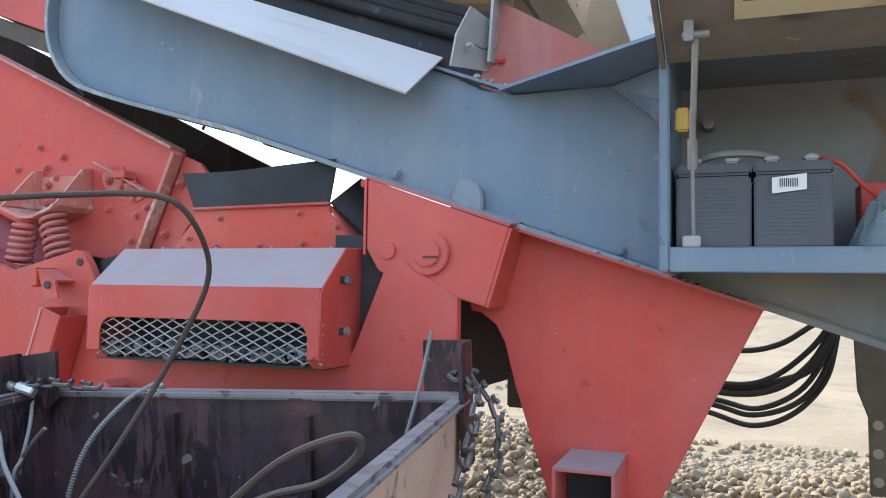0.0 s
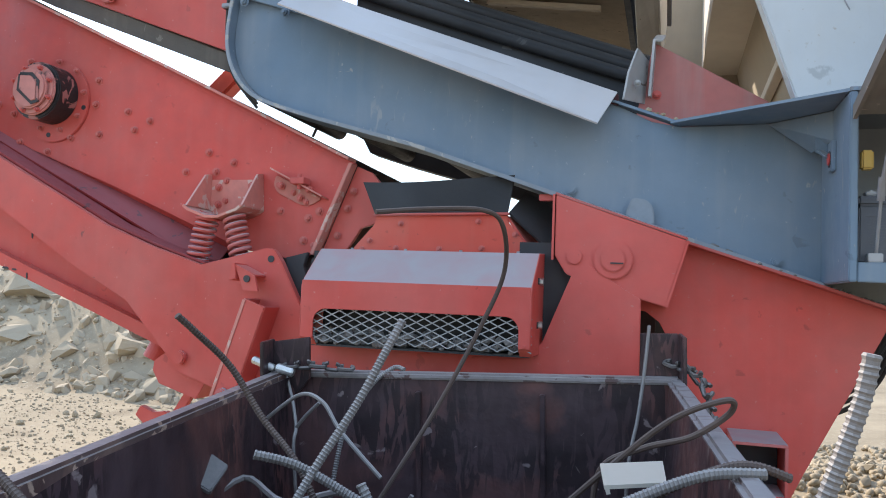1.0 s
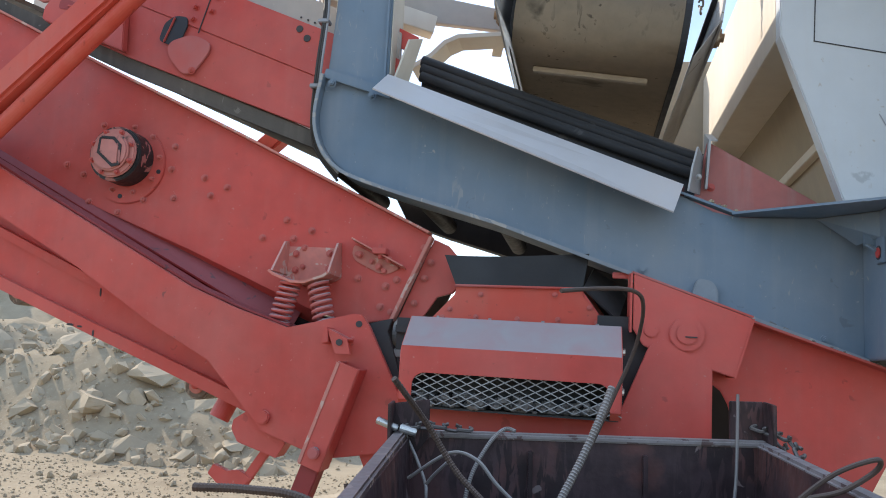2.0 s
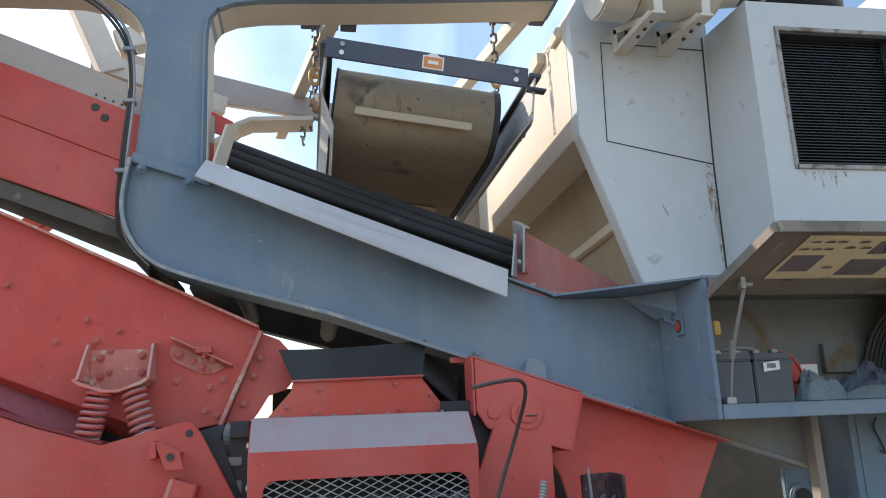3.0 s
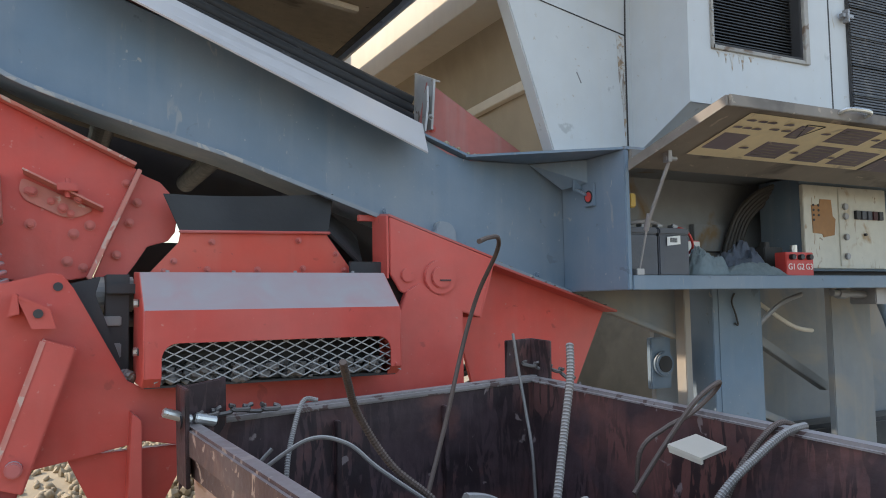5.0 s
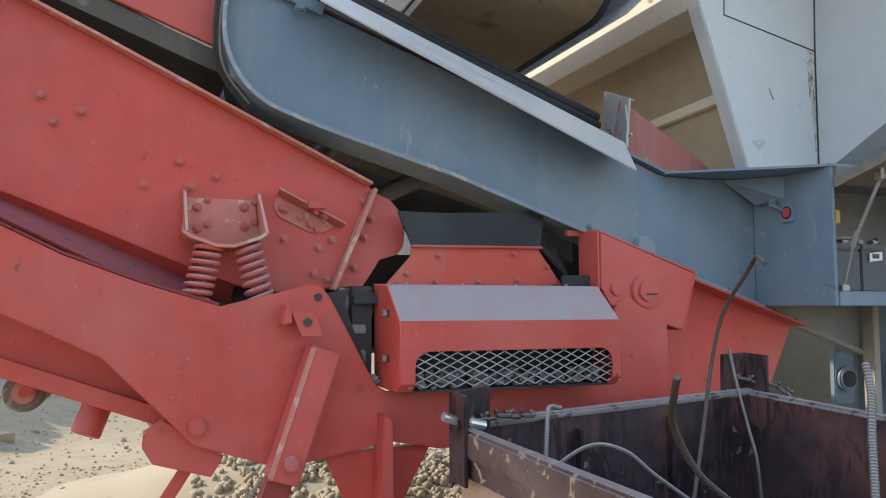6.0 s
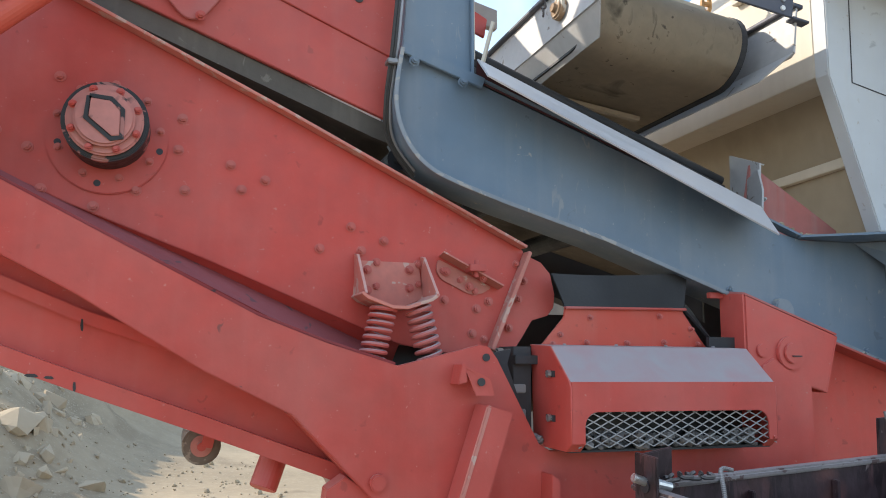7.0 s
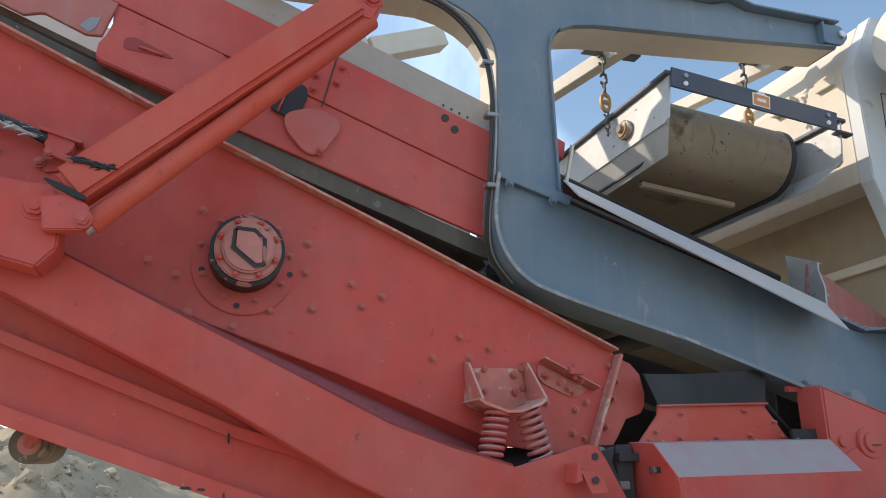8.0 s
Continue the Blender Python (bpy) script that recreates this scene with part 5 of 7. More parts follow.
part("hopper_far_wall", box(-1.15, -0.30, 5.60, 5.64, 2.2, 4.2, 0), HOPPER, body)
part("hopper_ledge", beam((-0.31, 3.10, 2.86), (-0.31, 5.2, 2.80), 0.05, 0.06), CREAM, body)
part("core", box(-0.10, 0.19, 3.05, 6.7, 2.42, 4.4, 0.0), CREAM, body)
part("access_panel", joined(ribbon([(0.185, 3.845), (-0.47, 3.865), (-0.488, 3.242), (0.158, 3.113)], 0.006, 2.936, 2.942, 0), ribbon([(0.185, 3.93), (0.158, 3.113), (0.155, 2.42)], 0.009, 2.936, 2.942, 0)), DARK, body, "dark panel joints")
part("rust_run", plate([(0.092, 3.115), (0.150, 3.10), (0.149, 2.45), (0.140, 2.48), (0.128, 2.70), (0.105, 2.86), (0.10, 3.0)], 2.9385, 2.941, 0), STAIN, body, "brown rust run beside the joint")
part("scratch", beam((-0.19, 2.9375, 2.86), (-0.16, 2.9375, 2.80), 0.004, 0.004, 0), STEEL, body)
part("side_step", box(-0.68, -0.645, 3.10, 3.25, 3.98, 4.05), CREAM, body)
part("side_step", box(-0.70, -0.645, 3.45, 3.65, 3.98, 4.06), CREAM, body)
cooler = thing("cooler_housing", "white painted cooler housing with a black fin opening", "machine housing")
cx0, cx1, cy = 0.215, 1.32, 2.5
wx0, wx1, wz0, wz1 = 0.375, 1.12, 2.945, 3.765
for (xa, xb, za, zb) in ((cx0, wx0, 2.63, 3.90), (wx1, cx1, 2.63, 3.90), (wx0, wx1, 2.63, wz0), (wx0, wx1, wz1, 3.90)):
    part("front_sheet", box(xa, xb, cy, cy + 0.02, za, zb, 0), WHITE, cooler)
part("side_sheet", quad([(0.205, 2.50, 2.63), (0.195, 2.94, 2.41), (0.205, 2.94, 3.92), (0.215, 2.50, 3.90)], 0.012, 0.0), WHITE, cooler)
part("bottom_sheet", quad([(0.215, 2.51, 2.635), (1.32, 2.51, 2.635), (1.32, 2.94, 2.41), (0.195, 2.94, 2.41)], 0.012), WHITE, cooler)
part("roof_sheet", quad([(0.215, 2.5, 3.90), (1.32, 2.5, 3.90), (1.32, 3.5, 3.95), (0.2, 3.5, 3.95)], 0.02), WHITE, cooler)
fr_w = part("opening_frame", joined(box(wx0, wx1, 2.490, 2.56, wz1 - 0.02, wz1 + 0.006), box(wx0, wx1, 2.488, 2.56, wz0 - 0.012, wz0 + 0.012), box(wx0 - 0.008, wx0 + 0.014, 2.488, 2.56, wz0 - 0.012, wz1 + 0.006), box(wx1 - 0.028, wx1 + 0.012, 2.482, 2.60, wz0 - 0.012, wz1 + 0.006)), FRAMEGREY, cooler, "grimy rust-edged opening frame")
for k in range(6):
    part("frame_screw", cyl((wx0 + 0.002, 2.488, wz0 + 0.06 + 0.135 * k), (wx0 + 0.002, 2.483, wz0 + 0.06 + 0.135 * k), 0.006, 8), STEEL, cooler)
part("inner_frame", joined(box(wx0 + 0.014, wx1 - 0.025, 2.50, 2.58, wz1 - 0.036, wz1 - 0.02), box(wx0 + 0.014, wx1 - 0.025, 2.50, 2.58, wz0 + 0.012, wz0 + 0.03), box(wx0 + 0.014, wx0 + 0.026, 2.50, 2.58, wz0 + 0.03, wz1 - 0.036), box(wx1 - 0.045, wx1 - 0.025, 2.50, 2.58, wz0 + 0.03, wz1 - 0.036)), DARK, cooler, "dark oily inner frame")
for dx, wd, ln in ((0.05, 0.018, 0.03), (0.10, 0.014, 0.055), (0.145, 0.020, 0.095), (0.20, 0.012, 0.05), (0.225, 0.016, 0.085), (0.29, 0.024, 0.03)):
    part("rust_run", plate(rounded([(wx0 + dx - wd, wz0 - 0.022), (wx0 + dx + wd, wz0 - 0.022), (wx0 + dx + wd * 0.3, wz0 - 0.022 - ln * 0.5), (wx0 + dx + wd * 0.12, wz0 - 0.022 - ln), (wx0 + dx - wd * 0.15, wz0 - 0.022 - ln), (wx0 + dx - wd * 0.35, wz0 - 0.022 - ln * 0.5)], 0.004), 2.4985, 2.5005, 0), STAIN, cooler, "rust run below the opening")
part("core_backing", box(wx0, wx1, 2.66, 2.67, wz0, wz1, 0), RUBBER, cooler)
fin0 = None
for k in range(44):
    z = wz0 + 0.03 + k * (wz1 - wz0 - 0.06) / 43
    if fin0 is None:
        fin0 = part("fin", box(wx0 + 0.03, wx1 - 0.03, 2.56, 2.64, -0.0032, 0.0028, 0), FIN, cooler)
        fin0.matrix_basis = pose(0, 0, z, 0, 0, 0)
    else:
        share("fin", fin0, pose(0, 0, z), cooler)
right = thing("radiator_housing", "white painted radiator housing with a wide dark grille", "machine housing")
part("shell", plate([(1.335, 2.64), (1.335, 3.93), (1.30, 4.05), (1.66, 4.47), (3.6, 4.47), (3.6, 2.64)], 2.515, 3.6, 0.006), WHITE, right)
part("joint", box(1.318, 1.338, 2.503, 2.53, 2.65, 3.9, 0), DARK, right)
part("grille_frame", box(1.50, 3.5, 2.50, 2.52, 2.68, 3.96, 0.003), DARK, right)
g0 = None
for k in range(74):
    z = 2.695 + k * 0.0171
    if g0 is None:
        g0 = part("slat", box(1.51, 3.49, 2.490, 2.503, -0.0052, 0.0048, 0), GRILLE, right)
        g0.matrix_basis = pose(0, 0, z)
    else:
        share("slat", g0, pose(0, 0, z), right)
for k in range(7):
    part("grille_band", box(1.505, 3.49, 2.483, 2.49, 2.80 + k * 0.18, 2.806 + k * 0.18, 0), FIN, right)
part("latch", joined(box(1.42, 1.52, 2.47, 2.50, 3.26, 3.285), box(1.45, 1.47, 2.46, 2.5, 3.23, 3.31)), STEEL, right)

# ---- air cleaner ----
air = thing("air_cleaner", "cream cylindrical air cleaner canister on two brackets", "air filter")
AY, AZ = 2.62, 4.08
part("canister", cyl((-0.41, AY, AZ), (0.09, AY, AZ), 0.212, 48, bevel=0.02), OFFWHITE, air, smooth=True)
cap = part("end_cap", cyl((-0.60, AY, AZ), (-0.41, AY, AZ), 0.225, 48, bevel=0.012), OFFWHITE, air, smooth=True)
part("clamp_band", joined(cyl((-0.425, AY, AZ), (-0.405, AY, AZ), 0.229, 48, bevel=0.004), cyl((-0.375, AY, AZ), (-0.36, AY, AZ), 0.218, 48, bevel=0.004)), OFFWHITE, air)
part("latch", joined(box(-0.43, -0.31, AY - 0.236, AY - 0.205, AZ + 0.10, AZ + 0.125), cyl((-0.37, AY - 0.235, AZ + 0.09), (-0.37, AY - 0.235, AZ + 0.14), 0.008, 8)), ZINC, air)
part("neck", cyl((0.09, AY, AZ), (0.24, AY, AZ), 0.13, 32, r2=0.115), OFFWHITE, air, smooth=True)
part("intake_hose", tube([(0.22, AY, AZ), (0.45, AY, AZ + 0.01), (0.75, AY + 0.03, AZ + 0.01), (0.93, AY + 0.15, AZ - 0.02), (1.0, AY + 0.4, AZ - 0.08), (1.02, AY + 0.7, AZ - 0.12)], 0.105, 20, 6), HOSE, air, "ribbed black intake hose", smooth=True)
for x in (0.26, 0.37):
    part("hose_clip", cyl((x, AY, AZ), (x + 0.03, AY, AZ), 0.112, 28), ZINC, air)
for x in (-0.35, -0.075):
    yf, yw = AY - 0.175, 2.93
    br = part("bracket", quad([(x - 0.036, yf, AZ - 0.312), (x + 0.036, yf, AZ - 0.312), (x + 0.036, yw, AZ - 0.282), (x - 0.036, yw, AZ - 0.282)], 0.008), OFFWHITE, air)
    for xs in (x - 0.036, x + 0.036):
        part("web", joined(quad([(xs, yf, AZ - 0.310), (xs, yf, AZ - 0.282), (xs, yw, AZ - 0.248), (xs, yw, AZ - 0.284)], 0.006),
                           quad([(xs, yf + 0.10, AZ - 0.264), (xs, yf + 0.19, AZ - 0.264), (xs, yw, AZ - 0.165), (xs, yw, AZ - 0.125)], 0.006),
                           quad([(xs, yw - 0.04, AZ - 0.252), (xs, yw, AZ - 0.252), (xs, yw, AZ - 0.13), (xs, yw - 0.04, AZ - 0.15)], 0.006)), OFFWHITE, br)
    part("foot", box(x - 0.046, x + 0.046, 2.928, 2.94, AZ - 0.29, AZ - 0.12, 0.002), OFFWHITE, br)
    bolts(air, [(x, 2.928, AZ - 0.20)], ZINC, 0.010)
    for k in range(3):
        part("slot", box(x - 0.008, x + 0.006, yf + 0.05 + 0.09 * k, yf + 0.072 + 0.09 * k, AZ - 0.3185 + 0.0025 * k, AZ - 0.3105 + 0.0025 * k, 0), INK, br)
    part("saddle_strap", joined(quad([(x - 0.024, AY - 0.196, AZ - 0.303), (x + 0.024, AY - 0.196, AZ - 0.303), (x + 0.024, AY - 0.206, AZ - 0.185), (x - 0.024, AY - 0.206, AZ - 0.185)], 0.008, 0.001),
                                quad([(x - 0.024, AY - 0.206, AZ - 0.185), (x + 0.024, AY - 0.206, AZ - 0.185), (x + 0.034, AY - 0.214, AZ - 0.11), (x - 0.034, AY - 0.214, AZ - 0.11)], 0.006),
                                box(x - 0.040, x + 0.040, AY - 0.205, AY - 0.12, AZ - 0.316, AZ - 0.300, 0.003)), OFFWHITE, air)
part("shoulder_plate", joined(quad([(-0.36, AY - 0.190, AZ + 0.11), (0.03, AY - 0.190, AZ + 0.11), (0.02, AY - 0.155, AZ + 0.215), (-0.35, AY - 0.155, AZ + 0.215)], 0.008, 0.001),
                              quad([(-0.35, AY - 0.155, AZ + 0.215), (0.02, AY - 0.155, AZ + 0.215), (0.02, AY + 0.135, AZ + 0.215), (-0.35, AY + 0.135, AZ + 0.215)], 0.008, 0.001)), OFFWHITE, air, "folded cream plate over the canister")
part("vent_stub", cyl((0.20, AY, AZ + 0.12), (0.32, AY, AZ + 0.17), 0.028, 14), STEEL, air)

# ---- control compartment ----
comp = thing("control_compartment", "blue-grey steel equipment locker with its lid propped open", "equipment locker")
part("side_plate", joined(box(-0.245, -0.215, 2.50, 3.03, 1.65, 2.345, 0.005), box(-0.237, -0.218, 3.02, 3.2, 1.66, 2.40, 0)), BLUE, comp)
part("shelf", joined(box(-0.215, 3.4, 2.50, 3.2, 1.700, 1.722, 0.002), box(-0.215, 3.4, 2.497, 2.515, 1.65, 1.722, 0.003)), BLUE, comp)
part("back_wall", box(-0.240, 3.4, 3.18, 3.2, 1.70, 2.40, 0), LOCKER, comp, "oil-stained blue-grey back wall")
part("roof", box(-0.243, 3.4, 2.50, 3.2, 2.345, 2.36, 0), LOCKER, comp)
part("hinge_rail", joined(box(-0.215, 3.4, 2.485, 2.52, 2.265, 2.345, 0.004), box(-0.215, 3.4, 2.47, 2.49, 2.262, 2.275, 0.001)), LIDUNDER, comp)
bolts(comp, [(0.2 + 0.4 * k, 2.485, 2.30) for k in range(7)], STEEL, 0.009)
part("wall_patch", joined(box(0.83, 1.14, 3.14, 3.18, 1.90, 2.07, 0.003)), LOCKER, comp)
bk = part("button_bracket", joined(box(-0.262, -0.245, 2.73, 2.81, 2.09, 2.21, 0.003), box(-0.30, -0.245, 2.845, 2.86, 2.18, 2.24, 0.003), beam((-0.285, 2.85, 2.19), (-0.262, 2.78, 2.15), 0.03, 0.012)), BLUE, comp)
part("button_recess", cyl((-0.262, 2.772, 2.14), (-0.2635, 2.772, 2.14), 0.034, 20), INK, bk)
part("red_button", cyl((-0.262, 2.772, 2.14), (-0.268, 2.772, 2.14), 0.025, 20, bevel=0.002), SIGNALRED, bk, "faded red stop button")
# lid
lid = part("lid", joined(quad([(-0.22, 2.48, 2.262), (3.4, 2.48, 2.262), (3.4, 1.85, 2.435), (-0.22, 1.85, 2.435)], 0.012), quad([(-0.225, 2.48, 2.235), (-0.225, 1.85, 2.41), (-0.225, 1.85, 2.455), (-0.225, 2.48, 2.285)], 0.014), box(-0.225, 3.4, 1.838, 1.852, 2.408, 2.458, 0.003), quad([(-0.22, 2.475, 2.27), (3.4, 2.475, 2.27), (3.4, 1.85, 2.455), (-0.22, 1.85, 2.455)], 0.006)), LIDUNDER, comp, "dusty brown propped lid with instruction signs")


def on_lid(u, v, off=0.003):
    """A place on the lid's underside: u along x, v from the hinge (0) to the outer edge (1)."""
    return Vector((u, 2.48 - 0.63 * v, 2.262 + 0.173 * v - 0.0145 - off))


def lid_panel(name, u0, u1, v0, v1, mat, off, parent, label=""):
    sk = 0.02
    return part(name, quad([on_lid(u0, v0, off), on_lid(u1, v0, off), on_lid(u1, v1, off), on_lid(u0, v1, off)], 0.001), mat, parent, label)


sg = lid_panel("sign_sheet", -0.04, 1.20, 0.30, 0.93, SIGN, 0.002, lid, "yellowed instruction sheet")
lid_panel("print_block", -0.02, 0.14, 0.42, 0.66, SIGN_DARK, 0.004, sg)
for (u, v) in ((0.0, 0.74), (0.06, 0.74), (0.12, 0.74), (0.02, 0.84), (0.09, 0.84), (0.15, 0.84)):
    part("print_dot", cyl(on_lid(u, v, 0.0035), on_lid(u, v, 0.0050), 0.024, 16), SIGN_DARK, sg)
for (u0, u1, v0, v1) in ((0.30, 0.52, 0.36, 0.60), (0.63, 0.83, 0.36, 0.62), (0.90, 1.14, 0.36, 0.60), (0.34, 0.43, 0.68, 0.86), (0.62, 0.88, 0.68, 0.90), (0.98, 1.16, 0.68, 0.88)):
    pb = lid_panel("print_block", u0, u1, v0, v1, SIGN_DARK, 0.004, sg)
    for k in range(5):
        va = v0 + (v1 - v0) * (0.14 + 0.17 * k)
        lid_panel("print_line", u0 + 0.02, u1 - 0.02 - 0.03 * ((k * 7) % 3), va, va + (v1 - v0) * 0.05, LIDUNDER, 0.0055, pb)
for (u, v) in ((0.22, 0.47), (0.57, 0.47), (0.86, 0.45), (0.22, 0.76), (0.26, 0.84), (0.30, 0.76), (0.56, 0.78), (0.93, 0.78)):
    c0, c1 = on_lid(u, v, 0.0035), on_lid(u, v, 0.0050)
    part("print_dot", cyl(c0, c1, 0.026, 18), SIGN_DARK, sg)
part("warning_triangle", joined(*[beam(on_lid(a, b, 0.005), on_lid(c, e, 0.005), 0.006, 0.002, 0) for a, b, c, e in ((0.36, 0.88, 0.48, 0.88), (0.48, 0.88, 0.42, 0.97 - 0.27), (0.42, 0.70, 0.36, 0.88))]), INK, sg)
for (v0, w) in ((0.50, 0.22), (0.56, 0.26), (0.62, 0.18)):
    lid_panel("print_line", 1.26, 1.26 + w, v0, v0 + 0.03, SIGN, 0.004, lid)
sg2 = lid_panel("sign_sheet", 1.58, 2.9, 0.30, 0.93, SIGN, 0.002, lid, "yellowed instruction sheet")
for k in range(5):
    lid_panel("print_line", 1.66, 2.4, 0.40 + 0.09 * k, 0.42 + 0.09 * k, SIGN_DARK, 0.004, sg2)
sg3 = lid_panel("sign_field", 1.22, 1.56, 0.30, 0.93, SIGN_DARK, 0.002, lid)
st = part("gas_stay", joined(cyl((-0.135, 2.30, 2.275), (-0.15, 2.44, 2.00), 0.009, 12), cyl((-0.15, 2.44, 2.02), (-0.15, 2.47, 1.94), 0.014, 12), cyl((-0.15, 2.46, 1.96), (-0.15, 2.53, 1.74), 0.006, 10)), STEEL, comp, "lid stay with a worn rod")
part("stay_bracket", joined(box(-0.165, -0.14, 2.28, 2.32, 2.25, 2.315, 0.002), cyl((-0.17, 2.30, 2.27), (-0.10, 2.30, 2.27), 0.012, 10)), STEEL, comp)
part("stay_foot", box(-0.18, -0.13, 2.51, 2.55, 1.722, 1.755, 0.003), STEEL, comp)
part("rubber_pad", box(-0.20, -0.16, 2.52, 2.56, 2.06, 2.13, 0.006), OCHREPAD, comp, "ochre rubber buffer")
part("side_bolt", joined(cyl((-0.12, 3.18, 2.2), (-0.12, 3.10, 2.2), 0.02, 12)), STEEL, comp)


def battery(x0, x1, label):
    t = thing("battery", label, "battery", "batteries in the locker")
    part("case", box(x0, x1, 2.56, 2.80, 1.722, 1.93, 0.006), BATTERY, t)
    part("cover", box(x0 - 0.002, x1 + 0.002, 2.555, 2.805, 1.932, 1.968, 0.008), BATTERY, t)
    for k in range(13):
        part("case_rib", box(x0 + 0.03, x1 - 0.03, 2.5585, 2.561, 1.76 + 0.011 * k, 1.7625 + 0.011 * k, 0), BATTERY, t)
    for x in (x0 + 0.05, x1 - 0.05):
        post = part("terminal", cyl((x, 2.62, 1.966), (x, 2.62, 1.995), 0.011, 12), STEEL, t, "corroded lead terminal")
        part("terminal_clamp", box(x - 0.02, x + 0.02, 2.60, 2.645, 1.975, 1.99, 0.004), STEEL, post)
    return t


b1 = battery(-0.20, 0.005, "dusty grey battery with ribbed case on the shelf")
b2 = battery(0.013, 0.218, "dusty grey battery with a white sticker on its front")
stick = part("sticker", quad([(0.06, 2.552, 1.875), (0.15, 2.552, 1.885), (0.15, 2.552, 1.93), (0.06, 2.552, 1.92)], 0.001), PAPER, b2, "white sticker with a bar code")
for k in range(9):
    x = 0.08 + k * 0.0055
    part("bar", box(x, x + 0.0025, 2.5495, 2.551, 1.893, 1.917, 0), INK, stick)
part("lid_handle", tube([(0.464, 1.84, 2.44), (0.484, 1.80, 2.452), (0.628, 1.80, 2.452), (0.648, 1.84, 2.44)], 0.011, 8), ZINC, comp, "bare steel lid handle", smooth=True)
bt = thing("battery_cable", "grey battery link cable over the terminals", "cable")
part("cable", tube([(-0.13, 2.62, 1.99), (-0.08, 2.60, 2.0), (0.0, 2.60, 2.0), (0.07, 2.62, 1.99)], 0.011, 8), STEEL, bt, smooth=True)
bt2 = thing("battery_cable", "red battery cable running down to the shelf", "cable")
part("cable", tube([(0.19, 2.64, 1.985), (0.24, 2.60, 1.96), (0.30, 2.62, 1.90), (0.36, 2.70, 1.86), (0.44, 2.9, 1.80)], 0.007, 8), SIGNALRED, bt2, smooth=True)
ctn = thing("small_carton", "red and white cardboard carton on the shelf", "box")
part("carton", box(0.32, 0.53, 2.80, 2.92, 1.722, 1.93, 0.003), SIGNALRED, ctn)
part("carton_label", box(0.43, 0.528, 2.795, 2.801, 1.84, 1.925, 0), PAPER, ctn)


def rag(name, cx, cy, w, dpt, h, mat, label, seed):
    t = thing(name, label, "cloth", "rags on the shelf")
    b = bmesh.new()
    n, m = 56, 40
    vs = []
    for j in range(m + 1):
        r = []
        for i in range(n + 1):
            u, v = i / n * 2 - 1, j / m * 2 - 1
            rad = math.sqrt(u * u + v * v)
            env = max(0.0, 1 - min(1, rad) ** 3)
            fold = 0.45 + 0.7 * noise.noise(Vector((u * 1.5 + seed, v * 1.5, seed))) + 0.34 * (1 - abs(noise.noise(Vector((u * 2.6 + v * 1.2 + seed, v * 2.0 - u, 1)))) * 2.4) + 0.13 * (1 - abs(noise.noise(Vector((u * 6 - v * 3 + seed, v * 5, 3)))) * 3)
            z = 1.7225 + 0.004 + h * env * max(0.15, 0.30 + fold * 0.62)
            wob = 1 + 0.18 * noise.noise(Vector((math.atan2(v, u) * 1.2, seed, 2)))
            r.append(b.verts.new((cx + u * w * wob, cy + v * dpt * wob, z)))
        vs.append(r)
    for r0, r1 in zip(vs, vs[1:]):
        for i in range(n):
            b.faces.new((r0[i], r0[i + 1], r1[i + 1], r1[i]))
    geo = bmesh.ops.solidify(b, geom=b.faces[:], thickness=0.004)
    part("cloth", b, mat, t, smooth=True)


rag("rag", 0.41, 2.64, 0.15, 0.085, 0.17, CLOTH, "crumpled pale teal rag lying on the shelf", 1.7)
rag("rag", 0.73, 2.70, 0.20, 0.12, 0.19, CLOTH_BLUE, "crumpled faded blue rag lying on the shelf", 4.2)
rag("rag", 0.72, 2.62, 0.26, 0.07, 0.08, CLOTH, "flat teal rag end hanging at the shelf edge", 8.9)

sw = thing("switch_box", "small red enamel switch box with white lettering", "switch box")
part("case", box(0.99, 1.22, 2.60, 2.68, 1.722, 1.86, 0.004), SIGNALRED, sw)
for k, s in enumerate(("G1", "G2", "G3")):
    x = 1.03 + 0.073 * k
    kn = part("knob", cyl((x, 2.60, 1.832), (x, 2.575, 1.832), 0.016, 14), INK, sw)
    part("knob_ring", cyl((x + 0.03, 2.60, 1.832), (x + 0.03, 2.594, 1.832), 0.011, 14), PAPER, sw)
    lettering("letters", s, 0.05, pose(x + 0.005, 2.5985, 1.775, 90, 0, 0), PAPER, sw)
part("socket", cyl((1.13, 2.66, 1.855), (1.13, 2.66, 1.905), 0.02, 14), ZINC, sw)
dev = thing("relay_block", "dark relay block beside the switch box", "relay")
part("block", joined(box(0.98, 1.14, 2.74, 2.82, 1.722, 1.90, 0.006), box(1.0, 1.04, 2.75, 2.80, 1.89, 1.93, 0.004)), DARK, dev)

cabn = thing("control_cabinet", "grey cabinet with stained cream control panels", "control panel")
part("cabinet", box(1.30, 3.3, 2.74, 3.04, 1.76, 2.33, 0.004), BLUE, cabn)
part("cabinet_plinth", box(1.30, 3.3, 2.80, 3.1, 1.722, 1.76, 0), DARK, cabn)
p1 = part("panel_door", box(1.30, 2.085, 2.715, 2.742, 1.775, 2.285, 0.004), PANEL, cabn, "stained cream panel door")
p2 = part("panel_door", box(2.13, 3.2, 2.715, 2.742, 1.775, 2.285, 0.004), PANEL, cabn, "cream panel with rows of toggle switches")
part("worn_plate", plate([(1.37, 2.16), (1.44, 2.165), (1.45, 2.20), (1.55, 2.20), (1.56, 2.10), (1.585, 2.08), (1.57, 1.98), (1.47, 1.965), (1.46, 1.985), (1.375, 1.99)], 2.711, 2.716, 0.001), OCHRE, p1)
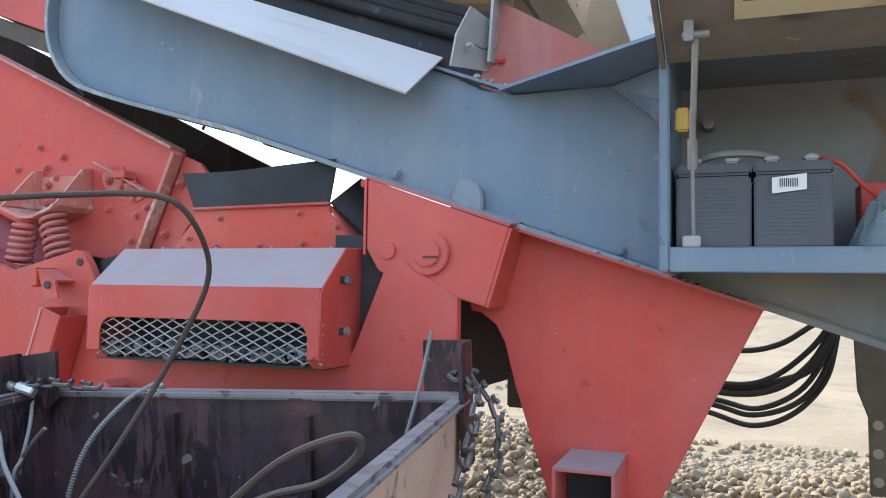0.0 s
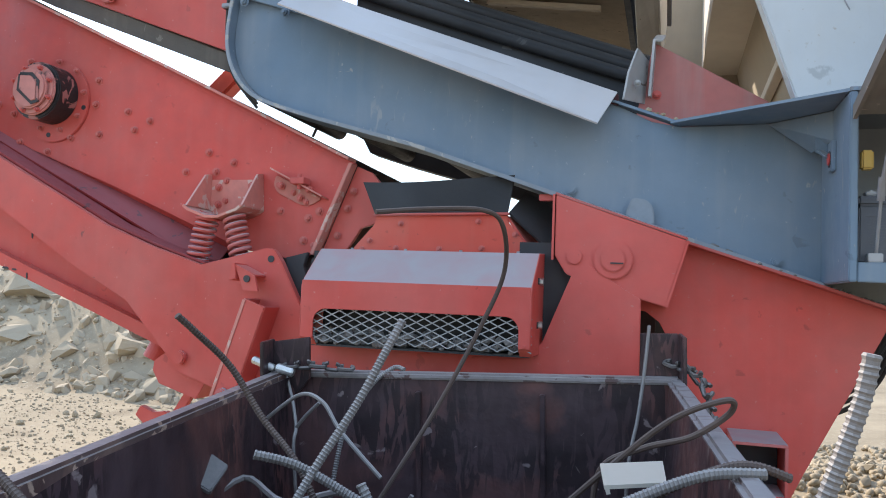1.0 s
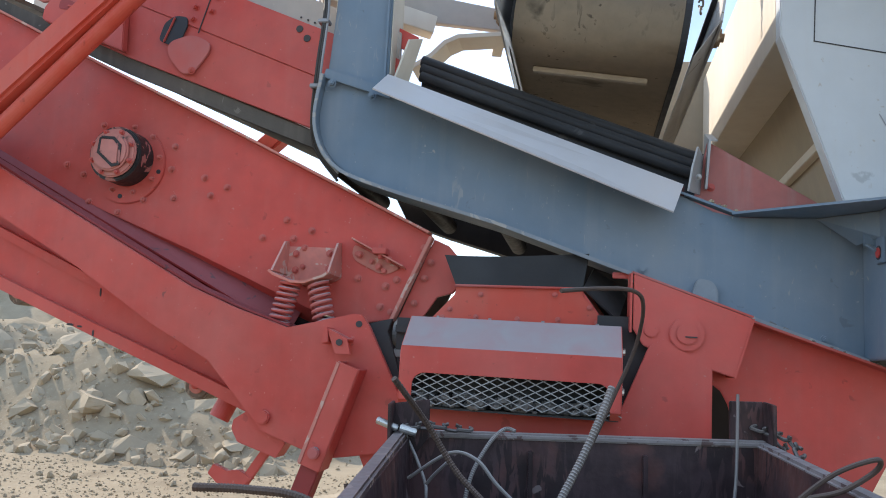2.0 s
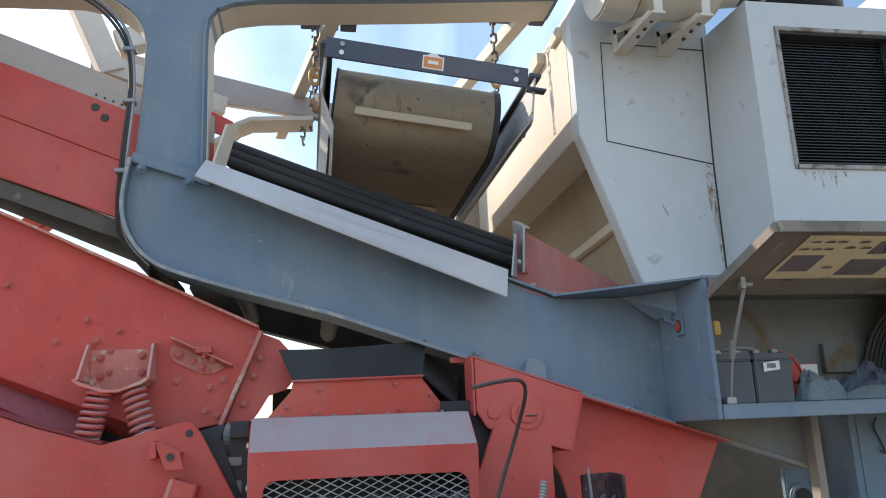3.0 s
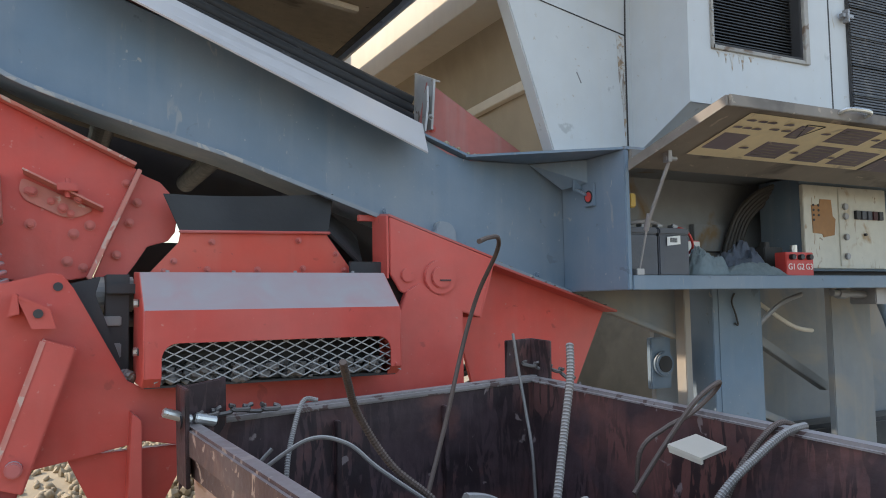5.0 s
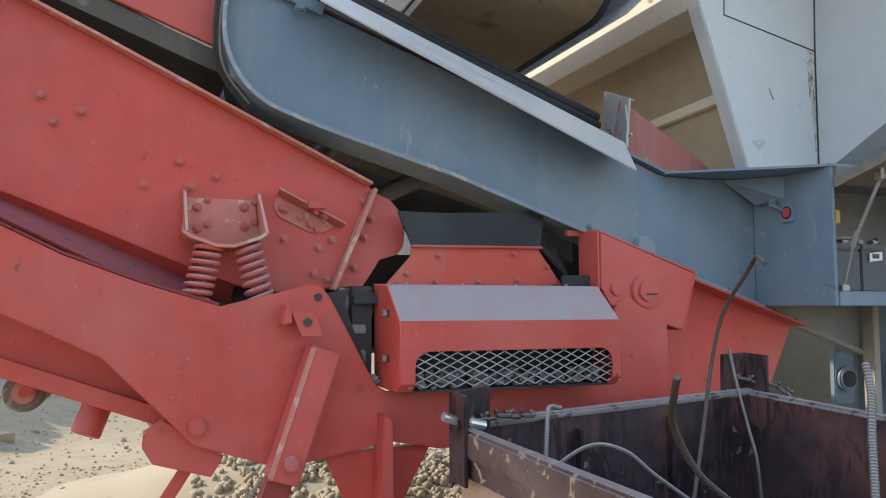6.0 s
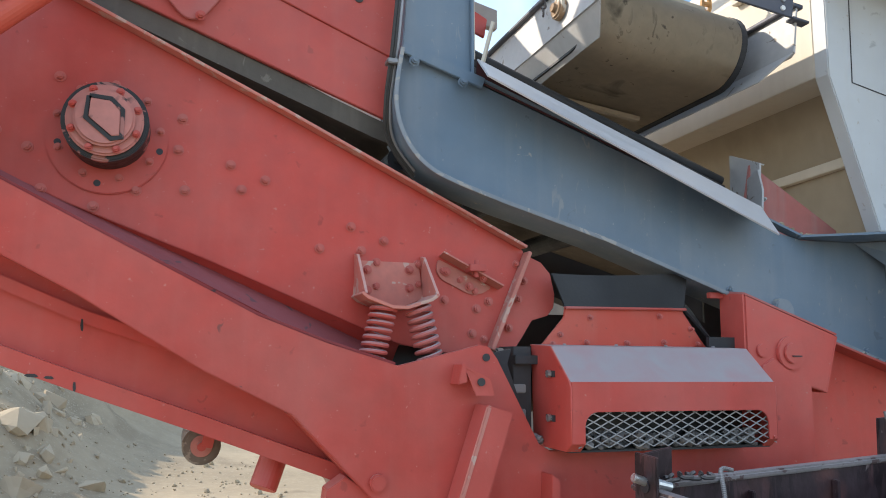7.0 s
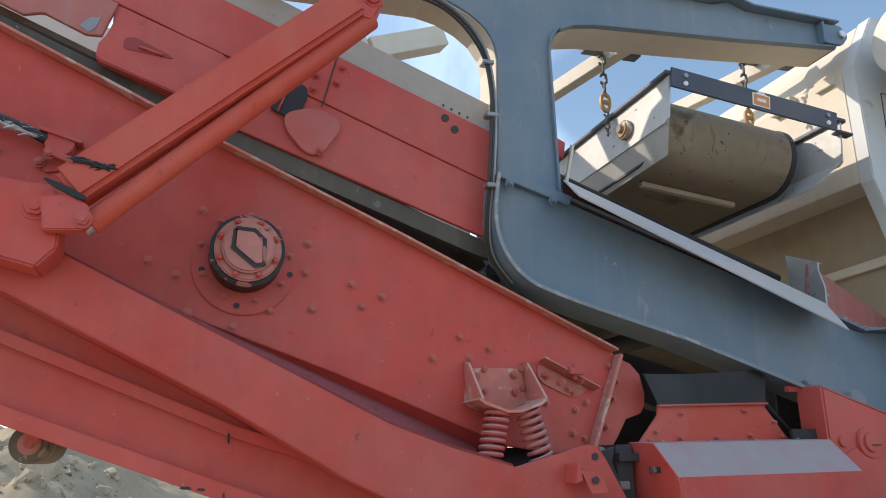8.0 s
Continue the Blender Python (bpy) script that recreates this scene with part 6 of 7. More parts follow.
for k in range(7):
    part("plate_hole", cyl((1.385 + 0.045 * (k % 2), 2.713, 2.16 - 0.03 * (k // 2)), (1.385 + 0.045 * (k % 2), 2.708, 2.16 - 0.03 * (k // 2)), 0.008, 10), INK, p1)
part("hasp_strip", joined(box(1.615, 1.73, 2.708, 2.716, 1.79, 2.27, 0.002)), PANEL, p1)
for z in (2.16, 2.10, 1.97, 1.85):
    part("latch", cyl((1.665, 2.708, z), (1.665, 2.69, z), 0.021, 16, bevel=0.003), STEEL, p1)
for k in range(5):
    part("fuse_switch", box(1.765 + 0.056 * k, 1.807 + 0.056 * k, 2.695, 2.716, 2.085, 2.14, 0.002), (INK, NAVY, NAVY, MAROON, INK)[k], p1)
part("key_hole", cyl((1.86, 2.716, 1.99), (1.86, 2.70, 1.99), 0.009, 10), INK, p1)
for j, row in enumerate(((0, 1, 2, 3, 4, 5), (0, 1, 2, 3, 4, 5), (0,))):
    for k in row:
        x, z = 2.20 + 0.085 * k, 2.125 - 0.115 * j - 0.012 * (k % 3)
        sb = part("toggle", cyl((x, 2.716, z), (x, 2.70, z), 0.02, 12), STEEL, p2)
        part("lever", beam((x, 2.70, z + 0.005), (x + 0.004, 2.682, z - 0.045), 0.024, 0.02), INK, sb)
        part("lamp_dot", cyl((x, 2.716, z + 0.05), (x, 2.708, z + 0.05), 0.006, 8), INK, p2)
part("scribble", joined(*[beam((2.28 + 0.012 * k, 2.713, 1.88 + 0.014 * k), (2.40 + 0.004 * k, 2.713, 1.875 + 0.02 * k), 0.003, 0.002, 0) for k in range(4)]), INK, p2)
cabl = thing("cable_loom", "bundle of black cables behind the cabinet", "cable")
for k in range(5):
    o = 0.03 * k
    part("cable", tube([(1.00 + o, 3.13 - 0.01 * k, 1.74), (1.06 + o, 3.10, 1.95), (1.12 + o * 1.1, 3.06, 2.13), (1.22 + o * 1.2, 2.98 - o * 0.3, 2.26), (1.40 + o, 2.88 - o * 0.5, 2.335)], 0.017, 8), HOSE, cabl, smooth=True)

# ---- chassis below the locker ----
chas = thing("chassis", "dusty blue-grey chassis legs and braces below the locker", "machine frame")
part("main_leg", joined(box(0.84, 1.21, 2.98, 3.02, 0.0, 1.69, 0.006), box(0.80, 0.86, 2.985, 3.3, 0.0, 1.69, 0.004)), BLUE, chas)
part("second_leg", box(1.95, 2.36, 3.05, 3.1, 0.0, 1.69, 0.006), DUSTBLUE, chas)
part("slim_post", joined(box(0.56, 0.61, 2.97, 3.05, 0.0, 1.68, 0.004), box(0.62, 0.80, 3.3, 3.34, 0.0, 1.68, 0)), DUSTBLUE, chas)
part("brace_beam", beam((-0.24, 3.075, 1.652), (0.58, 3.075, 1.375), 0.026, 0.05, 0.003, (0, 1, 0)), DUSTBLUE, chas)
part("hull_side", plate([(-0.24, 1.66), (0.58, 1.38), (0.60, 1.69), (-0.24, 1.69)], 3.09, 3.12, 0.002), DUSTBLUE, chas)
part("far_hull", plate([(0.626, 1.69), (0.626, 1.32), (0.64, 1.05), (0.694, 0.90), (0.70, 0.46), (3.4, 0.46), (3.4, 1.69)], 5.24, 5.28, 0.004), HULL, chas, "brown dust-coated far hull plate")
bolts(chas, [(0.74, 5.24, z) for z in (0.86, 0.70, 0.54)], CREAM, 0.022)

part("rear_wall", box(1.22, 4.6, 3.62, 3.66, -0.02, 1.69, 0), DUSTBLUE, chas)
part("ring_plate", box(0.50, 0.66, 3.20, 3.24, 1.06, 1.37, 0.006), BLUE, chas)
part("ring", cyl((0.585, 3.20, 1.21), (0.585, 3.17, 1.21), 0.075, 32, bevel=0.008), BLUE, chas)
part("ring_bore", cyl((0.585, 3.17, 1.21), (0.585, 3.164, 1.21), 0.05, 28), DARK, chas)
part("diagonal_brace", joined(beam((1.28, 3.3, 1.45), (2.3, 3.4, 0.95), 0.06, 0.06), beam((1.2, 3.3, 0.95), (2.2, 3.4, 0.6), 0.05, 0.05)), DUSTBLUE, chas)
part("drop_pipe", tube([(1.95, 2.72, 1.62), (2.05, 2.72, 1.45), (2.25, 2.75, 1.1), (2.5, 2.8, 0.7), (2.6, 2.8, -0.02)], 0.028, 12), BLUE, chas, smooth=True)
part("valve_block", joined(box(1.80, 1.99, 2.62, 2.80, 1.55, 1.655, 0.006), cyl((1.50, 2.70, 1.625), (1.80, 2.70, 1.61), 0.022, 12), cyl((1.55, 2.70, 1.62), (1.62, 2.70, 1.618), 0.032, 8))  , STEEL, chas)
part("loose_hose", tube([(1.25, 3.2, 1.66), (1.30, 3.1, 1.58), (1.5, 3.0, 1.42), (1.75, 3.05, 1.38)], 0.015, 8), CREAM, chas, smooth=True)
part("bent_pipe", tube([(1.48, 2.9, 1.62), (1.32, 2.95, 1.55), (1.15, 3.05, 1.35)], 0.016, 8), STEEL, chas, smooth=True)
part("wire_hook", tube([(0.97, 2.97, 1.63), (0.94, 2.965, 1.58), (0.97, 2.965, 1.50), (0.985, 2.965, 1.44), (0.96, 2.965, 1.45)], 0.006, 6), HOSE, chas, smooth=True)
part("track_frame", box(0.25, 3.4, 3.3, 3.55, 0.0, 0.7, 0.03), DARK, chas)

hs = thing("hose_bundle", "sagging bundle of black hydraulic hoses", "hose")
HOSES = [[(-0.38, 1.32), (-0.01, 1.28), (0.20, 1.32), (0.37, 1.43), (0.51, 1.52)],
         [(-0.41, 1.14), (-0.04, 1.09), (0.17, 1.14), (0.37, 1.31), (0.49, 1.49)],
         [(-0.43, 1.11), (-0.06, 1.04), (0.19, 1.08), (0.38, 1.24), (0.50, 1.48)],
         [(-0.45, 1.14), (-0.07, 1.07), (0.18, 1.11), (0.37, 1.20), (0.48, 1.43), (0.50, 1.52)],
         [(-0.48, 1.07), (-0.10, 0.99), (0.10, 0.96), (0.31, 1.07), (0.44, 1.27), (0.51, 1.49)],
         [(-0.49, 1.04), (-0.12, 0.96), (0.07, 0.92), (0.28, 0.99), (0.42, 1.15), (0.51, 1.43), (0.52, 1.52)],
         [(-0.51, 1.00), (-0.17, 0.92), (0.07, 0.86), (0.28, 0.94), (0.44, 1.13), (0.50, 1.37), (0.52, 1.52)]]
for k, run in enumerate(HOSES):
    part("hose", tube([(hx, 4.86 + 0.012 * k, hz) for hx, hz in run], 0.016 + 0.005 * (k in (2, 3)), 8), HOSE, hs, smooth=True)

# ---- overband magnet, hung on chains ----
mag = thing("overband_magnet", "dusty overband magnet separator hung over the belt", "magnetic separator", at=(-1.505, 3.30, 3.50))
mag.rotation_euler = (0, radians(7.2), 0)
R, LB = 0.22, 1.83
loop = []
for k in range(17):
    a = math.pi / 2 + math.pi * k / 16
    loop.append((R * math.cos(a), R * math.sin(a)))
for k in range(17):
    a = -math.pi / 2 + math.pi * k / 16
    loop.append((LB + R * math.cos(a), R * math.sin(a)))
bb = bmesh.new()
cols = []
for x in (-0.525, -0.22, 0.09, 0.40):
    cols.append([bb.verts.new((x, y, z)) for y, z in loop])
for c0, c1 in zip(cols, cols[1:]):
    for i in range(len(loop)):
        j = (i + 1) % len(loop)
        bb.faces.new((c0[i], c0[j], c1[j], c1[i]))
bmesh.ops.solidify(bb, geom=bb.faces[:], thickness=0.012)
part("belt", bb, MAGBELT, mag, smooth=True)
for x, hw in ((-0.533, 0.007), (0.420, 0.018)):
    b = bmesh.new()
    vin = [b.verts.new((x - hw, y * 1.0, z * 1.04)) for y, z in loop]
    vout = [b.verts.new((x + hw, y * 1.0, z * 1.04)) for y, z in loop]
    for i in range(len(loop)):
        j = (i + 1) % len(loop)
        b.faces.new((vin[i], vin[j], vout[j], vout[i]))
    b.faces.new(vin)
    b.faces.new(vout[::-1])
    part("belt_edge", b, RUBBER, mag, "black rubber belt edge")
for s, x in ((-1, -0.605), (1, 0.575)):
    b = bmesh.new()
    pr = [(-0.43, 0.16), (-0.43, -0.10), (-0.40, -0.12), (2.0, -0.12), (2.0, 0.16)]
    a = [b.verts.new((x - 0.006, y, z)) for y, z in pr]
    c = [b.verts.new((x + 0.006, y, z)) for y, z in pr]
    b.faces.new(a)
    b.faces.new(c[::-1])
    for i in range(len(pr)):
        j = (i + 1) % len(pr)
        b.faces.new((a[i], c[i], c[j], a[j]))
    part("side_plate", b, GALV, mag)
    part("side_fold", quad([(x, -0.43, -0.10), (x, 1.95, -0.12), (x - s * 0.125, 1.95, -0.26), (x - s * 0.095, -0.28, -0.245)], 0.006), GALV, mag, "folded lower side plate")
    part("side_rail", beam((x, -0.44, 0.172), (x, 2.0, 0.172), 0.07, 0.025), NAVY, mag)
    part("bearing", joined(cyl((x, 0.0, 0.0), (x + s * 0.05, 0, 0), 0.06, 24, bevel=0.01), cyl((x, 0, 0), (x + s * 0.07, 0, 0), 0.025, 16)), RUST, mag, "rusty roller bearing")
fb_ = part("front_bar", box(-0.61, 0.53, -0.455, -0.44, 0.08, 0.20, 0.003), NAVY, mag, "dark navy cross bar")
for x in (-0.52, 0.46):
    for z in (0.165, 0.115):
        part("bar_bolt", cyl((x, -0.455, z), (x, -0.464, z), 0.014, 12), STEEL if z > 0.14 else PAPER, fb_)
lab = part("maker_plate", plate([(-0.075, 0.098), (0.045, 0.098), (0.045, 0.178), (0.02, 0.181), (0.0, 0.196), (-0.03, 0.196), (-0.05, 0.181), (-0.075, 0.178)], -0.4585, -0.4555, 0), PAPER, fb_)
part("maker_field", box(-0.067, 0.037, -0.4605, -0.4585, 0.106, 0.171, 0), LABELORANGE, lab, "orange maker plate")
part("maker_arch", joined(box(-0.045, 0.015, -0.4615, -0.4603, 0.129, 0.149, 0)), PAPER, lab)
part("magnet_core", box(-0.48, 0.38, 0.25, 1.55, -0.19, 0.19, 0.01), DARK, mag)
part("corner_tab", box(0.53, 0.64, -0.46, -0.40, 0.075, 0.09), NAVY, mag)
CLEATS = []
for k in range(4):
    c = part("cleat", box(-0.41, 0.27, -0.022, 0.022, -0.004, 0.026, 0.004), CLEAT, mag, "pale belt cleat")
    CLEATS.append(c)
for x, cy_, za in ((-2.142, 3.472, 4.27), (-0.955, 3.575, 4.35)):
    chain("lifting_chain", [(x, cy_, za), (x, cy_, za - 0.16), (x, cy_, za - 0.36)], "grey steel lifting chain holding the magnet", length=0.088, w=0.054, r=0.0095)
    hk = thing("chain_hook", "orange alloy chain hook on the lifting chain", "hook")
    zb = za - 0.43
    part("hook", joined(tube([(x, cy_, zb + 0.06), (x + 0.025, cy_, zb + 0.03), (x + 0.025, cy_, zb - 0.03), (x, cy_, zb - 0.06), (x - 0.025, cy_, zb - 0.03), (x - 0.025, cy_, zb + 0.03), (x, cy_, zb + 0.06)], 0.014, 8), box(x - 0.028, x + 0.028, cy_ - 0.014, cy_ + 0.014, zb - 0.012, zb + 0.012, 0.004)), HOOK, hk, smooth=True)
    chain("lifting_chain", [(x, cy_, zb - 0.07), (x, cy_, zb - 0.22)], "grey steel lifting chain holding the magnet", length=0.06, w=0.04, r=0.007)
for k in range(2):
    chain("hanging_chain", [(-2.16 - 0.07 * k, 4.62 + 0.05 * k, 4.30), (-2.165 - 0.07 * k, 4.62, 4.10), (-2.16 - 0.06 * k, 4.60, 3.95 - 0.10 * k)], "dusty loose chain hanging beside the magnet", mat=(CHAIN, STEEL)[k], length=0.085, w=0.05, r=0.009)

# ---- overhead cross beams ----
for (p0, p1, w) in (((-2.012, 3.24, 4.19), (-2.42, 5.4, 4.23), 0.085), ((-0.760, 3.24, 4.30), (-1.046, 5.4, 4.415), 0.085)):
    t = thing("cross_beam", "cream dusty steel beam between the frame arms", "steel beam", "overhead cross beams")
    part("bar", beam(p0, p1, w, 0.10), CREAM, t)
    part("hang_plate", joined(box(p0[0] + 0.03, p0[0] + 0.13, 3.42, 3.50, p0[2] - 0.02, p0[2] + 0.055, 0.003), box(p0[0] - 0.22, p0[0] + 0.02, 3.50, 3.58, p0[2] + 0.03, p0[2] + 0.06, 0.003)), NAVY, t, "dark hanger plate")
for (p0, p1, w) in (((-3.85, 4.1, 4.9), (-3.52, 4.2, 4.15), 0.16), ((-3.50, 4.2, 4.38), (-2.95, 4.3, 4.62), 0.15), ((-3.55, 4.2, 4.2), (-2.8, 4.5, 4.05), 0.14)):
    t = thing("cross_beam", "cream dusty diagonal steel tube behind the frame", "steel beam", "overhead cross beams")
    part("bar", beam(p0, p1, w, w), CREAM, t)

# ---- skip ----
skip = thing("skip", "rusted steel skip full of scrap rebar", "skip")
SKIP_POSE = pose(-2.322, 2.30, 1.21, 3.3, -2.0, 5.9) @ Matrix.Translation((0, 0, -1.21))
skip.matrix_basis = SKIP_POSE
SX0, SX1, SY0, SY1, SZ = 0.0, 1.487, -2.10, 0.0, 1.225
T = 0.006


def skip_wall(name, p, mat_in, parent):
    return part(name, quad(p, 0.008), mat_in, parent)


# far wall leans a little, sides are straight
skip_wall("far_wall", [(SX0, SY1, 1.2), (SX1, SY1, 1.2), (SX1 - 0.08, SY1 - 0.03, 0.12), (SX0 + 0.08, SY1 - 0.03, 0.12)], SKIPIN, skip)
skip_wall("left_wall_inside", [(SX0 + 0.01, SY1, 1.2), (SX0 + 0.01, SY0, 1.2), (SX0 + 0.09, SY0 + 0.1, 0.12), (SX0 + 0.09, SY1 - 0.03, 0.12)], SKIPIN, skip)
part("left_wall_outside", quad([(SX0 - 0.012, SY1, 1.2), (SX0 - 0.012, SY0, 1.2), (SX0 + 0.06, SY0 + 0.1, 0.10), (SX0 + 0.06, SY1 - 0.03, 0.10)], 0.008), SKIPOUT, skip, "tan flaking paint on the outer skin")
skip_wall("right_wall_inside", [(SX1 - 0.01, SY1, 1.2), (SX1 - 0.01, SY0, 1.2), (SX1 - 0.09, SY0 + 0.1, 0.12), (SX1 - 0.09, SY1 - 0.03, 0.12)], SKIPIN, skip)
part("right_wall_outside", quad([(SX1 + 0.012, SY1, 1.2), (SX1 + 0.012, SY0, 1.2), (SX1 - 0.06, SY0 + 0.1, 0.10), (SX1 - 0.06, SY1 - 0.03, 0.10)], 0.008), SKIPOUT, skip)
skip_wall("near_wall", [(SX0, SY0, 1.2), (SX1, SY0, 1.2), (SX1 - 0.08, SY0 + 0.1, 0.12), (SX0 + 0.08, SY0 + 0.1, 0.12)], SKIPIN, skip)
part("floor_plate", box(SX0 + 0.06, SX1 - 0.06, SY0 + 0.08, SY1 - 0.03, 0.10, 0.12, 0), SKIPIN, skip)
for x in (SX0 + 0.25, SX1 - 0.25):
    part("runner", box(x - 0.05, x + 0.05, SY0 + 0.1, SY1 - 0.2, -0.03, 0.10), SKIPRIM, skip)
part("far_rim", beam((SX0 - 0.03, SY1 + 0.01, 1.208), (SX1 + 0.03, SY1 + 0.01, 1.208), 0.05, 0.028, 0.008), SKIPLIP, skip, "pale scraped rim edge")
part("left_rim", joined(beam((SX0 - 0.025, SY1 - 0.05, 1.175), (SX0 - 0.005, SY0, 1.175), 0.10, 0.06, 0.010, (1, 0, 0)), beam((SX0 - 0.02, SY1 - 0.1, 1.09), (SX0 - 0.0, SY0, 1.09), 0.08, 0.03, 0.006, (1, 0, 0))), SKIPRIM, skip)
part("right_rim", beam((SX1 + 0.015, SY1 + 0.02, 1.20), (SX1 + 0.015, SY0, 1.20), 0.03, 0.062, 0.012, (1, 0, 0)), SKIPLIP, skip, "scraped dusty side rim")
part("near_rim", beam((SX0 - 0.03, SY0, 1.205), (SX1 + 0.03, SY0, 1.205), 0.05, 0.05, 0.008), SKIPRIM, skip)
part("corner_post", joined(plate([(SX0 - 0.06, 1.34), (SX0 + 0.10, 1.36), (SX0 + 0.10, 1.20), (SX0 - 0.06, 1.0)], SY1 - 0.055, SY1 - 0.04, 0.003), box(SX0 - 0.065, SX0 - 0.05, SY1 - 0.16, SY1 - 0.04, 1.03, 1.35, 0.003)), SKIPIN, skip, "black lifting lug at the corner")
part("lug_hole", cyl((SX0 - 0.066, SY1 - 0.10, 1.24), (SX0 - 0.07, SY1 - 0.10, 1.24), 0.025, 16), INK, skip)
part("corner_post", joined(plate([(SX1 - 0.11, 1.38), (SX1 + 0.03, 1.38), (SX1 + 0.03, 1.2), (SX1 - 0.11, 1.2)], SY1 + 0.045, SY1 + 0.06, 0.003), plate([(SX1 + 0.03, 1.38), (SX1 + 0.045, 1.38), (SX1 + 0.045, 1.0), (SX1 + 0.03, 1.0)], SY1 - 0.08, SY1 + 0.06, 0.003)), SKIPIN, skip, "black lifting lug at the corner")
for x in (SX0 + 0.52, SX0 + 1.0):
    part("wall_rib", box(x, x + 0.02, SY1 - 0.035, SY1 - 0.005, 0.5, 1.15, 0.003), SKIPIN, skip)
pin = thing("chain_pin", "bare steel shackle pins in the skip's lug", "shackle pin")
pin.matrix_basis = SKIP_POSE
part("pin", joined(cyl((SX0 - 0.12, SY1 - 0.10, 1.275), (SX0 - 0.03, SY1 - 0.10, 1.24), 0.016, 12, bevel=0.004), cyl((SX0 - 0.02, SY1 - 0.10, 1.245), (SX0 + 0.05, SY1 - 0.10, 1.225), 0.019, 12, bevel=0.004)), ZINC, pin)
chain("skip_chain", [(SX0 + 0.03, SY1 - 0.09, 1.25), (SX0 + 0.12, SY1 - 0.08, 1.255), (SX0 + 0.22, SY1 - 0.07, 1.245), (SX0 + 0.30, SY1 - 0.07, 1.24)], "oily chain lying over the skip rim").matrix_basis = SKIP_POSE
chain("skip_chain", [(SX1 + 0.0, SY1 + 0.02, 1.27), (SX1 + 0.09, SY1 - 0.1, 1.24), (SX1 + 0.10, SY1 - 0.25, 1.14), (SX1 + 0.08, SY1 - 0.45, 0.98), (SX1 + 0.07, SY1 - 0.6, 0.8)], "oily chain hanging outside the skip").matrix_basis = SKIP_POSE
chain("skip_chain", [(SX1 + 0.06, SY1 + 0.05, 1.26), (SX1 + 0.13, SY1 + 0.02, 1.15), (SX1 + 0.12, SY1 - 0.02, 1.0), (SX1 + 0.06, SY1 - 0.2, 0.86)], "oily chain hanging outside the skip").matrix_basis = SKIP_POSE

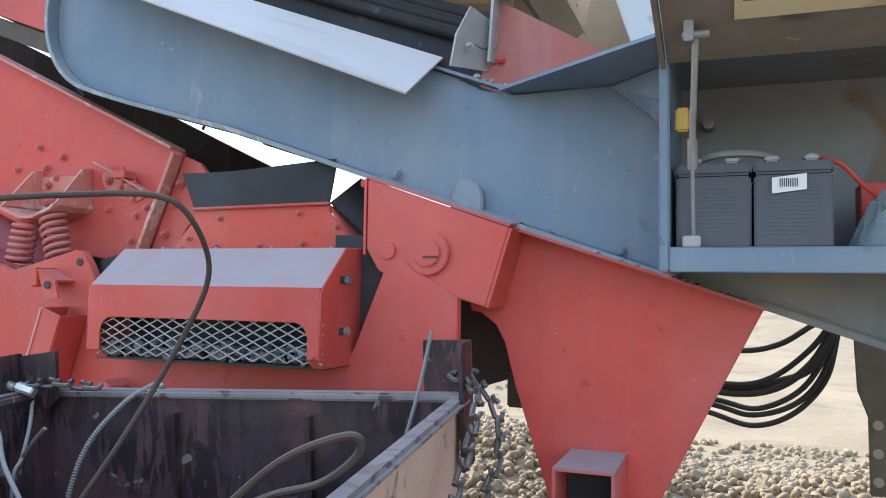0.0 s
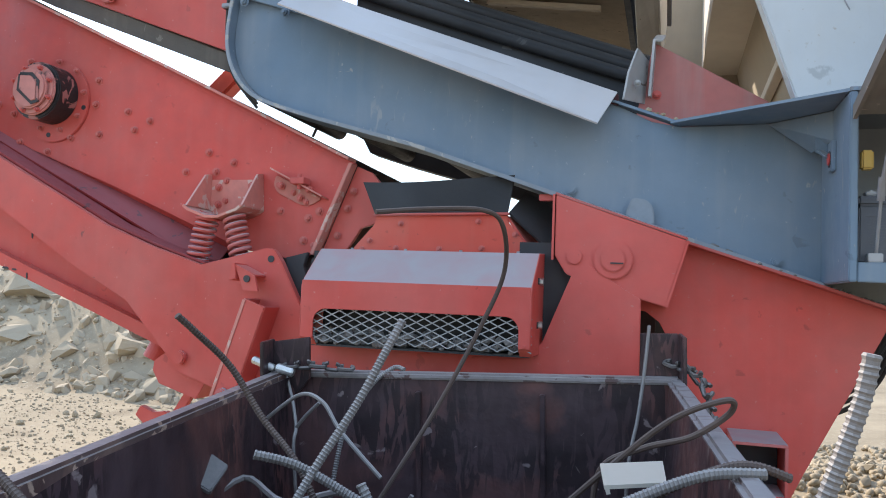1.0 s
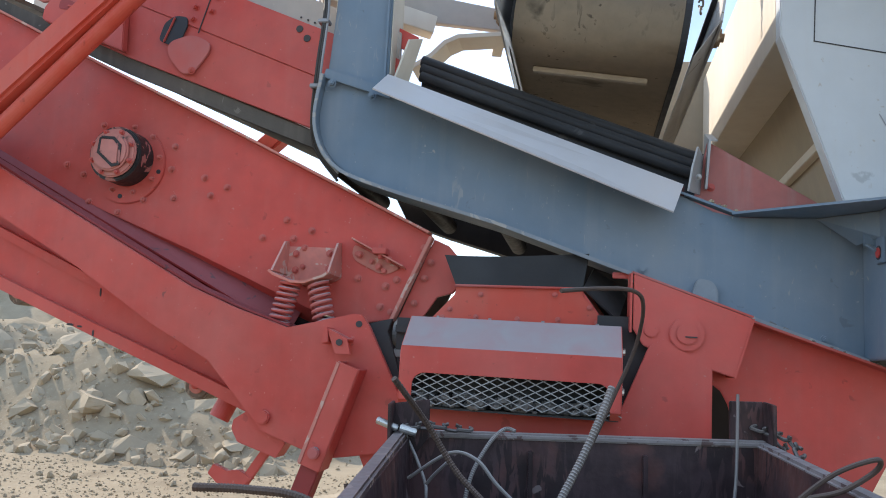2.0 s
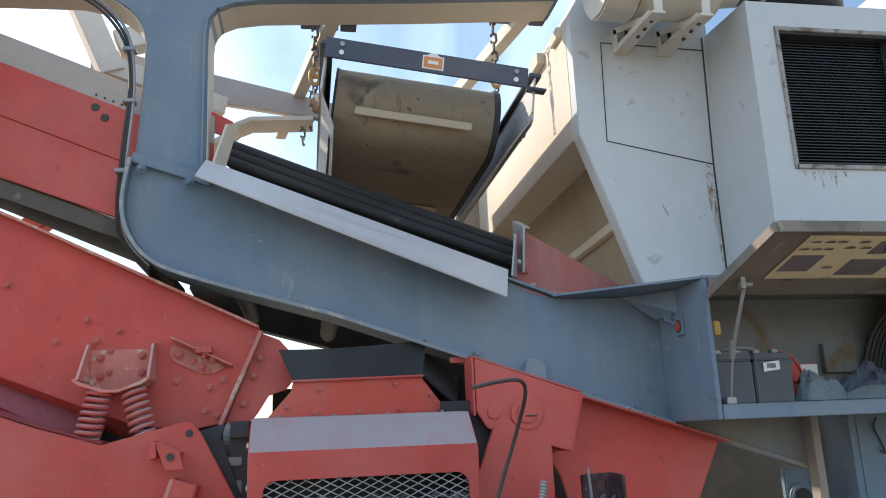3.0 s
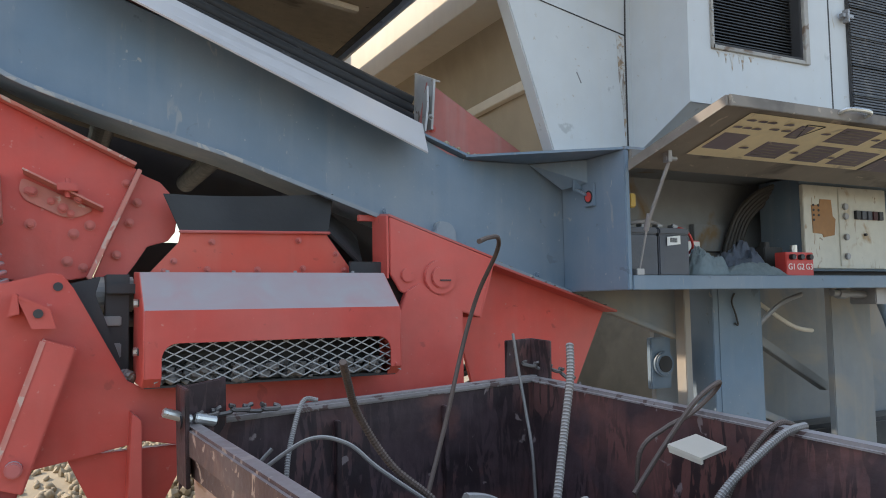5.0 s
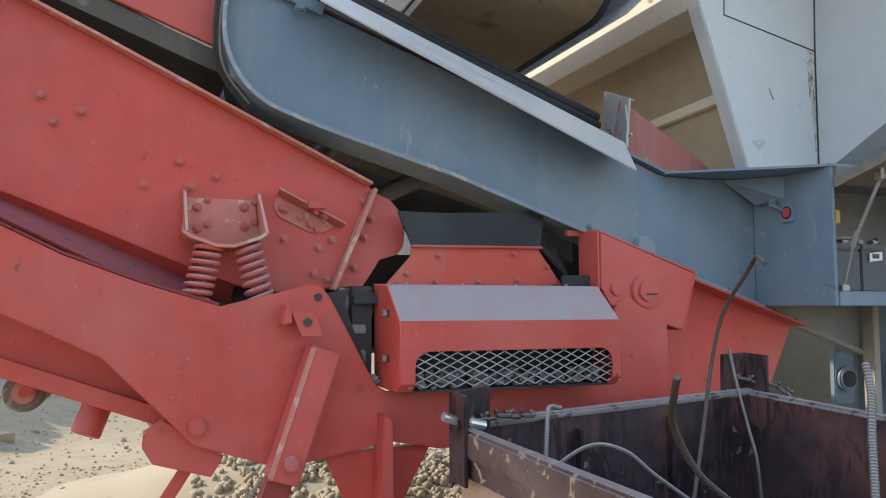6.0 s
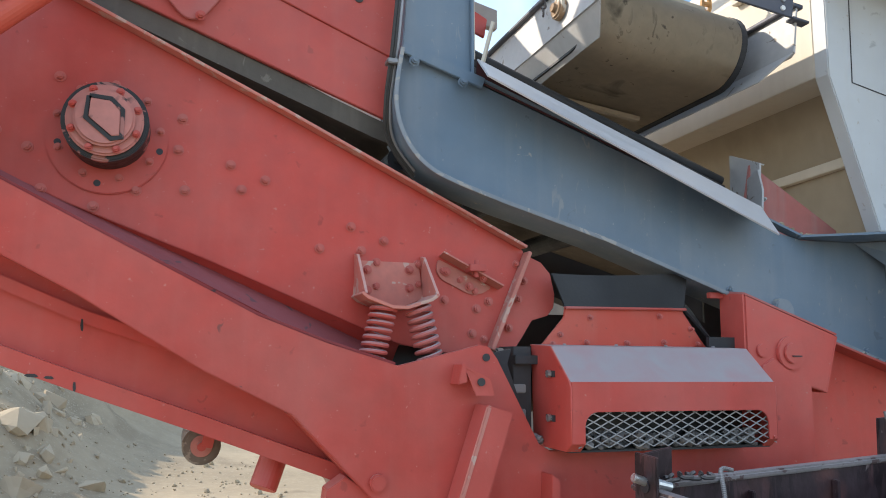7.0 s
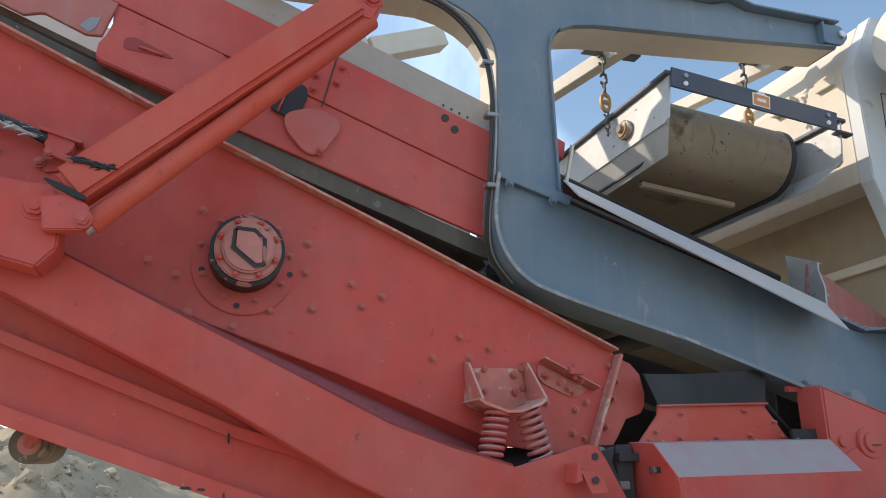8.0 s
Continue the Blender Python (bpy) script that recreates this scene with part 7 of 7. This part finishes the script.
REBARS = [
    ("rebar", [(-2.148, 1.26, 1.466), (-2.12, 1.31, 1.42), (-2.058, 1.40, 1.32), (-1.96, 1.42, 1.18), (-1.831, 1.40, 1.06), (-1.70, 1.38, 0.85)], 0.0095, REBAR_RUST, "rusty bent rebar end leaning in the skip"),
    ("rebar", [(-1.50, 1.26, 1.482), (-1.53, 1.22, 1.40), (-1.58, 1.18, 1.28), (-1.68, 1.09, 1.07), (-1.80, 0.98, 0.75)], 0.0105, REBAR, "dusty grey ribbed rebar standing in the skip"),
    ("rebar", [(-1.662, 1.461, 1.775), (-1.55, 1.60, 1.80), (-1.42, 1.76, 1.815), (-1.375, 1.85, 1.77), (-1.39, 1.96, 1.63), (-1.46, 1.95, 1.45), (-1.58, 1.87, 1.18), (-1.75, 1.75, 0.85)], 0.008, REBAR_RUST, "thin rusty rod bent over at its top"),
    ("rebar", [(-0.93, 2.47, 1.46), (-0.942, 2.41, 1.30), (-0.96, 2.33, 1.13), (-0.985, 2.25, 0.97), (-1.0, 2.2, 0.6)], 0.007, REBAR, "thin rod standing in the skip's corner"),
    ("rebar", [(-1.86, 2.36, 1.245), (-1.91, 2.37, 1.248), (-1.97, 2.28, 1.18), (-2.03, 2.18, 1.02), (-2.05, 2.1, 0.7)], 0.009, REBAR, "rod hooked over the skip's far rim"),
    ("rebar", [(-1.135, 1.45, 1.0), (-1.0, 1.46, 1.13), (-0.85, 1.47, 1.26), (-0.72, 1.49, 1.315), (-0.71, 1.52, 1.28), (-0.80, 1.54, 1.21), (-0.92, 1.54, 1.17), (-1.03, 1.54, 1.10), (-1.05, 1.54, 0.9)], 0.0085, REBAR_RUST, "looped rod reaching over the skip rim"),
    ("rebar", [(-1.86, 1.20, 1.13), (-1.76, 1.25, 1.10), (-1.62, 1.3, 1.02), (-1.45, 1.35, 0.92)], 0.012, REBAR, "short ribbed rebar offcut lying in the skip"),
    ("rebar", [(-1.55, 1.15, 1.10), (-1.52, 1.15, 1.03), (-1.48, 1.15, 0.8)], 0.012, REBAR, "short ribbed rebar end sticking up"),
    ("rebar", [(-2.22, 1.9, 1.08), (-2.06, 1.85, 1.19), (-1.95, 1.8, 1.18), (-1.86, 1.75, 1.10), (-1.70, 1.7, 0.98)], 0.007, REBAR, "thin wire arching inside the skip"),
    ("rebar", [(-2.30, 1.35, 1.13), (-2.27, 1.33, 1.02), (-2.22, 1.3, 0.9), (-2.15, 1.3, 0.6)], 0.008, REBAR_RUST, "rusty rod lying against the side rim"),
    ("rebar", [(-2.32, 2.25, 1.21), (-2.25, 2.18, 1.12), (-2.19, 2.10, 1.03), (-2.17, 2.05, 0.95), (-2.10, 2.0, 0.6)], 0.007, REBAR, "thin forked wire hanging inside the skip"),
    ("rebar", [(-2.10, 2.1, 1.13), (-2.15, 2.1, 1.08), (-2.19, 2.1, 1.03)], 0.007, REBAR, "short wire branch inside the skip"),
    ("rebar", [(-0.66, 1.20, 1.20), (-0.78, 1.18, 1.19), (-0.92, 1.17, 1.13), (-1.05, 1.17, 1.05), (-1.15, 1.2, 0.9)], 0.012, REBAR, "ribbed rebar resting across the side rim"),
    ("rebar", [(-0.60, 1.28, 1.18), (-0.72, 1.26, 1.20), (-0.92, 1.22, 1.10), (-1.05, 1.2, 0.95)], 0.010, REBAR_RUST, "rusty rebar resting across the side rim"),
    ("rebar", [(-0.611, 0.544, 1.497), (-0.624, 0.546, 1.43), (-0.662, 0.55, 1.31), (-0.724, 0.563, 1.12), (-0.84, 0.62, 0.85), (-0.98, 0.75, 0.55)], 0.0115, REBAR, "thick pale ribbed rebar leaning out over the rim"),
    ("rebar", [(-1.75, 0.62, 1.02), (-1.85, 0.63, 1.06), (-2.0, 0.65, 1.10), (-2.19, 0.68, 1.195), (-2.35, 0.72, 1.20), (-2.5, 0.74, 1.19)], 0.010, REBAR_RUST, "ribbed rebar lying across the side rim"),
    ("rebar", [(-1.60, 1.1, 0.92), (-1.68, 1.1, 1.01), (-1.78, 1.12, 1.01), (-1.84, 1.15, 0.95), (-1.78, 1.2, 0.85), (-1.66, 1.2, 0.84), (-1.58, 1.15, 0.9)], 0.009, REBAR, "coiled rod lying on the scrap"),
]
for nm, pts, r, mat, lb in REBARS:
    t = thing(nm, lb, "rebar", "rebars in the skip")
    part("bar", tube(pts, r, 8, 10, ribs=0.0085 if r > 0.0088 else 0.0), mat, t)
# tangle of scrap on the bottom
for k in range(26):
    t = thing("rebar", "tangled scrap rebar lying in the skip", "rebar", "rebars in the skip")
    x, y, z = random.uniform(-2.0, -1.05), random.uniform(0.6, 2.0), random.uniform(0.5, 0.9)
    a = random.uniform(0, math.tau)
    pts = []
    for i in range(5):
        pts.append((min(-0.95, max(-2.2, x + math.cos(a) * 0.18 * i)), min(2.1, max(0.4, y + math.sin(a) * 0.18 * i)), z + random.uniform(-0.06, 0.08)))
        a += random.uniform(-0.6, 0.6)
    part("bar", tube(pts, random.choice((0.007, 0.009, 0.011)), 6, 5), random.choice((REBAR, REBAR_RUST)), t)
fill = thing("scrap_rubble", "dark rubble and scrap heaped in the skip", "rubble", kind="stuff")
fbm = bmesh.new()
bmesh.ops.create_grid(fbm, x_segments=24, y_segments=30, size=0.5)
for v in fbm.verts:
    x, y = -1.50 + v.co.x * 1.36 - 0.09 * v.co.y * 1.8, 1.30 + v.co.y * 1.80
    v.co = (x, y, 0.55 + 0.16 * noise.noise(Vector((x * 3, y * 3, 0))) + 0.06 * noise.noise(Vector((x * 11, y * 11, 4))))
part("heap", fbm, SKIPIN, fill)["kind"] = "stuff"
plq = thing("concrete_slab", "broken grey concrete slab piece in the skip", "concrete piece")
part("slab", quad([(-2.255, 1.57, 1.055), (-2.155, 1.58, 1.00), (-2.165, 1.50, 0.935), (-2.265, 1.48, 0.985)], 0.025, 0.004), GREYSTONE, plq)
ang = thing("angle_offcut", "pale bent steel angle offcut on the rebars", "steel offcut")
part("offcut", joined(quad([(-1.02, 1.42, 1.145), (-0.87, 1.45, 1.16), (-0.86, 1.33, 1.135), (-1.0, 1.30, 1.12)], 0.01), quad([(-1.02, 1.42, 1.145), (-1.0, 1.30, 1.12), (-0.995, 1.305, 1.098), (-1.015, 1.42, 1.12)], 0.01)), CREAM, ang)


# ---- gravel and rocks beyond ----
gp = thing("gravel_heap", "heap of pale rounded limestone gravel", "gravel heap")
gbm = bmesh.new()


def heap_z(x, y):
    e1 = 0.47 * math.exp(-(((x + 2.1) / 1.9) ** 2 + ((y - 7.0) / 1.2) ** 2))
    e2 = 0.27 * math.exp(-(((x - 1.6) / 2.6) ** 2 + ((y - 6.9) / 1.1) ** 2))
    return -0.10 + max(e1, e2) + 0.04 * noise.noise(Vector((x * 2, y * 2, 9)))


bmesh.ops.create_grid(gbm, x_segments=60, y_segments=40, size=0.5)
for v in gbm.verts:
    x, y = 0.9 + v.co.x * 12, 7.4 + v.co.y * 6.0
    v.co = (x, y, heap_z(x, y))
part("mound", gbm, STONE, gp, smooth=True)
smesh = [part("stone", stone_mesh(k + 1, 0.22, 1, 0.8), STONE, gp, smooth=True) for k in range(8)]
for o in smesh:
    o.matrix_basis = Matrix.Translation((-1.0 + random.random(), 6.2, heap_z(-0.5, 6.2) + 0.02)) @ Matrix.Scale(0.05, 4)
for k in range(290):
    x, y = random.uniform(-2.7, 2.2), random.uniform(5.4, 7.6)
    r = random.uniform(0.030, 0.062)
    share("stone", smesh[k % 8], Matrix.Translation((x, y, heap_z(x, y) + r * 0.35)) @ Euler((random.uniform(0, 6), random.uniform(0, 6), random.uniform(0, 6))).to_matrix().to_4x4() @ Matrix.Scale(r, 4), gp)
base = [[v.co.copy() for v in o.data.vertices] for o in smesh]
faces = [[tuple(p.vertices) for p in o.data.polygons] for o in smesh]
vv, ff = [], []
for k in range(8500):
    x, y = random.uniform(-3.0, 6.5), random.uniform(5.4, 9.2)
    r = random.uniform(0.022, 0.050)
    z = heap_z(x, y)
    if z < -0.04 and random.random() > 0.3:
        continue
    z = max(z, 0.0)
    q = Euler((random.uniform(0, 6), random.uniform(0, 6), random.uniform(0, 6))).to_matrix() * r
    o0 = len(vv)
    vv += [tuple(q @ c + Vector((x, y, z + r * 0.3))) for c in base[k % 8]]
    ff += [tuple(i + o0 for i in f) for f in faces[k % 8]]
me = bpy.data.meshes.new("stones")
me.from_pydata(vv, [], ff)
me.materials.append(STONE)
for p_ in me.polygons:
    p_.use_smooth = True
so = new("stone_fill", me)
so.parent = gp
so["kind"] = "stuff"


def boulder(x, y, r, seed, sq=0.7):
    t = thing("boulder", "pale broken limestone boulder half covered in dust", "rock", "boulders beyond the machine")
    rng = random.Random(seed)
    b = bmesh.new()
    for k in range(16):
        v = Vector((rng.gauss(0, 1), rng.gauss(0, 1), rng.gauss(0, 1))).normalized()
        b.verts.new((v.x * rng.uniform(0.75, 1.15), v.y * rng.uniform(0.75, 1.1), v.z * sq))
    hull = bmesh.ops.convex_hull(b, input=b.verts)
    bmesh.ops.delete(b, geom=[g for g in hull["geom_interior"] if isinstance(g, bmesh.types.BMVert)], context="VERTS")
    bmesh.ops.subdivide_edges(b, edges=b.edges[:], cuts=2, use_grid_fill=True)
    for v in b.verts:
        v.co *= 1 + 0.10 * noise.noise(v.co * 2.3 + Vector((seed, 0, 0))) + 0.04 * noise.noise(v.co * 6 + Vector((seed, 5, 0)))
    b.transform(Matrix.Translation((x, y, ground_h(x, y) - r * 0.22 * sq)) @ Matrix.Rotation(seed * 1.7, 4, "Z") @ Matrix.Scale(r, 4))
    part("rock", b, ROCK, t)


rk = [(-7.4, 8.6, 0.55, 1), (-6.6, 8.4, 0.40, 2), (-8.4, 9.2, 0.75, 3), (-9.3, 9.0, 0.5, 4), (-7.9, 9.9, 0.8, 5), (-6.1, 8.9, 0.42, 6), (-5.6, 9.3, 0.5, 7), (-9.6, 10.4, 0.9, 8), (-6.9, 9.6, 0.6, 9), (-10.6, 9.4, 0.7, 10), (-4.9, 9.8, 0.4, 11), (-8.0, 8.3, 0.22, 12), (-7.0, 7.9, 0.18, 13), (-8.8, 8.2, 0.25, 14), (-11.5, 10.5, 1.0, 15), (-6.3, 7.8, 0.13, 16), (-9.0, 10.9, 0.9, 17), (-7.2, 10.8, 0.9, 18), (-5.8, 10.4, 0.6, 19), (-10.2, 8.3, 0.3, 20)]
for x, y, r, s in rk:
    boulder(x, y, r * 0.55, s, 0.55 + 0.25 * ((s * 37) % 10) / 10)
for k in range(60):
    boulder(random.uniform(-11.5, -5.6), random.uniform(8.4, 15.5), random.choice((0.08, 0.10, 0.14, 0.18, 0.24, 0.32)), 40 + k, random.uniform(0.5, 0.85))
rubble = thing("rubble_slope", "broken pale limestone rubble covering the bank", "rubble", kind="stuff")
chunks = []
for k in range(10):
    rng = random.Random(900 + k)
    cb = bmesh.new()
    for q in range(13):
        v = Vector((rng.gauss(0, 1), rng.gauss(0, 1), rng.gauss(0, 1))).normalized()
        cb.verts.new((v.x * rng.uniform(0.8, 1.2), v.y * rng.uniform(0.7, 1.1), v.z * rng.uniform(0.6, 0.9)))
    hull = bmesh.ops.convex_hull(cb, input=cb.verts)
    bmesh.ops.delete(cb, geom=[g for g in hull["geom_interior"] if isinstance(g, bmesh.types.BMVert)], context="VERTS")
    cb.verts.index_update()
    chunks.append(([v.co.copy() for v in cb.verts], [tuple(v.index for v in f.verts) for f in cb.faces]))
    cb.free()


def scatter(name, owner, mat, count, place, size):
    """Broken stones strewn over the ground, joined into one mesh."""
    pv, pf = [], []
    for k in range(count):
        x, y = place()
        r = size()
        q = Euler((random.uniform(0, 6), random.uniform(0, 6), random.uniform(0, 6))).to_matrix() * r
        cv, cf = chunks[k % 10]
        o0 = len(pv)
        c0 = Vector((x, y, ground_h(x, y) - r * 0.15))
        pv.extend(tuple(q @ c + c0) for c in cv)
        pf.extend(tuple(i + o0 for i in f) for f in cf)
    me_ = bpy.data.meshes.new(name)
    me_.from_pydata(pv, [], pf)
    me_.materials.append(mat)
    o_ = new(name, me_)
    o_.parent = owner
    o_["kind"] = "stuff"


scatter("rocks", rubble, ROCK, 1500, lambda: (-12.5 + 7.3 * random.random() ** 0.9, 8.2 + 6.5 * random.random() ** 1.5), lambda: 0.03 + 0.17 * random.random() ** 4)
scatter("grit", rubble, SANDY, 6000, lambda: (random.uniform(-9.0, -3.2), random.uniform(4.2, 8.6)), lambda: 0.006 + 0.022 * random.random() ** 3)
deb = thing("ground_debris", "scattered small stones on the dusty ground", "gravel", kind="stuff")
vv, ff = [], []
for k in range(2200):
    x, y = random.uniform(-13, -2.5), random.uniform(4.0, 13.0)
    r = random.uniform(0.006, 0.022) * (2.6 if random.random() < 0.07 else 1)
    if x > -4.6 and y < 9 and random.random() < 0.6:
        continue
    h = ground_h(x, y)
    q = Euler((random.uniform(0, 6), random.uniform(0, 6), random.uniform(0, 6))).to_matrix() * r
    o0 = len(vv)
    vv += [tuple(q @ c + Vector((x, y, h + r * 0.3))) for c in base[k % 8]]
    ff += [tuple(i + o0 for i in f) for f in faces[k % 8]]
me = bpy.data.meshes.new("debris")
me.from_pydata(vv, [], ff)
me.materials.append(STONE)
do = new("stones", me)
do.parent = deb
do["kind"] = "stuff"


# ---- what moves: the magnet's belt cleats ----
def cleat_pose(s):
    """A cleat at the length s along the belt, from the front of the drum over the bottom run towards it."""
    per = 2 * LB + math.tau * R
    s = s % per
    rr = R + 0.012
    half = math.pi * R
    if s < LB:
        y, z, a = LB - s, -rr, 180
    elif s < LB + half:
        th = (s - LB) / R
        y, z, a = -rr * math.sin(th), -rr * math.cos(th), 180 - math.degrees(th)
    elif s < 2 * LB + half:
        y, z, a = s - LB - half, rr, 0
    else:
        th = (s - 2 * LB - half) / R
        y, z, a = LB + rr * math.sin(th), rr * math.cos(th), -math.degrees(th)
    return pose(0, y, z, a, 0, 0)


def motions():
    per = 2 * LB + math.tau * R
    speed = per / 4 / 0.3
    for k, c in enumerate(CLEATS):
        rows = []
        for f in range(241):
            t = f / 30
            rows.append((t, cleat_pose(LB + 0.25 + per / 4 * k + speed * (t - 3.0) + 20 * per)))
        walk(c, rows)


motions()
